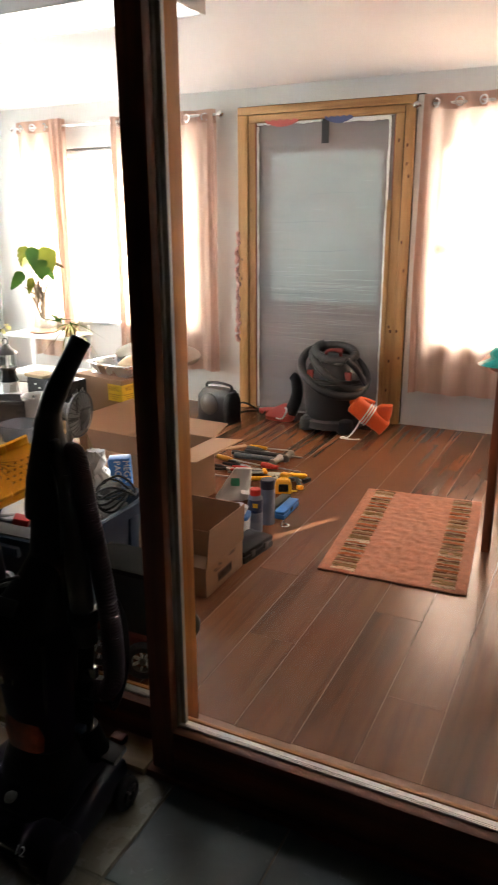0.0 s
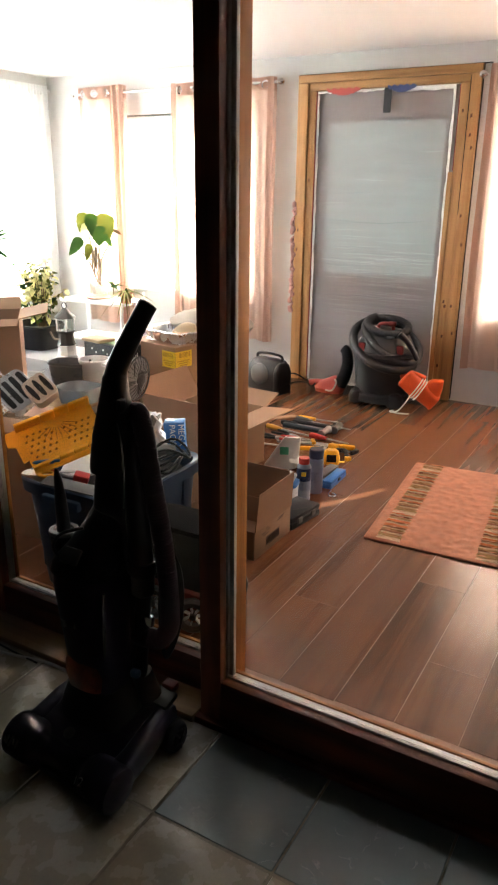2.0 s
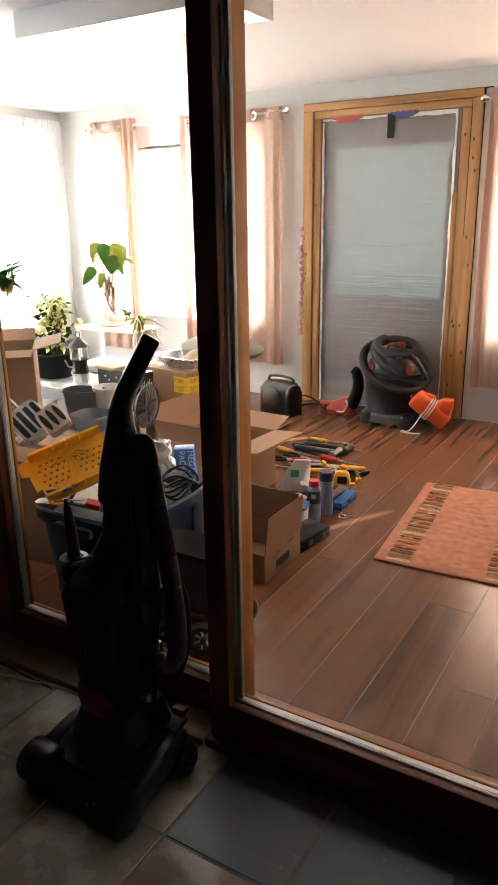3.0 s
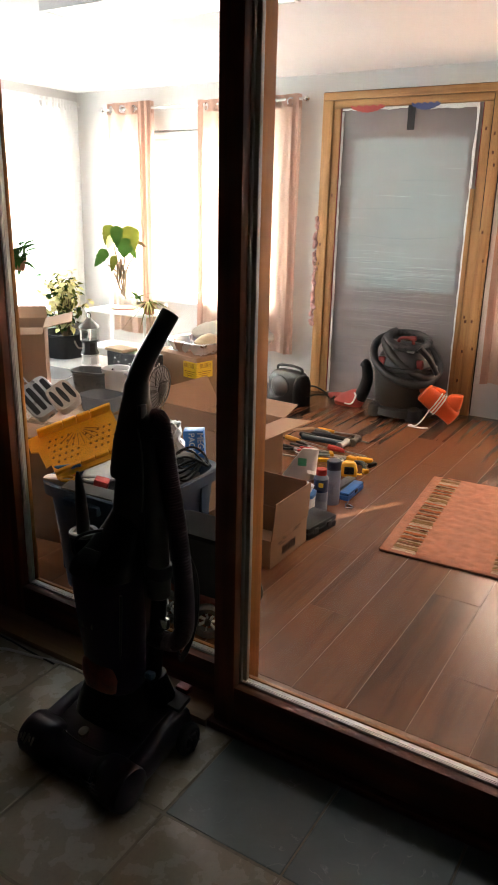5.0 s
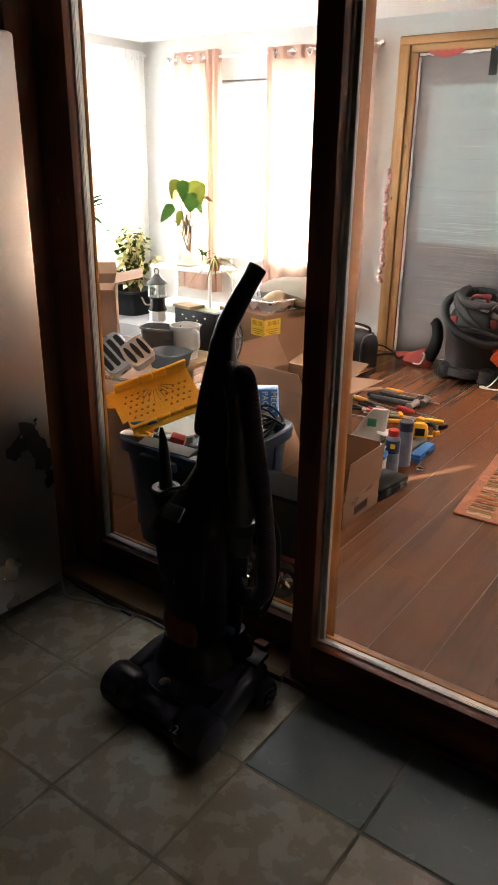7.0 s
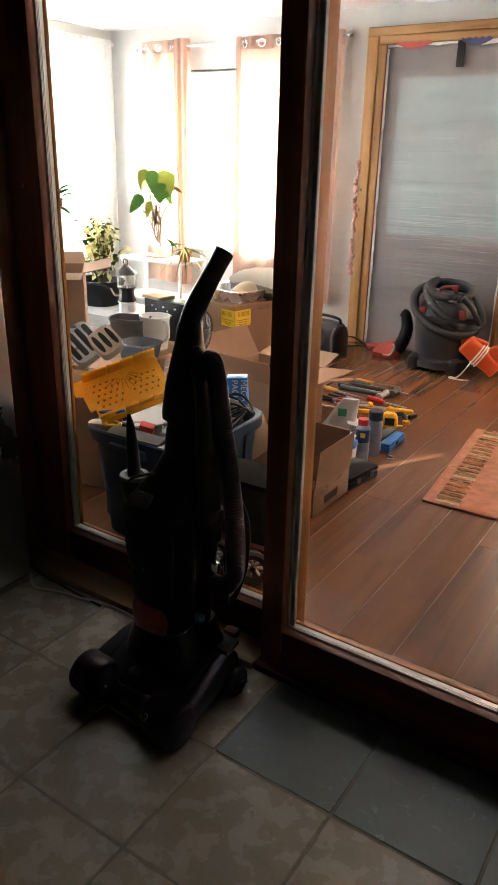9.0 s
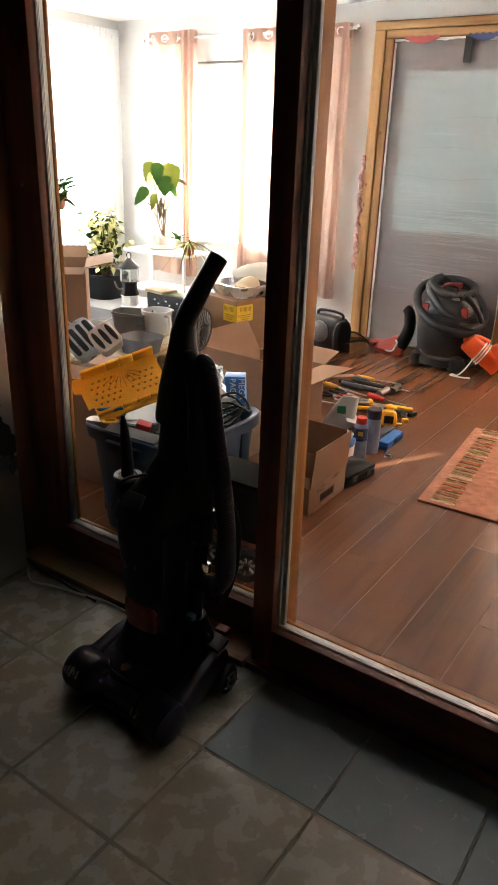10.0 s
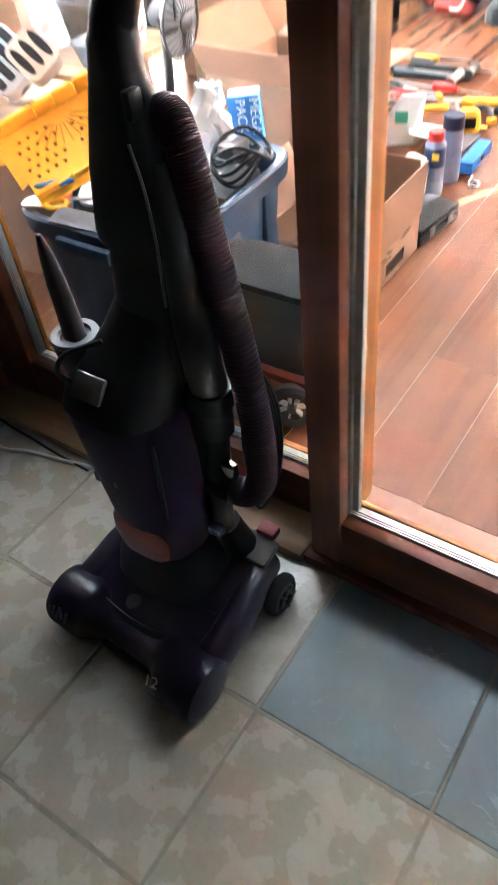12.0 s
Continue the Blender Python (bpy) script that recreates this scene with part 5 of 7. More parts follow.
# things lying on top of the tote
rr = random.Random(5)
single("container_cover", stack(((0, 0, 0, 0.17, 0.13), (0, 0, 0.006, 0.19, 0.15), (0, 0, 0.012, 0.185, 0.145)), 24, 2.6), M_WHITE, "off-white plastic cover resting on the tote's heap", "container", pose(-1.30, 1.90, 0.520, 12, -10, 20))
single("paper_sheet", block((0, 0, 0), (0.15, 0.10, 0.001)), M_WHITEPAPER, "folded sheet of paper stuck in the heap", "paper", pose(-1.285, 1.99, 0.575, 20, -28, 35))
sc = thing("scissors", "orange-handled scissors in the tote", "scissors", pose(-1.395, 1.80, 0.515, 8, 0, 30))
for s in (-1, 1):
    bm = pipe([(0.03 * math.cos(a) * 0.8 + 0.0, s * 0.017 + 0.015 * math.sin(a), 0) for a in [2 * math.pi * k / 12 for k in range(13)]], 0.006, 8, 3)
    part("grip", bm, M_ORANGEPL if s > 0 else M_YELLOW, sc)
    part("blade", block((0.085, -s * 0.006, 0.002 * s), (0.11, 0.012, 0.002), 0.0008, pose(0, 0, 0, 0, 0, s * 4)), M_TOOLSTEEL, sc)
single("marker_pen", turned([(0.006, 0), (0.009, 0.004), (0.009, 0.075), (0.006, 0.08), (0.005, 0.10)], 12, pose(-1.455, 1.79, 0.535, 0, 80, 25)), M_BLUE, "short blue marker pen", "pen")
single("paint_tray", stack(((0, 0, 0, 0.10, 0.04), (0, 0, 0.03, 0.12, 0.05), (0, 0, 0.032, 0.10, 0.035)), 20, 5), M_CREAM, "small cream plastic caddy", "caddy", pose(-1.43, 1.795, 0.475, 0, 0, 18))
single("red_box", block((0, 0, 0), (0.05, 0.035, 0.03), 0.004), M_REDPL, "small red plastic box in the heap", "box", pose(-1.26, 1.82, 0.515, 10, 15, 30))
single("steel_clamp", pipe([(-0.05, 0, 0), (-0.03, 0.02, 0.012), (0.02, 0.015, 0.012), (0.055, -0.01, 0.0)], 0.008, 8), M_TOOLSTEEL, "bright steel clamp in the heap", "clamp", pose(-1.18, 1.83, 0.525, 0, 0, -40))
single("grey_board", block((0, 0, 0), (0.22, 0.05, 0.008), 0.002), M_GREYPL, "grey plastic strip lying along the tote's rim", "strip", pose(-1.26, 1.765, 0.505, 14, 0, 3))
mp = thing("battery_box", "blue and white printed battery box standing in the tote", "box", pose(-1.235, 2.330, F + 0.372, 0, -3, 30) @ Matrix.Diagonal((0.85, 0.85, 0.82, 1)))
part("body", block((0, 0, 0.075), (0.095, 0.07, 0.15), 0.003), M_BLUE, mp)
text_part("lettering", "MEGA\nPACK", 0.040, M_WHITEPAPER, mp, pose(0.018, -0.0355, 0.142, 90, 90, 0), "bold white letters")
bm = bmesh.new()
rows = [[p + Vector((0.022 * noise.noise(Vector((i * 0.55, j * 0.8, 3))), 0.022 * noise.noise(Vector((i * 0.55, j * 0.8, 8))), 0.012 * noise.noise(Vector((i * 0.7, j, 5))))) for i, p in enumerate(oval((0.008 * math.sin(j), 0.008 * math.cos(2 * j), 0.018 * j), 0.15 - 0.010 * j, 0.13 - 0.010 * j, 26, 2.2))] for j in range(9)]
loft(bm, rows)
single("clear_bag", bm, clear_mat("clear_bag", (0.95, 0.95, 0.95), 0.15, haze=0.4, bump=0.0, haze_color=(0.75, 0.75, 0.75)), "crumpled clear plastic bag in the tote", "bag", pose(-1.265, 2.215, F + 0.385) @ Matrix.Diagonal((0.85, 0.85, 1.15, 1)))
cab = thing("coiled_cable", "black cable coiled loosely in the tote", "cable", pose(-1.135, 2.13, F + 0.41))
for k in range(5):
    part("loop", pipe([((0.05 + 0.006 * k) * math.cos(a) + 0.005 * k, (0.075 - 0.005 * k) * math.sin(a), 0.012 * k + 0.022 * math.sin(2 * a + k)) for a in [2 * math.pi * i / 10 for i in range(11)]], 0.0045, 7, 4), M_BLACK, cab)
part("adapter", block((-0.02, 0.02, 0.03), (0.05, 0.07, 0.035), 0.008), M_GREYPL, cab)
# table fan head
fan = thing("table_fan", "grey table fan with a wire guard", "fan", frame_pose((-1.515, 2.455, 0.685), (0.05, 1.0, 0.0), (0.12, 0.0, 1.0)))
part("guard_ring", tube(bmesh.new(), [(0.072 * math.cos(a), 0.094 * math.sin(a), 0) for a in [2 * math.pi * k / 40 for k in range(41)]], 0.0035, 8), M_GREYPL, fan)
for k in range(26):
    a = 2 * math.pi * k / 26
    part("guard_wire", tube(bmesh.new(), [(0.018 * math.cos(a), 0.024 * math.sin(a), 0.018), (0.046 * math.cos(a), 0.062 * math.sin(a), 0.014), (0.072 * math.cos(a), 0.094 * math.sin(a), 0)], 0.0014, 4), M_GREYPL, fan)
part("hub", turned([(0.024, 0.016), (0.024, 0.022), (0.012, 0.026)], 20), M_GREYPL, fan)
part("rear_guard", stack(((0, 0, -0.03, 0.10, 0.14), (0, 0, -0.012, 0.138, 0.182), (0, 0, -0.006, 0.140, 0.184)), 28, 2), mat("grey_guard", (0.36, 0.36, 0.35), 0.5), fan)
for k in range(4):
    part("blade", block((0.04, 0, 0), (0.065, 0.045, 0.003), 0.001, Matrix.Rotation(k * math.pi / 2, 4, "Z") @ pose(0, 0, -0.012, 24, 0, 0)), M_GREYPL, fan)
part("motor", turned([(0.03, -0.09), (0.035, -0.04), (0.028, -0.02)], 18), M_GREYPL, fan)
part("stem", pipe([(0, -0.02, -0.06), (0, -0.15, -0.055), (0, -0.35, -0.055)], 0.013, 10), M_GREYPL, fan)
part("base", stack(((0, 0, 0, 0.2, 0.2), (0, 0, 0.02, 0.18, 0.18), (0, 0, 0.03, 0.06, 0.06)), 24, 2), M_WHITE, fan).matrix_basis = pose(0, -0.597, -0.055, -90, 0, 0)
part("lower_stem", pipe([(0, -0.35, -0.055), (0, -0.58, -0.055)], 0.016, 10, 0), M_WHITE, fan)

# dark tub on a red wheeled base
wag = thing("wheeled_base", "red wheeled base with black spoked tyres", "dolly", pose(-0.875, 1.925, F))
M_BRICKRED = mat("dull_brick_red", (0.20, 0.035, 0.02), 0.5, vary=0.2)
part("deck", block((0, 0.0, 0.115), (0.24, 0.24, 0.022), 0.006), M_BRICKRED, wag)
part("skirt", block((0, -0.02, 0.085), (0.22, 0.012, 0.05), 0.004), M_BRICKRED, wag)
for sx in (-0.085, 0.075):
    for sy in (-0.130, 0.10):
        # tyre grey lifted in place of highlights on black rubber
        wh = part("wheel", turned([(0.034, -0.012), (0.052, -0.016), (0.060, -0.008), (0.060, 0.008), (0.052, 0.016), (0.034, 0.012), (0.034, -0.012)], 28, pose(sx, sy, 0.0605, 90, 0, 25), cap=False), mat("lightened_tyre", (0.075, 0.072, 0.068), 0.45), wag)
        for q in range(7):
            part("spoke", block((0.021, 0, 0), (0.030, 0.005, 0.014), 0.001, pose(sx, sy, 0.0605, 90, 0, 25) @ Matrix.Rotation(q * 2 * math.pi / 7, 4, "Z")), M_ALU, wh)
        part("hub", turned([(0.010, -0.017), (0.012, 0.0), (0.010, 0.017)], 14, pose(sx, sy, 0.0605, 90, 0, 25)), M_GREYPL, wh)
tub = thing("dark_tub", "dark grey lidded plastic tub standing on a red dolly", "tub", pose(-0.875, 1.885, F + 0.127))
bm = bmesh.new()
loft(bm, [oval((0, 0, 0), 0.24, 0.12, 28, 5), oval((0, 0, 0.20), 0.28, 0.15, 28, 5)])
part("tub_body", bm, mat("smoky_plastic", (0.035, 0.034, 0.033), 0.4, vary=0.3), tub)
bm = bmesh.new()
loft(bm, [oval((0, 0, 0.201), 0.29, 0.158, 28, 5), oval((0, 0, 0.216), 0.29, 0.158, 28, 5), oval((0, 0, 0.219), 0.275, 0.145, 28, 5)])
part("lid", bm, mat("dull_charcoal", (0.022, 0.022, 0.021), 0.85, spec=0.05), tub)
part("side_handle", pipe([(0.135, -0.06, 0.17), (0.155, -0.05, 0.12), (0.155, 0.05, 0.12), (0.135, 0.06, 0.17)], 0.006, 8), M_BLACK, tub)


# ---- low table with kitchen things, behind ----
lt = thing("low_table", "low pale wooden table crowded with tubs and packs", "table", pose(-2.41, 3.11, F))
part("tabletop", block((0, 0, 0.255), (0.40, 0.69, 0.025), 0.004), M_WORK, lt)
for sx in (-0.17, 0.17):
    for sy in (-0.31, 0.31):
        part("leg", block((sx, sy, 0.121), (0.04, 0.04, 0.242), 0.003), M_WORK, lt)
TZ = F + 0.268


def open_tub(name, at, w, d, h, material, label, power=3.2, rimw=0.012, cat="tub"):
    t = thing(name, label, cat, at)
    bm = bmesh.new()
    loft(bm, [oval((0, 0, 0), w * 0.82, d * 0.82, 28, power), oval((0, 0, h * 0.9), w, d, 28, power), oval((0, 0, h * 0.93), w + rimw, d + rimw, 28, power), oval((0, 0, h), w + rimw, d + rimw, 28, power), oval((0, 0, h), w - 0.004, d - 0.004, 28, power), oval((0, 0, 0.006), w * 0.80, d * 0.80, 28, power)])
    part("tub_shell", bm, material, t)
    return t


open_tub("clear_tub", pose(-2.29, 2.925, TZ), 0.22, 0.20, 0.085, M_GREYTUB, "shallow clear plastic tub on a low table")
open_tub("grey_tub", pose(-2.49, 3.08, TZ, 0, 0, 15), 0.23, 0.16, 0.165, mat("grey_tub_plastic", (0.16, 0.165, 0.17), 0.3), "grey plastic tub standing on a low table")
jug = open_tub("white_jug", pose(-2.355, 3.13, TZ), 0.165, 0.165, 0.185, M_WHITE, "white plastic jug with a side handle", 2.0, 0.008, "jug")
part("handle", pipe([(0.078, -0.02, 0.165), (0.115, -0.03, 0.16), (0.12, -0.032, 0.085), (0.070, -0.02, 0.05)], 0.010, 8), M_WHITE, jug)
pk = thing("appliance_box", "black printed appliance box on a low table", "box", pose(-2.43, 3.375, TZ, 0, 0, -4))
part("body", block((0, 0, 0.112), (0.33, 0.13, 0.225), 0.003), M_BLACK, pk)
bm = bmesh.new()
for k in range(7):
    box(bm, (0.1658, -0.045 + 0.015 * k, 0.14 + 0.01 * (k % 3)), (0.001, 0.007, 0.04))
    box(bm, (-0.10 + 0.03 * k, -0.0658, 0.19 - 0.02 * (k % 3)), (0.014, 0.001, 0.008))
part("printed_mark", bm, M_WHITEPAPER, pk)
part("green_panel", block((0.05, 0.0, 0.2258), (0.16, 0.08, 0.001)), mat("olive_print", (0.10, 0.16, 0.04), 0.5), pk)
single("scrap_board", block((0, 0, 0.009), (0.16, 0.12, 0.018), 0.002), M_WORK, "bare wooden board lying on a box", "board", pose(-2.53, 3.37, TZ + 0.2265, 0, 0, -10))
wb = thing("white_bin", "white lidded storage bin under a black tub", "storage bin", pose(-2.985, 3.42, F))
bm = bmesh.new()
loft(bm, [oval((0, 0, 0), 0.62, 0.34, 28, 6), oval((0, 0, 0.34), 0.68, 0.40, 28, 6)])
M_BINGREY = mat("pale_grey_bin", (0.46, 0.46, 0.46), 0.45)
part("bin_body", bm, M_BINGREY, wb)
bm = bmesh.new()
loft(bm, [oval((0, 0, 0.341), 0.70, 0.42, 28, 6), oval((0, 0, 0.37), 0.70, 0.42, 28, 6), oval((0, 0, 0.376), 0.67, 0.39, 28, 6)])
part("lid", bm, M_BINGREY, wb)
bt = open_tub("black_tub", pose(-3.11, 3.46, F + 0.377), 0.31, 0.26, 0.155, M_BLACK, "black plastic tub with rope handles holding a flower pot")
for s in (-1, 1):
    part("rope_handle", pipe([(s * 0.158, -0.05, 0.12), (s * 0.172, -0.03, 0.075), (s * 0.172, 0.03, 0.075), (s * 0.158, 0.05, 0.12)], 0.006, 8), M_BURLAP, bt)
ln = thing("lantern", "white and black metal lantern with a ring handle", "lantern", pose(-2.735, 3.32, F + 0.377))
part("base", turned([(0.062, 0), (0.062, 0.012), (0.052, 0.02), (0.050, 0.07), (0.058, 0.08)], 8), M_WHITE, ln)
part("middle", turned([(0.056, 0.081), (0.044, 0.11), (0.044, 0.15), (0.058, 0.165)], 8), M_BLACK, ln)
part("glass", turned([(0.046, 0.166), (0.046, 0.235)], 8), M_GLASSWARE, ln)
for k in range(4):
    a = math.pi / 4 + k * math.pi / 2
    part("post", pipe([(0.05 * math.cos(a), 0.05 * math.sin(a), 0.165), (0.05 * math.cos(a), 0.05 * math.sin(a), 0.24)], 0.005, 6, 0), M_WHITE, ln)
part("roof", turned([(0.064, 0.24), (0.060, 0.25), (0.03, 0.275), (0.014, 0.295)], 8), M_GREYPL, ln)
part("ring", tube(bmesh.new(), [(0.018 * math.cos(a), 0, 0.311 + 0.018 * math.sin(a)) for a in [2 * math.pi * k / 20 for k in range(21)]], 0.003, 6), M_BLACK, ln)
single("crumpled_paper", stack(((0, 0, 0, 0.14, 0.13), (0.01, 0, 0.05, 0.17, 0.16), (0, 0.01, 0.10, 0.15, 0.14), (0.01, 0, 0.15, 0.08, 0.07), (0, 0, 0.165, 0.02, 0.02)), 13, 1.8), M_WHITEPAPER, "crumpled white wrapping paper", "paper", pose(-2.76, 2.90, F + 0.36))
cp = carton(pose(-2.76, 2.90, F, 0, 0, 20), 0.26, 0.22, 0.355, "open white carton on the floor", (("S", 0.07, 50), ("E", 0.07, 60)))
for o in cp.children:
    o.data.materials.clear()
    o.data.materials.append(M_WHITEPAPER)


# ---- plants ----
def leaf_blade(bm, at, ln, w, lobes=0, droop=0.25, n=10):
    """A curved leaf along y, with a fold down its midrib."""
    left, mid, right = [], [], []
    for i in range(n + 1):
        t = i / n
        half = w / 2 * math.sin(math.pi * min(1, t * 1.02) ** 0.75) if not lobes else w / 2 * (math.sin(math.pi * t ** 0.55) ** 0.8) * (1 - 0.20 * (1 if (i % 3 == 2 and t > 0.3) else 0))
        y, z = ln * t, -droop * ln * t * t
        mid.append(bm.verts.new(at @ Vector((0, y, z))))
        left.append(bm.verts.new(at @ Vector((-half, y + (-0.16 * ln * (1 - t) if lobes else 0), z + 0.18 * half))))
        right.append(bm.verts.new(at @ Vector((half, y + (-0.16 * ln * (1 - t) if lobes else 0), z + 0.18 * half))))
    for i in range(n):
        for a in (left, right):
            try:
                bm.faces.new((mid[i], mid[i + 1], a[i + 1], a[i]))
            except ValueError:
                pass
    return bm


# white side shelf
sf = thing("plant_shelf", "white plastic two-tier plant shelf by the window", "shelf", pose(-3.40, 4.43, F))
for z in (0.25, 0.535):
    part("board", block((0, 0, z), (0.60, 0.30, 0.022), 0.006), M_WHITE, sf)
for sx in (-0.28, 0.28):
    for sy in (-0.13, 0.13):
        part("leg", pipe([(sx, sy, 0.0), (sx, sy, 0.60 if sy > 0 else 0.55)], 0.013, 10, 0), M_WHITE, sf)
SZ = F + 0.547
mon = thing("monstera", "broad-leaved green houseplant rooted in a glass vase", "houseplant", pose(-3.445, 4.445, SZ))
part("vase", turned([(0.045, 0.001), (0.055, 0.03), (0.05, 0.09), (0.032, 0.13), (0.036, 0.15)], 24, cap=False), M_GLASSWARE, mon)
part("saucer", turned([(0.05, 0.0), (0.10, 0.004), (0.11, 0.012), (0.105, 0.012), (0.05, 0.006)], 24), M_TERRA, mon)
stems = (((0.0, 0, 0.10), (-0.02, -0.01, 0.28), (-0.06, -0.02, 0.47)), ((0.01, 0, 0.10), (0.02, -0.01, 0.28), (0.07, -0.03, 0.50)), ((0.0, 0, 0.10), (-0.03, 0, 0.25), (-0.12, -0.03, 0.33)), ((0.01, 0, 0.1), (0.02, -0.02, 0.22), (0.02, -0.06, 0.36)), ((0, 0, 0.1), (-0.03, -0.02, 0.2), (-0.04, -0.05, 0.27)), ((0.01, 0, 0.1), (0.06, -0.02, 0.3), (0.14, -0.03, 0.40)))
for s in stems:
    part("stem", pipe([Vector(p) for p in s], 0.005, 7, 5), M_STEM, mon)
RT = Vector((0.80, 0.60, 0.0))
for a, z, ln, w, lean, off, mt in ((-0.085, 0.605, 0.15, 0.105, 12, 0.0, M_LEAF2), (-0.035, 0.60, 0.16, 0.10, -4, 0.03, M_LEAF), (0.045, 0.600, 0.15, 0.115, -10, 0.0, M_LEAF2), (0.095, 0.585, 0.17, 0.085, -4, 0.03, M_LEAF2), (0.035, 0.515, 0.14, 0.155, 6, 0.07, M_LEAF), (-0.065, 0.535, 0.10, 0.07, 24, 0.05, M_LEAF3), (-0.125, 0.43, 0.15, 0.085, 34, 0.04, M_LEAF), (-0.055, 0.39, 0.12, 0.06, 10, 0.06, M_LEAF2), (0.13, 0.50, 0.08, 0.030, -62, 0.0, M_STEM), (0.075, 0.45, 0.09, 0.05, -30, 0.04, M_LEAF)):
    dn = Vector((0, 0, -1)) * math.cos(radians(lean)) - RT * math.sin(radians(lean)) + Vector((0.25, -0.3, 0))
    part("leaf", leaf_blade(bmesh.new(), frame_pose(RT * a + Vector((0.6, -0.8, 0)) * off + Vector((0, 0, z)), RT * math.cos(radians(lean)) - Vector((0, 0, 1)) * math.sin(radians(lean)), dn), ln, w, 3, 0.25, 14), mt, mon)
for x, z in ((-0.025, 0.36), (-0.008, 0.33), (0.012, 0.38), (0.034, 0.34), (0.05, 0.30)):
    part("aerial_root", pipe([(x, -0.03, z), (x + 0.012, -0.04, z - 0.07), (x - 0.004, -0.03, z - 0.14), (x * 0.6, -0.015, z - 0.22)], lambda t: 0.011 * (1 - 0.75 * t), 7), M_STEM, mon)
orc = thing("trailing_plant", "small trailing green plant in a glass jar", "houseplant", pose(-3.27, 4.40, SZ))
part("jar", turned([(0.035, 0.001), (0.04, 0.02), (0.04, 0.09), (0.034, 0.10)], 20, cap=False), M_GLASSWARE, orc)
part("stake", pipe([(0.0, 0, 0.02), (-0.005, 0, 0.34)], 0.003, 6, 0), M_STEM, orc)
rr = random.Random(3)
for k in range(8):
    part("leaf", leaf_blade(bmesh.new(), pose(0.0, 0, 0.09, 30 + rr.uniform(0, 45), 0, k * 45 + rr.uniform(-15, 15)), rr.uniform(0.08, 0.16), 0.03, 0, 0.7), M_LEAF, orc)
spd = thing("spider_plant", "spider plant with drooping narrow leaves", "houseplant", pose(-3.115, 4.35, SZ))
part("pot", turned([(0.035, 0), (0.05, 0.07), (0.054, 0.075), (0.045, 0.07)], 20), M_TERRA, spd)
for k in range(34):
    a = rr.uniform(0, 360)
    part("leaf", leaf_blade(bmesh.new(), pose(0, 0, 0.075, rr.uniform(20, 65), 0, a), rr.uniform(0.09, 0.16), 0.012, 0, rr.uniform(1.4, 2.6)), M_LEAF3 if k % 3 == 0 else M_LEAF2 if k % 3 == 1 else M_LEAF, spd)


def bush(name, at, n_stems, height, spread, leaf_len, leaf_w, seed, label, mats, pot):
    pl = thing(name, label, "houseplant", at)
    rr = random.Random(seed)
    part("pot", turned([(pot * 0.75, 0), (pot, pot * 1.5), (pot * 1.06, pot * 1.55), (pot * 0.9, pot * 1.5)], 22), M_TERRA if seed % 2 else M_BLACK, pl)
    part("soil", turned([(0.002, pot * 1.40), (pot * 0.9, pot * 1.42), (0.002, pot * 1.43)], 16, cap=False), mat("potting_soil", (0.03, 0.02, 0.014), 1), pl)
    for s in range(n_stems):
        a = rr.uniform(0, 6.28)
        r = spread * rr.uniform(0.2, 1.0)
        top = Vector((r * math.cos(a), r * math.sin(a), pot * 1.4 + height * rr.uniform(0.45, 1.0)))
        pts = smooth_path([(0.2 * pot * math.cos(a), 0.2 * pot * math.sin(a), pot * 1.3), top * 0.5 + Vector((0, 0, 0.25 * height)), top], 5)
        part("stem", tube(bmesh.new(), pts, lambda t: 0.003 * (1.2 - t), 5), M_STEM, pl)
        for k in range(2, len(pts)):
            for q in range(2):
                b = rr.uniform(0, 360)
                part("leaf", leaf_blade(bmesh.new(), Matrix.Translation(pts[k]) @ pose(0, 0, 0, rr.uniform(-45, 35), rr.uniform(-30, 30), b), leaf_len * rr.uniform(0.6, 1.2), leaf_w * rr.uniform(0.7, 1.2), 0, 0.4, 5), mats[rr.randrange(len(mats))], pl)
    return pl


# mostly pale leaves: window backlight is put into their colour
bush("flowering_bush", pose(-3.075, 3.47, F + 0.384), 30, 0.44, 0.20, 0.044, 0.038, 8, "bushy houseplant in a black tub, backlight put into its pale leaves", (M_LEAF3, M_LEAF3, M_LEAF3, M_LEAF2, M_LEAF), 0.075)
# hanging plant near the side window
hp = thing("hanging_plant", "dark green plant in a pot hung from the ceiling", "houseplant", pose(-3.61, 3.58, 0.93))
part("pot", turned([(0.04, 0.04), (0.06, 0.11), (0.065, 0.12), (0.055, 0.11)], 20), M_TERRA, hp)
for k in range(3):
    a = 2 * math.pi * k / 3
    part("cord", pipe([(0.06 * math.cos(a), 0.06 * math.sin(a), 0.115), (0, 0, 0.6)], 0.0015, 5, 0), M_WHITE, hp)
part("cord", pipe([(0, 0, 0.6), (0, 0, CEIL - 0.93 - 0.001)], 0.0015, 5, 0), M_WHITE, hp)
rr = random.Random(21)
for k in range(46):
    a, el = rr.uniform(0, 360), rr.uniform(-35, 60)
    o = Vector((0.05 * math.cos(radians(a + 90)), 0.05 * math.sin(radians(a + 90)), 0.10 + rr.uniform(-0.02, 0.10)))
    part("leaf", leaf_blade(bmesh.new(), Matrix.Translation(o) @ pose(0, 0, 0, el, rr.uniform(-20, 20), a), rr.uniform(0.07, 0.13), rr.uniform(0.03, 0.05), 0, 0.6, 6), M_LEAF, hp)
mg = thing("magenta_pack", "crumpled magenta packet behind the carton", "packet", pose(-3.20, 3.28, F + 0.377))
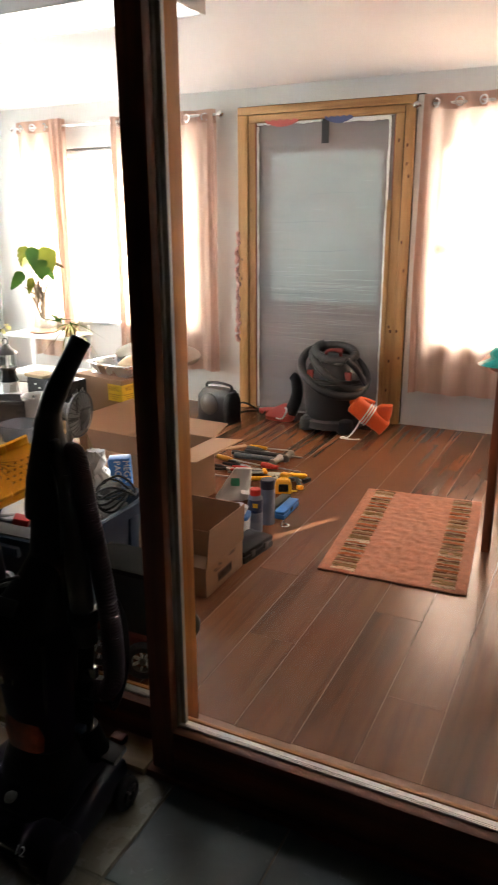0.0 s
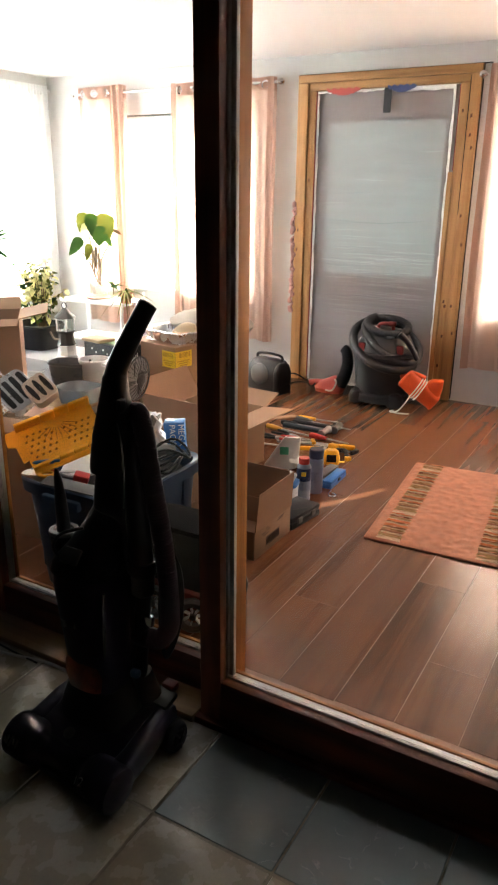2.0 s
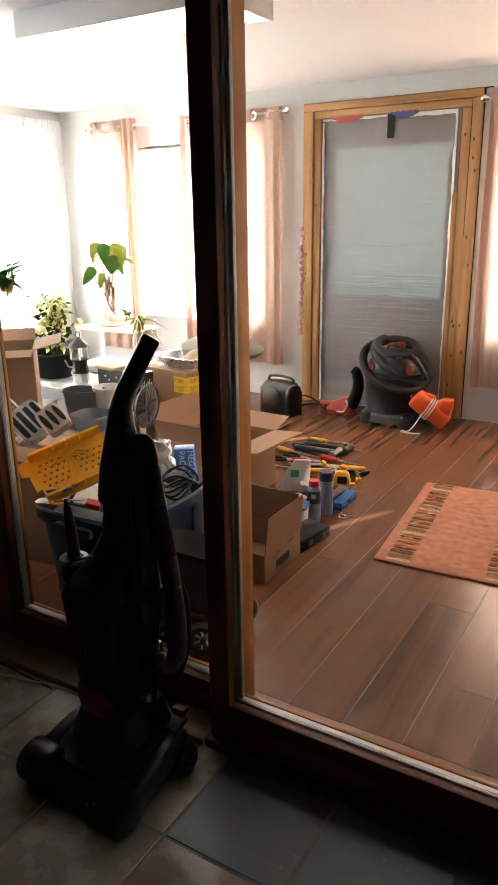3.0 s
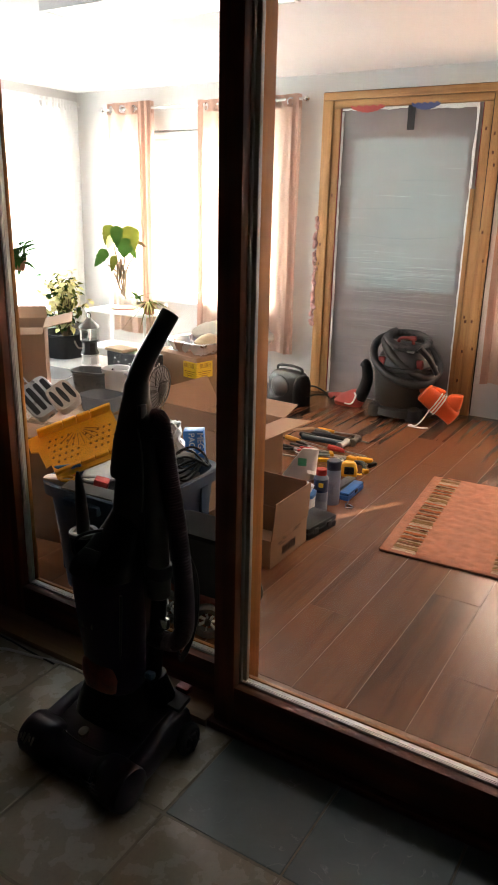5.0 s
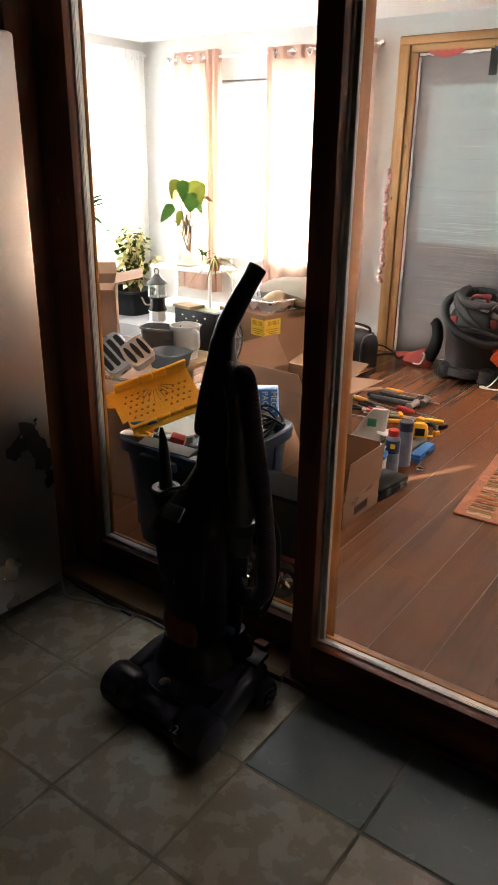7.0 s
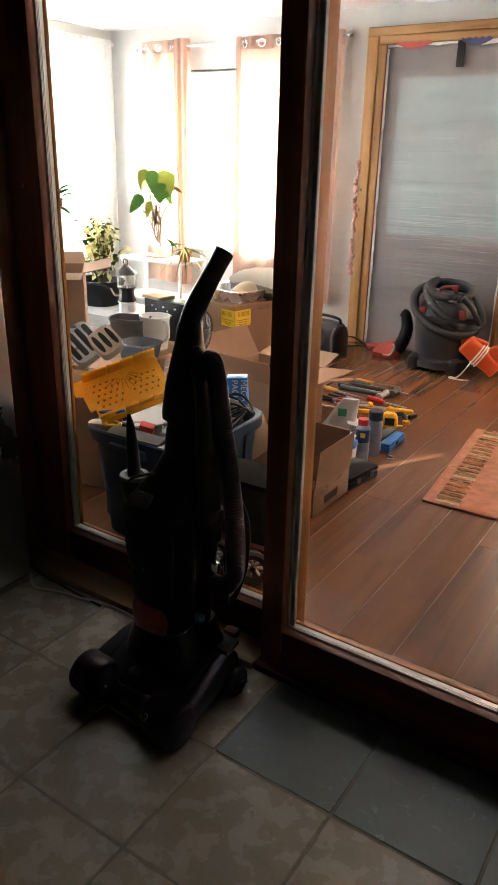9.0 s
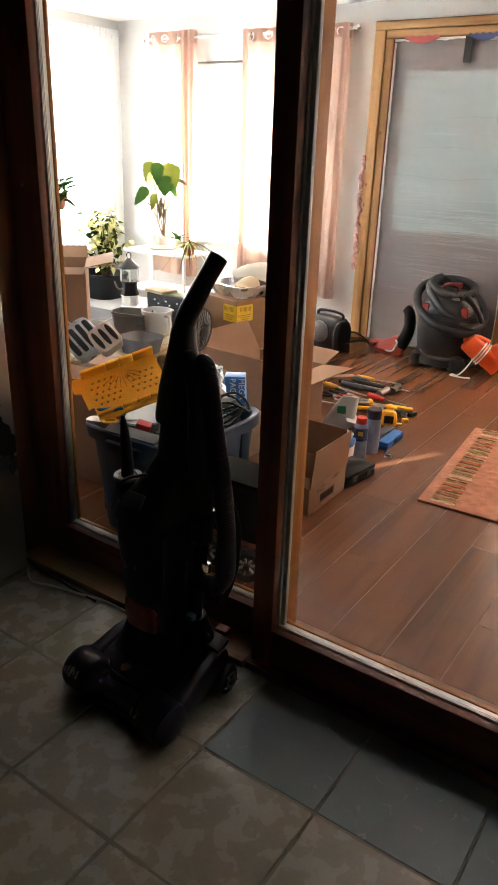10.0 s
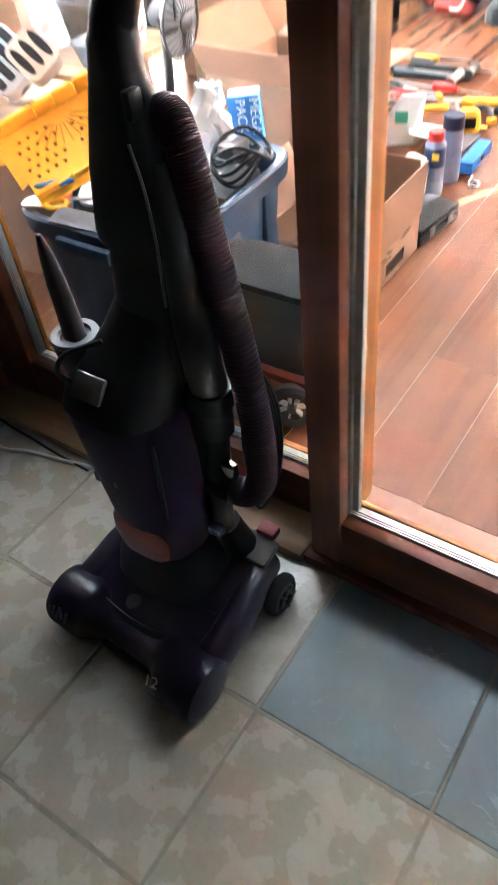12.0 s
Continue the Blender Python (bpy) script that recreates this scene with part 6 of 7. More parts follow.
part("wrapper", stack(((0, 0, 0, 0.10, 0.05), (0, 0, 0.05, 0.12, 0.06), (0, 0, 0.11, 0.10, 0.02), (0, 0, 0.12, 0.11, 0.008)), 14, 3), mat("magenta_film", (0.55, 0.05, 0.15), 0.35), mg)


# ---- rug ----
rug = thing("rug", "terracotta pile rug with striped side bands on the laminate", "rug")
c00, c01, c11, c10 = Vector((-0.575, 2.705, 0)), Vector((-0.656, 3.662, 0)), Vector((-0.100, 3.712, 0)), Vector((-0.002, 2.732, 0))


def on_rug(u, v, z):
    return (c00 * (1 - u) * (1 - v) + c10 * u * (1 - v) + c11 * u * v + c01 * (1 - u) * v) + Vector((0, 0, FLOOR_S + z))


def rug_patch(u0, u1, v0, v1, z, nu, nv, seed, ragged=0.0):
    """A piece of pile: a gently lumpy top with a skirt down to the floor."""
    bm = bmesh.new()
    g = []
    for i in range(nu + 1):
        row = []
        for j in range(nv + 1):
            u, v = u0 + (u1 - u0) * i / nu, v0 + (v1 - v0) * j / nv
            edge = i in (0, nu) or j in (0, nv)
            p = on_rug(u, v, 0)
            h = z + 0.0038 * noise.noise(Vector((p.x * 38, p.y * 38, seed))) + 0.0018 * noise.noise(Vector((p.x * 90, p.y * 90, seed)))
            if edge and ragged:
                p = p + Vector((ragged * noise.noise(Vector((p.x * 25, p.y * 25, 4))), ragged * noise.noise(Vector((p.x * 25, p.y * 25, 9))), 0))
            row.append(bm.verts.new((p.x, p.y, FLOOR_S + (h * 0.75 if edge else h))))
        g.append(row)
    for i in range(nu):
        for j in range(nv):
            bm.faces.new((g[i][j], g[i + 1][j], g[i + 1][j + 1], g[i][j + 1]))
    rim_v = [g[i][0] for i in range(nu + 1)] + [g[nu][j] for j in range(1, nv + 1)] + [g[i][nv] for i in range(nu - 1, -1, -1)] + [g[0][j] for j in range(nv - 1, 0, -1)]
    low = [bm.verts.new((v.co.x, v.co.y, FLOOR_S + 0.0006)) for v in rim_v]
    for i in range(len(low)):
        j = (i + 1) % len(low)
        bm.faces.new((rim_v[i], rim_v[j], low[j], low[i]))
    return bm


part("pile", rug_patch(0, 1, 0, 1, 0.011, 64, 96, 1, 0.006), M_RUG, rug)
rr = random.Random(9)
for u0, u1 in ((0.075, 0.25), (0.765, 0.93)):
    v = 0.012
    pal = [M_RUGCREAM, M_RUGOLIVE, M_RUGOLIVE, M_RUGDARK, M_RUGOLIVE, M_RUGDARK, M_RUGRUST, M_RUGDARK, M_RUGRUST, M_RUGOLIVE, M_RUGDARK, M_RUGRUST]
    k = 0
    while v < 0.975:
        d = rr.uniform(0.014, 0.027)
        part("stripe", rug_patch(u0, u1, v, v + d - 0.003, 0.0145, 14, 3, 3 + k, 0.003), pal[k % len(pal)], rug)
        v += d
        if k % 2 == 0:
            part("stripe", rug_patch(u0 + 0.004, u1 - 0.004, v, v + 0.007, 0.0150, 14, 2, 40 + k, 0.003), M_RUGCREAM, rug)
            v += 0.009
        k += 1
part("binding", tube(bmesh.new(), [on_rug(u, v, 0.005) for u, v in [(i / 30, 0.0) for i in range(31)] + [(1, i / 40) for i in range(1, 41)] + [(1 - i / 30, 1) for i in range(1, 31)] + [(0, 1 - i / 40) for i in range(1, 41)]], 0.0040, 6), M_RUG, rug, "rolled pile edge")

# ---- dark bar table ----
tb = thing("bar_table", "dark-stained tall table with a rounded top and square legs", "table", pose(0.62, 3.42, FLOOR_S))
bm = bmesh.new()
loft(bm, [oval((0, 0, 0.765), 1.42, 0.80, 48, 3.0), oval((0, 0, 0.770), 1.44, 0.82, 48, 3.0), oval((0, 0, 0.79), 1.44, 0.82, 48, 3.0), oval((0, 0, 0.795), 1.42, 0.80, 48, 3.0)])
part("tabletop", bm, M_DARKWOOD_X, tb)
for sx, sy in ((-0.618, -0.255), (-0.618, 0.255), (0.60, -0.255), (0.60, 0.255)):
    part("leg", block((sx, sy, 0.382), (0.036, 0.036, 0.764), 0.003), M_DARKWOOD, tb)
for sy in (-0.255, 0.255):
    part("apron", block((0, sy, 0.725), (1.18, 0.022, 0.075), 0.003), M_DARKWOOD_X, tb)
TT = FLOOR_S + 0.796
bm = bmesh.new()
loft(bm, [[p + Vector((0.012 * noise.noise(Vector((i * 0.7, j * 1.3, 2))), 0.012 * noise.noise(Vector((i * 0.7, j * 1.3, 6))), 0.006 * math.sin(i * 1.7))) if 0 < j else p for i, p in enumerate(oval((0.02 * math.sin(j), 0, 0.012 * j), 0.24 - 0.03 * j, 0.19 - 0.022 * j, 26, 2.4))] for j in range(6)])
single("teal_bag", bm, M_TEAL, "crumpled teal plastic bag on the dark table", "bag", pose(0.03, 3.14, TT + 0.006))
bp = thing("tissue_pack", "small blue and white packet on the dark table", "packet", pose(0.03, 3.36, TT, 0, 0, -18))
part("wrapper", block((0, 0, 0.022), (0.16, 0.09, 0.042), 0.012), M_WHITE, bp)
part("band", block((-0.03, 0, 0.022), (0.07, 0.0915, 0.0435), 0.012), M_BLUE, bp, "blue printed band")

# ---- shop vacuum ----
sv = thing("shop_vacuum", "black wet-dry shop vacuum with coiled hose and red fittings", "shop vacuum", pose(-1.235, 4.715, FLOOR_S, 0, 0, 0))
M_SV = mat("charcoal_plastic", (0.020, 0.019, 0.020), 0.5, vary=0.2, bump=0.2)
part("drum", turned([(0.165, 0.05), (0.178, 0.07), (0.192, 0.20), (0.203, 0.33), (0.212, 0.335), (0.212, 0.355), (0.195, 0.36)], 36), M_SV, sv)
part("caster_skirt", turned([(0.19, 0.025), (0.205, 0.03), (0.20, 0.075), (0.172, 0.095)], 32), M_SV, sv)
for k in range(4):
    a = radians(45 + 90 * k)
    cs = part("caster_foot", turned([(0.052, 0.0), (0.055, 0.04), (0.045, 0.075), (0.02, 0.09)], 16, pose(0.185 * math.cos(a), 0.185 * math.sin(a), 0.012)), M_SV, sv)
    part("caster", turned([(0.008, -0.012), (0.022, -0.012), (0.022, 0.012), (0.008, 0.012)], 14, pose(0.185 * math.cos(a), 0.185 * math.sin(a), 0.0225, 90, 0, 20 * k)), M_RUBBER, cs)
part("motor_head", turned([(0.19, 0.361), (0.18, 0.40), (0.15, 0.45), (0.11, 0.485), (0.04, 0.50), (0.004, 0.503)], 32), M_BLACK, sv)
part("top_handle", pipe([(-0.05, -0.03, 0.49), (-0.04, -0.04, 0.52), (0.0, -0.05, 0.535), (0.045, -0.04, 0.53), (0.055, -0.03, 0.49)], 0.011, 10), M_DULLRED, sv, "red carrying handle")
part("top_knob", block((0.05, -0.045, 0.535), (0.05, 0.022, 0.03), 0.006, pose(0, 0, 0)), M_DULLRED, sv)
part("switch", block((0.075, -0.14, 0.462), (0.05, 0.016, 0.014), 0.004), M_GREYPL, sv)
for a in (235, 318):
    part("latch", block((0.188 * math.cos(radians(a)), 0.188 * math.sin(radians(a)), 0.385), (0.045, 0.028, 0.06), 0.008), M_DULLRED, sv, "red clamp latch")
pts = []
for i in range(150):
    t = i / 149
    a = radians(-15) - t * 2 * math.pi * 2.55
    k = min(1.0, max(0.0, (t - 0.36) / 0.2))
    k = k * k * (3 - 2 * k)
    r = 0.218 * (1 - k) + (0.165 - 0.04 * t) * k
    z = (0.385 - 0.125 * math.cos(a + radians(48))) * (1 - k) + (0.47 + 0.05 * t - 0.035 * math.cos(a + radians(60))) * k
    pts.append((r * math.cos(a), r * math.sin(a) * 0.95, z))
part("hose", tube(bmesh.new(), smooth_path(pts, 3), lambda t: 0.0275 + 0.0016 * math.cos(t * 2 * math.pi * 190), 12), M_SV, sv, "coiled corrugated hose")
part("hose_nozzle", pipe([(0.13, -0.13, 0.49), (0.19, -0.11, 0.43), (0.245, -0.09, 0.33)], lambda t: 0.022 - 0.006 * t, 10), M_BLACKGLOSS, sv)
# red tool beside it
rt = thing("leaf_blower", "red and black blower with a pale stripe on the floor", "power tool", pose(-1.64, 4.745, FLOOR_S))
part("nozzle", pipe([(-0.15, -0.015, 0.05), (-0.10, -0.01, 0.055), (-0.04, 0, 0.05)], lambda t: 0.018 + 0.016 * t, 12), M_DUSTRED, rt)
part("housing", stack(((0, 0, 0.0, 0.20, 0.10), (0.005, 0, 0.03, 0.22, 0.13), (0.02, 0, 0.07, 0.19, 0.11), (0.045, 0, 0.10, 0.11, 0.07), (0.055, 0, 0.12, 0.05, 0.04)), 22, 2.5), M_DUSTRED, rt)
part("grip", pipe([(0.08, 0.0, 0.06), (0.115, 0.0, 0.14), (0.13, 0.0, 0.22), (0.115, 0.0, 0.30), (0.09, 0, 0.32)], lambda t: 0.048 - 0.016 * t, 12), M_BLACK, rt)
part("stripe", pipe([(0.0, -0.066, 0.025), (0.05, -0.064, 0.03), (0.075, -0.055, 0.085), (0.06, -0.045, 0.105)], 0.006, 6), M_WHITE, rt, "pale stripe")
# orange heat gun style work light
hg = thing("work_light", "orange plastic work light wound with white cord", "work light", pose(-0.955, 4.625, FLOOR_S, 0, 0, 14))
hm = pose(0.0, 0, 0.135, 0, 128, 0)
bm = bmesh.new()
loft(bm, [[hm @ p for p in oval((0, 0, z), w, d, 26, 3.2)] for z, w, d in ((-0.135, 0.10, 0.10), (-0.125, 0.125, 0.12), (-0.02, 0.13, 0.125), (0.03, 0.115, 0.11), (0.10, 0.105, 0.10), (0.125, 0.11, 0.105), (0.13, 0.09, 0.09))])
part("housing", bm, M_ORANGEPL, hg)
part("outlet_grille", turned([(0.004, 0.131), (0.040, 0.131), (0.042, 0.128)], 20, hm), M_BLACK, hg)
bm = bmesh.new()
loft(bm, [oval((0.075 + 0.01 * k, 0.01, z), w, d, 24, 3.5) for k, (z, w, d) in enumerate(((0.09, 0.09, 0.085), (0.14, 0.11, 0.10), (0.19, 0.10, 0.095), (0.205, 0.08, 0.075)))])
part("air_intake", bm, M_ORANGEPL, hg)
part("grip", pipe([(-0.10, 0, 0.19), (-0.115, 0, 0.225), (-0.05, 0, 0.24), (0.03, 0, 0.215)], 0.016, 10), M_ORANGEPL, hg)
for k in range(3):
    part("cord_turn", pipe([hm @ Vector((x, y, -0.03 + 0.017 * k + 0.10 * x)) for x, y in [(0.074 * math.cos(a), 0.071 * math.sin(a)) for a in [2 * math.pi * i / 12 for i in range(13)]]], 0.0045, 7, 2), M_WHITE, hg, "white cord wound round it")
part("cord_tail", pipe([(-0.05, -0.075, 0.12), (-0.09, -0.09, 0.05), (-0.13, -0.10, 0.008), (-0.16, -0.08, 0.006), (-0.17, -0.11, 0.006), (-0.10, -0.13, 0.006), (-0.05, -0.12, 0.006)], 0.0045, 7), M_WHITE, hg)
# black radio
rd = thing("radio", "black portable radio with a silver speaker dome", "radio", pose(-2.03, 4.565, FLOOR_S, 0, 0, -10))
part("case", stack(((0, 0, 0.0, 0.30, 0.14), (0, 0, 0.02, 0.31, 0.16), (0, 0.0, 0.17, 0.30, 0.15), (0, 0.01, 0.215, 0.25, 0.11), (0, 0.01, 0.225, 0.2, 0.08)), 28, 4), M_BLACKGLOSS, rd)
part("speaker_dome", turned([(0.075, 0), (0.075, 0.012), (0.06, 0.028), (0.03, 0.038), (0.004, 0.04)], 24, pose(-0.02, -0.072, 0.125, 90, 0, 0)), M_GREYPL, rd, "silver dome")
part("carry_handle", pipe([(-0.11, 0.01, 0.215), (-0.10, 0.01, 0.25), (0.0, 0.01, 0.262), (0.10, 0.01, 0.25), (0.11, 0.01, 0.215)], 0.010, 8), M_BLACK, rd)
part("end_cap", stack(((0.135, -0.02, 0.0, 0.06, 0.17), (0.135, -0.02, 0.15, 0.06, 0.17), (0.135, -0.02, 0.20, 0.05, 0.12), (0.135, -0.02, 0.215, 0.03, 0.06)), 20, 3), M_BLACK, rd)
single("black_cable", pipe([(-1.90, 4.52, 0.20), (-1.86, 4.60, 0.22), (-1.80, 4.66, 0.18), (-1.76, 4.70, 0.12), (-1.73, 4.71, 0.145)], 0.006, 7), M_BLACK, "black cable running from the radio", "cable")
single("black_cable", pipe([(-1.89, 4.50, 0.15), (-1.84, 4.62, 0.155), (-1.80, 4.70, 0.145), (-1.78, 4.73, 0.145)], 0.007, 7), M_BLACK, "thick black lead beside the radio", "cable")


# ---- tools on the floor ----
def spray_can(at, r, h, body, cap, label, band=None):
    c = thing("spray_can", label, "spray can", at, group="spray cans")
    part("body", turned([(r * 0.94, 0), (r, 0.004), (r, h * 0.78), (r * 0.96, h * 0.80), (r * 0.72, h * 0.86)], 28), body, c)
    part("cap", turned([(r * 0.74, h * 0.861), (r * 0.74, h * 0.99), (r * 0.66, h), (r * 0.2, h)] if cap is M_REDPL else [(r * 0.99, h * 0.80), (r * 0.99, h * 0.985), (r * 0.9, h), (r * 0.2, h)], 24), cap, c)
    if band:
        for z0, z1, mt in band:
            part("label_band", turned([(r * 1.004, h * z0), (r * 1.004, h * z1)], 28, cap=False), mt, c)
    part("badge", block((0.01, -r - 0.0005, h * 0.66), (0.022, 0.002, 0.02), 0.0, pose(0, 0, 0, 0, 0, 8)), M_YLABEL, c) if band else None
    return c


M_CANBLUE = mat("can_blue", (0.03, 0.05, 0.13), 0.3, coat=0.3)
M_CANPALE = mat("can_pale", (0.24, 0.28, 0.38), 0.3, coat=0.3)
spray_can(pose(-0.965, 2.935, FLOOR_S), 0.033, 0.205, M_CANPALE, M_REDPL, "blue and silver spray can with a red cap", ((0.48, 0.77, M_CANBLUE), (0.06, 0.26, mat("can_grey", (0.30, 0.34, 0.42), 0.3))))
spray_can(pose(-0.955, 3.045, FLOOR_S), 0.034, 0.215, M_CANPALE, mat("navy_cap", (0.03, 0.035, 0.07), 0.4), "pale spray can with a dark navy cap")
wt = thing("wipes_tub", "white plastic tub with a blue lid", "tub", pose(-1.00, 2.84, FLOOR_S, 0, 0, 10))
part("tub_body", stack(((0, 0, 0, 0.085, 0.085), (0, 0, 0.10, 0.095, 0.095)), 24, 4), M_WHITE, wt)
part("lid", stack(((0, 0, 0.1005, 0.10, 0.10), (0, 0, 0.115, 0.10, 0.10), (0, 0, 0.118, 0.09, 0.09)), 24, 4), M_BLUE, wt, "bright blue lid")
part("film_wrap", stack(((0, 0, 0.118, 0.06, 0.06), (0.01, 0, 0.15, 0.07, 0.05), (0, 0, 0.165, 0.03, 0.02)), 14, 2), M_WHITE, wt)
bc = thing("tool_case", "small black plastic tool case with rounded edges", "case", pose(-0.905, 2.725, FLOOR_S, 0, 0, -8))
part("base", block((0, 0, 0.014), (0.125, 0.215, 0.028), 0.006), M_BLACK, bc)
part("lid", block((0, 0, 0.043), (0.127, 0.217, 0.026), 0.009), M_BLACK, bc)
for y in (-0.05, 0.05):
    part("latch", block((0.0645, y, 0.03), (0.006, 0.03, 0.026), 0.002), M_GREYPL, bc)
for x, y, rz, mt, lab in ((-0.985, 3.235, 88, M_GREYPL, "slim grey tool pouch lying on the laminate"), (-0.925, 3.20, 92, M_BLUE, "slim bright blue tool case lying on the laminate")):
    b = thing("slim_case", lab, "case", pose(x, y, FLOOR_S, 0, 0, rz))
    part("base", block((0, 0, 0.012), (0.20, 0.052, 0.024), 0.006), mt, b)
    part("lid", block((0, 0, 0.032), (0.195, 0.05, 0.016), 0.006), mt, b)
    part("clasp", block((0, -0.0265, 0.022), (0.03, 0.004, 0.014), 0.001), M_BLACK, b)
tm = thing("tape_measure", "yellow and black tape measure on the floor", "tape measure", pose(-1.045, 3.435, FLOOR_S, 0, 0, 25))
part("case", stack(((0, 0, 0, 0.085, 0.055), (0, 0, 0.03, 0.09, 0.06), (0, 0, 0.065, 0.075, 0.055), (0, 0, 0.075, 0.05, 0.04)), 22, 3), M_YELLOW, tm)
part("rim_band", block((0, -0.029, 0.035), (0.05, 0.004, 0.04), 0.003), M_BLACK, tm)
part("blade_tip", block((0.055, 0, 0.008), (0.03, 0.022, 0.002), 0.0), M_YLABEL, tm)
kn = thing("utility_saw", "yellow-handled saw lying on the floor", "saw", pose(-1.13, 3.66, FLOOR_S, 0, 0, 12))
part("grip", block((0.07, 0, 0.013), (0.10, 0.035, 0.024), 0.010), M_YELLOW, kn)
part("blade", block((-0.12, 0.012, 0.008), (0.20, 0.05, 0.002)), M_TOOLSTEEL, kn)
cl = thing("spring_clamp", "black and yellow clamp on the floor", "clamp", pose(-1.03, 3.56, FLOOR_S, 0, 0, -35))
part("jaw", pipe([(-0.06, 0, 0.015), (0.0, 0.01, 0.03), (0.06, -0.01, 0.012)], 0.013, 8), M_BLACK, cl)
part("pad", block((0.065, -0.012, 0.012), (0.03, 0.03, 0.022), 0.005), M_YELLOW, cl)


def screwdriver(x, y, rz, ln, grip, label, thick=0.016):
    s = thing("screwdriver", label, "screwdriver", pose(x, y, FLOOR_S + thick, 0, 90, rz), group="hand tools")
    part("grip", turned([(thick * 0.5, -0.055), (thick * 0.95, -0.05), (thick, -0.02), (thick * 0.8, 0.03), (thick * 0.6, 0.045), (thick * 0.65, 0.055)], 10), grip, s)
    part("shaft", turned([(0.0038, 0.055), (0.0038, 0.055 + ln * 0.93), (0.0025, 0.055 + ln)], 8), M_TOOLSTEEL, s)


def hammer(x, y, rz, label, grip):
    s = thing("hammer", label, "hammer", pose(x, y, FLOOR_S, 0, 0, rz), group="hand tools")
    part("shaft", pipe([(-0.26, 0, 0.020), (-0.12, 0, 0.022), (0.0, 0, 0.024)], lambda t: 0.018 - 0.006 * t, 10), grip, s)
    part("head", turned([(0.022, -0.055), (0.024, -0.045), (0.017, -0.03), (0.017, 0.03), (0.024, 0.045), (0.022, 0.055)], 16, pose(0.012, 0, 0.0242, 90, 0, 0)), M_TOOLSTEEL if grip is not M_RUBBER else M_GREYPL, s)


screwdriver(-1.47, 4.035, 8, 0.15, M_YELLOW, "screwdriver with a yellow and black grip")
hammer(-1.24, 3.93, 4, "rubber mallet with a grey grip on the floor", M_RUBBER)
hammer(-1.27, 3.83, -2, "claw hammer with a blue-grey grip on the floor", mat("blue_grey_grip", (0.06, 0.085, 0.10), 0.6))
screwdriver(-1.46, 3.97, -4, 0.26, M_GREYPL, "long grey-handled screwdriver lying on the laminate", 0.022)
screwdriver(-1.52, 3.89, 3, 0.20, M_BLACK, "black-handled screwdriver lying on the laminate")
screwdriver(-1.56, 3.77, -8, 0.22, mat("amber_grip", (0.62, 0.30, 0.02), 0.35), "screwdriver with an amber grip")
screwdriver(-1.26, 3.74, -6, 0.14, M_REDPL, "screwdriver with a red grip", 0.018)
for k, (x, y, rz) in enumerate(((-1.42, 3.70, -12), (-1.34, 3.66, 14), (-1.47, 3.62, 4))):
    p = thing("pliers", "worn steel pliers with dark grips on the floor", "pliers", pose(x, y, FLOOR_S, 0, 0, rz), group="hand tools")
    for s in (-1, 1):
        part("grip", pipe([(-0.11, s * 0.028, 0.012), (-0.05, s * 0.024, 0.013), (0.0, s * 0.006, 0.013)], 0.0085, 8), M_BLACK if k != 1 else M_REDPL, p)
        part("jaw", pipe([(0.0, -s * 0.004, 0.012), (0.03, -s * 0.010, 0.012), (0.065, -s * 0.003, 0.012)], lambda t: 0.009 - 0.004 * t, 8), M_TOOLSTEEL, p)
lv = thing("utility_knife", "yellow utility knife lying on the floor", "knife", pose(-1.24, 3.55, FLOOR_S, 0, 0, 28))
part("grip", block((0, 0, 0.011), (0.14, 0.026, 0.021), 0.008), M_YELLOW, lv)
part("blade", block((0.085, 0, 0.010), (0.03, 0.018, 0.002)), M_TOOLSTEEL, lv)
wbag = thing("white_bag", "crumpled white paper bag with a green mark", "bag", pose(-1.255, 3.275, FLOOR_S, 0, 0, 20))
bm = bmesh.new()
loft(bm, [[p + Vector((0.012 * noise.noise(Vector((i * 0.9, j, 1))), 0.012 * noise.noise(Vector((i * 0.8, j, 5))), 0)) for i, p in enumerate(oval((0.008 * j, 0, 0.022 * j), 0.17 - 0.012 * j, 0.12 - 0.014 * j, 22, 3))] for j in range(8)])
part("paper", bm, M_WHITEPAPER, wbag)
part("green_mark", block((0.02, -0.064, 0.085), (0.045, 0.003, 0.04), 0.001, pose(0, 0, 0, -10, 0, 0)), mat("green_mark", (0.08, 0.42, 0.24), 0.6), wbag)
single("paper_sheet", block((0, 0, 0.004), (0.17, 0.12, 0.003), 0.001), M_WHITEPAPER, "loose pale sheet beside the bag", "paper", pose(-1.13, 3.30, FLOOR_S + 0.03, 0, 12, 30))
eh = thing("eye_hook", "small bright steel hook on the laminate", "hook", pose(-0.865, 3.04, FLOOR_S, 0, 0, 0))
part("ring", pipe([(0.018 * math.cos(a), 0.018 * math.sin(a), 0.004) for a in [radians(d) for d in range(-120, 160, 35)]], 0.0038, 8, 4), M_CHROME, eh)
part("shank", pipe([(-0.009, -0.0156, 0.004), (-0.02, 0.01, 0.004), (-0.024, 0.045, 0.004)], 0.0036, 8), M_CHROME, eh)
single("cardboard_scrap", block((0, 0, 0.003), (0.16, 0.05, 0.005), 0.001), M_CARD, "torn cardboard strip on the floor", "scrap", pose(-1.62, 4.02, FLOOR_S, 0, 0, 50))

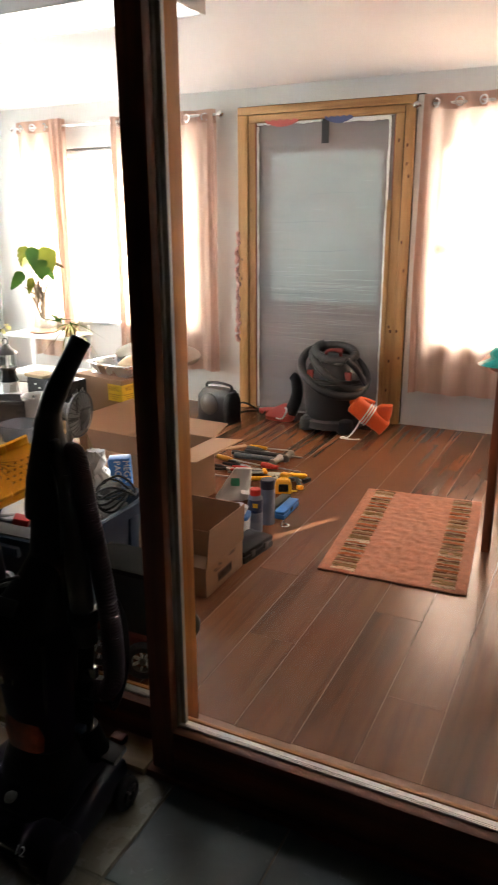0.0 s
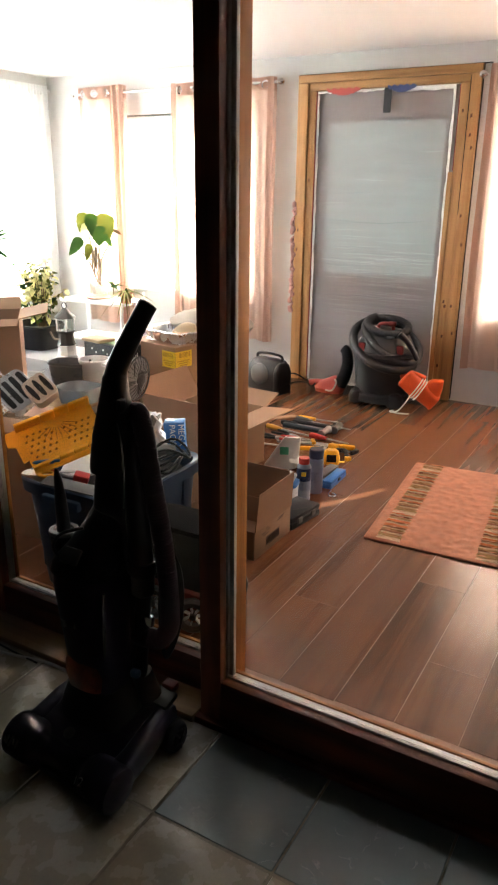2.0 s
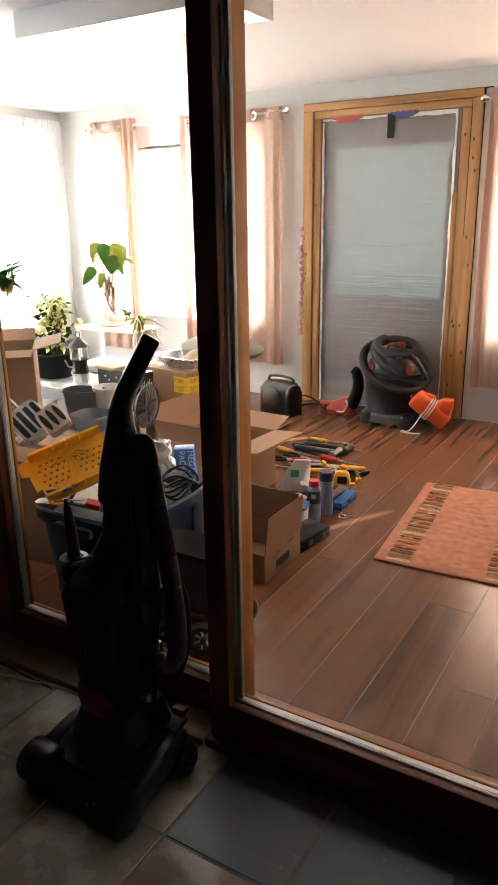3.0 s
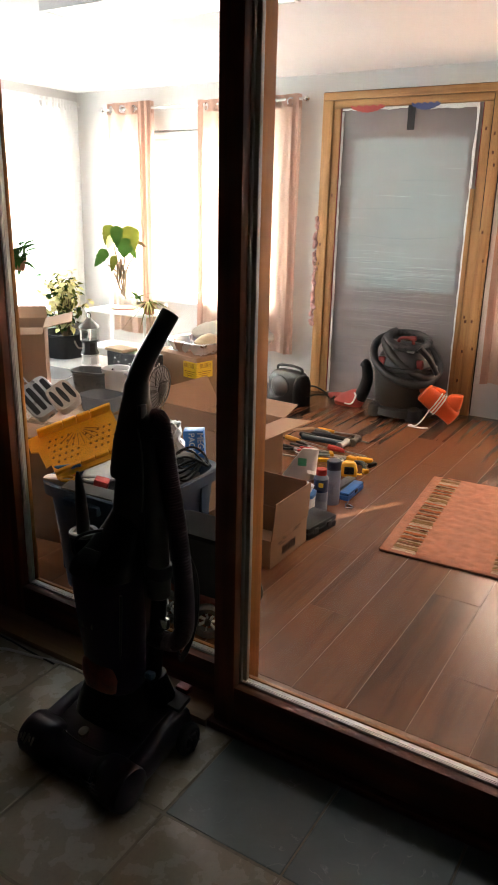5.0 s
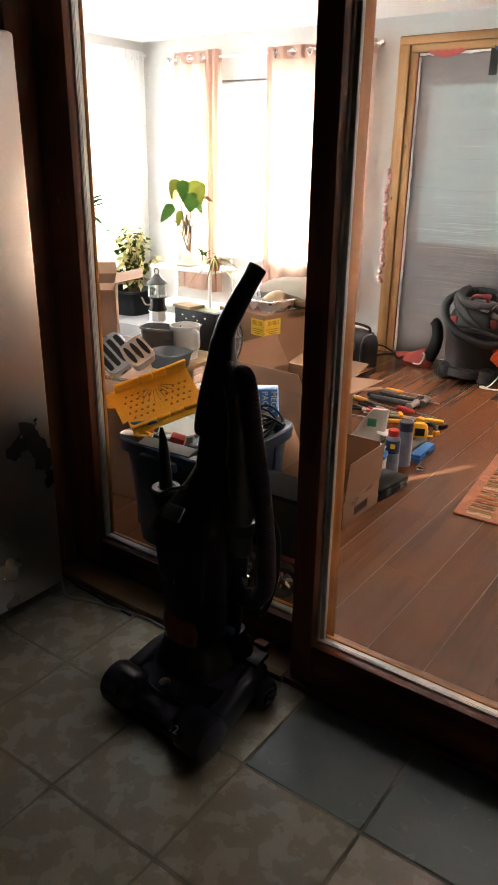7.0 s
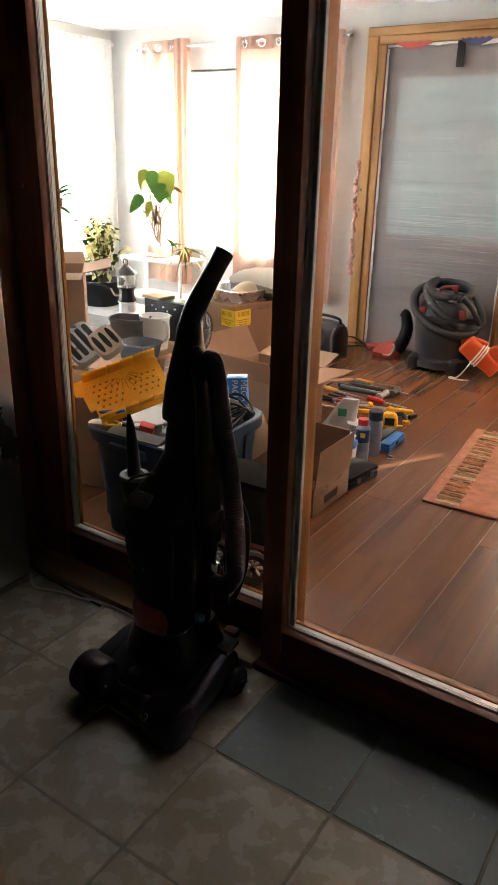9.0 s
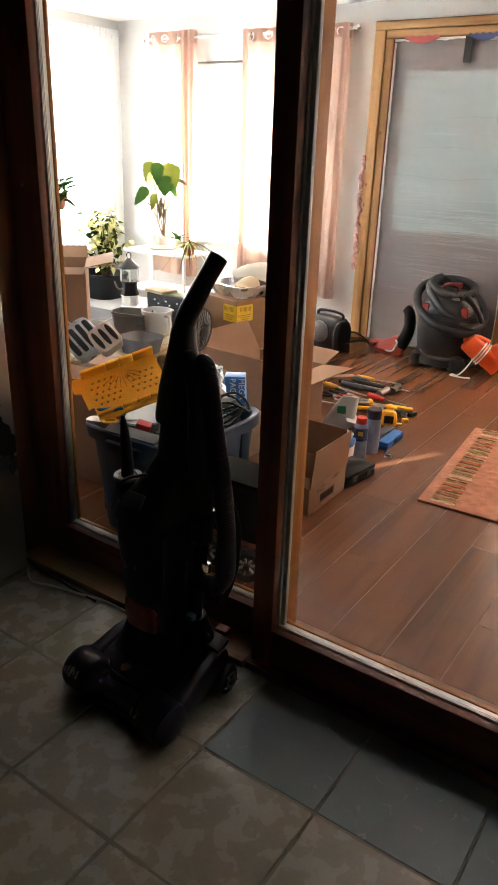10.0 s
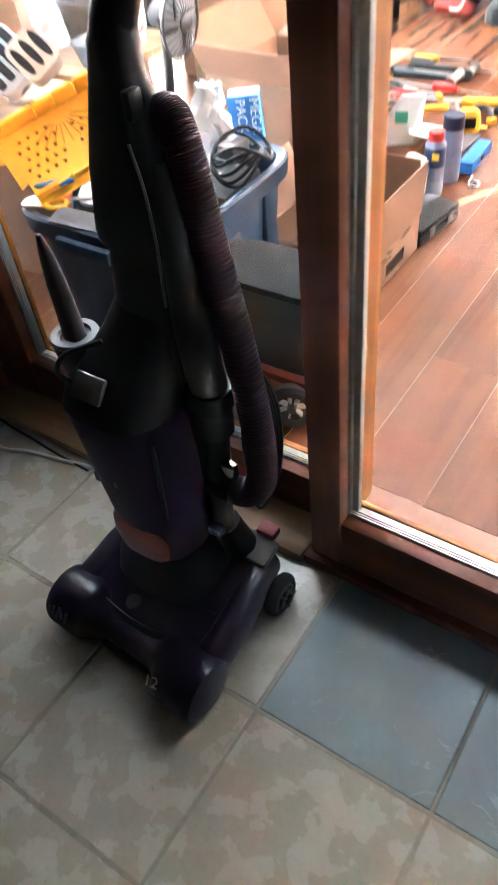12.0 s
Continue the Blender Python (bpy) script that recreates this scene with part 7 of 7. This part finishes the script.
# more loose tools strewn in the same heap
for k, (x, y, rz, ln) in enumerate(((-1.06, 3.62, -15, 0.15), (-1.30, 3.60, 35, 0.16))):
    q = thing("quick_clamp", "yellow and black bar clamp lying on the floor", "clamp", pose(x, y, FLOOR_S, 0, 0, rz), group="hand tools")
    part("bar", block((0, 0, 0.014), (ln, 0.012, 0.006), 0.001), M_TOOLSTEEL, q)
    part("trigger", block((-ln * 0.4, 0.0, 0.018), (0.055, 0.040, 0.030), 0.010), M_YELLOW if k == 0 else M_BLACK, q)
    part("fixed_jaw", block((ln * 0.45, 0.018, 0.014), (0.022, 0.060, 0.024), 0.006), M_YELLOW if k % 2 else M_BLACK, q)
for k, (x, y, rz) in enumerate(((-1.36, 3.56, -25), (-1.20, 3.62, 50), (-1.42, 3.52, 12), (-1.14, 3.58, -60))):
    q = thing("wrench", "worn steel open-ended wrench on the floor", "wrench", pose(x, y, FLOOR_S, 0, 0, rz), group="hand tools")
    part("shaft", block((0, 0, 0.006), (0.13, 0.014, 0.006), 0.002), M_TOOLSTEEL, q)
    for e in (-1, 1):
        part("jaw", turned([(0.009, -0.004), (0.018, -0.004), (0.018, 0.004), (0.009, 0.004), (0.009, -0.004)], 12, pose(e * 0.075, 0, 0.0062), cap=False), M_TOOLSTEEL, q)


# ---- floor pieces ----
def tile_mesh(name, w, d, h, material, bevel=0.0032):
    return tidy(block((0, 0, -h / 2), (w, d, h), bevel, seg=1), name, material)


P = 0.3285
TX, TY = -0.533, 1.220
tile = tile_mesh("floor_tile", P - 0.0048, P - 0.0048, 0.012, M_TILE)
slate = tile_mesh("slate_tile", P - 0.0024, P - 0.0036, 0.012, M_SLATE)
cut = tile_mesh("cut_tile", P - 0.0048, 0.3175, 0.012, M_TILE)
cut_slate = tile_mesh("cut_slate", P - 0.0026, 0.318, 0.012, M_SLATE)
rng = random.Random(7)
for i in range(-5, 8):
    for j in range(-10, 1):
        x, y = TX + (i + 0.5) * P, TY + (j - 0.5) * P
        if x < KL + 0.1 or x > KR - 0.1 or y < KB + 0.1:
            continue
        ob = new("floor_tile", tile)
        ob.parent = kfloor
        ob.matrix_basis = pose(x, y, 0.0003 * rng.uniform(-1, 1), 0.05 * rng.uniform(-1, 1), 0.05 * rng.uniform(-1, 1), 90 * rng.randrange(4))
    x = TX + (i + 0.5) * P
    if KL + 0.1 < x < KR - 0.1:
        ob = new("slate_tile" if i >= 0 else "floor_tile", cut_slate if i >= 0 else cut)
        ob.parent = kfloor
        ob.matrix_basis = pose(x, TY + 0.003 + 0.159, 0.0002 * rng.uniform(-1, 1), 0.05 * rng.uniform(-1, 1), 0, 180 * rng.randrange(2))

# laminate planks run away from the sliding door
PW, PL = 0.173, 1.22
plank = tidy(block((0, 0, -0.0009), (PW - 0.0024, PL - 0.0012, 0.0018), 0.0005, seg=1), "plank", M_PLANK)
k = 0
rows = 35
for r in range(rows + 1):
    xc = -0.624 + PW / 2 + (r - 21) * PW
    if xc - PW / 2 < LEFT or xc + PW / 2 > RIGHT:
        continue
    off = (0.37 * r + 0.865) % 1.0 * PL
    y = DOOR + 0.12 - off
    while y < FAR:
        y0, y1 = max(y, DOOR + 0.12), min(y + PL, FAR - 0.004)
        if y1 - y0 > 0.03:
            if y1 - y0 > PL - 0.01:
                me = plank
            else:
                me = tidy(block((0, 0, -0.0009), (PW - 0.0024, y1 - y0 - 0.0012, 0.0018), 0.0005, seg=1), "plank_end", M_PLANK)
            ob = new("plank", me)
            ob.parent = sub
            ob.matrix_basis = pose(xc, (y0 + y1) / 2, FLOOR_S)
        y += PL
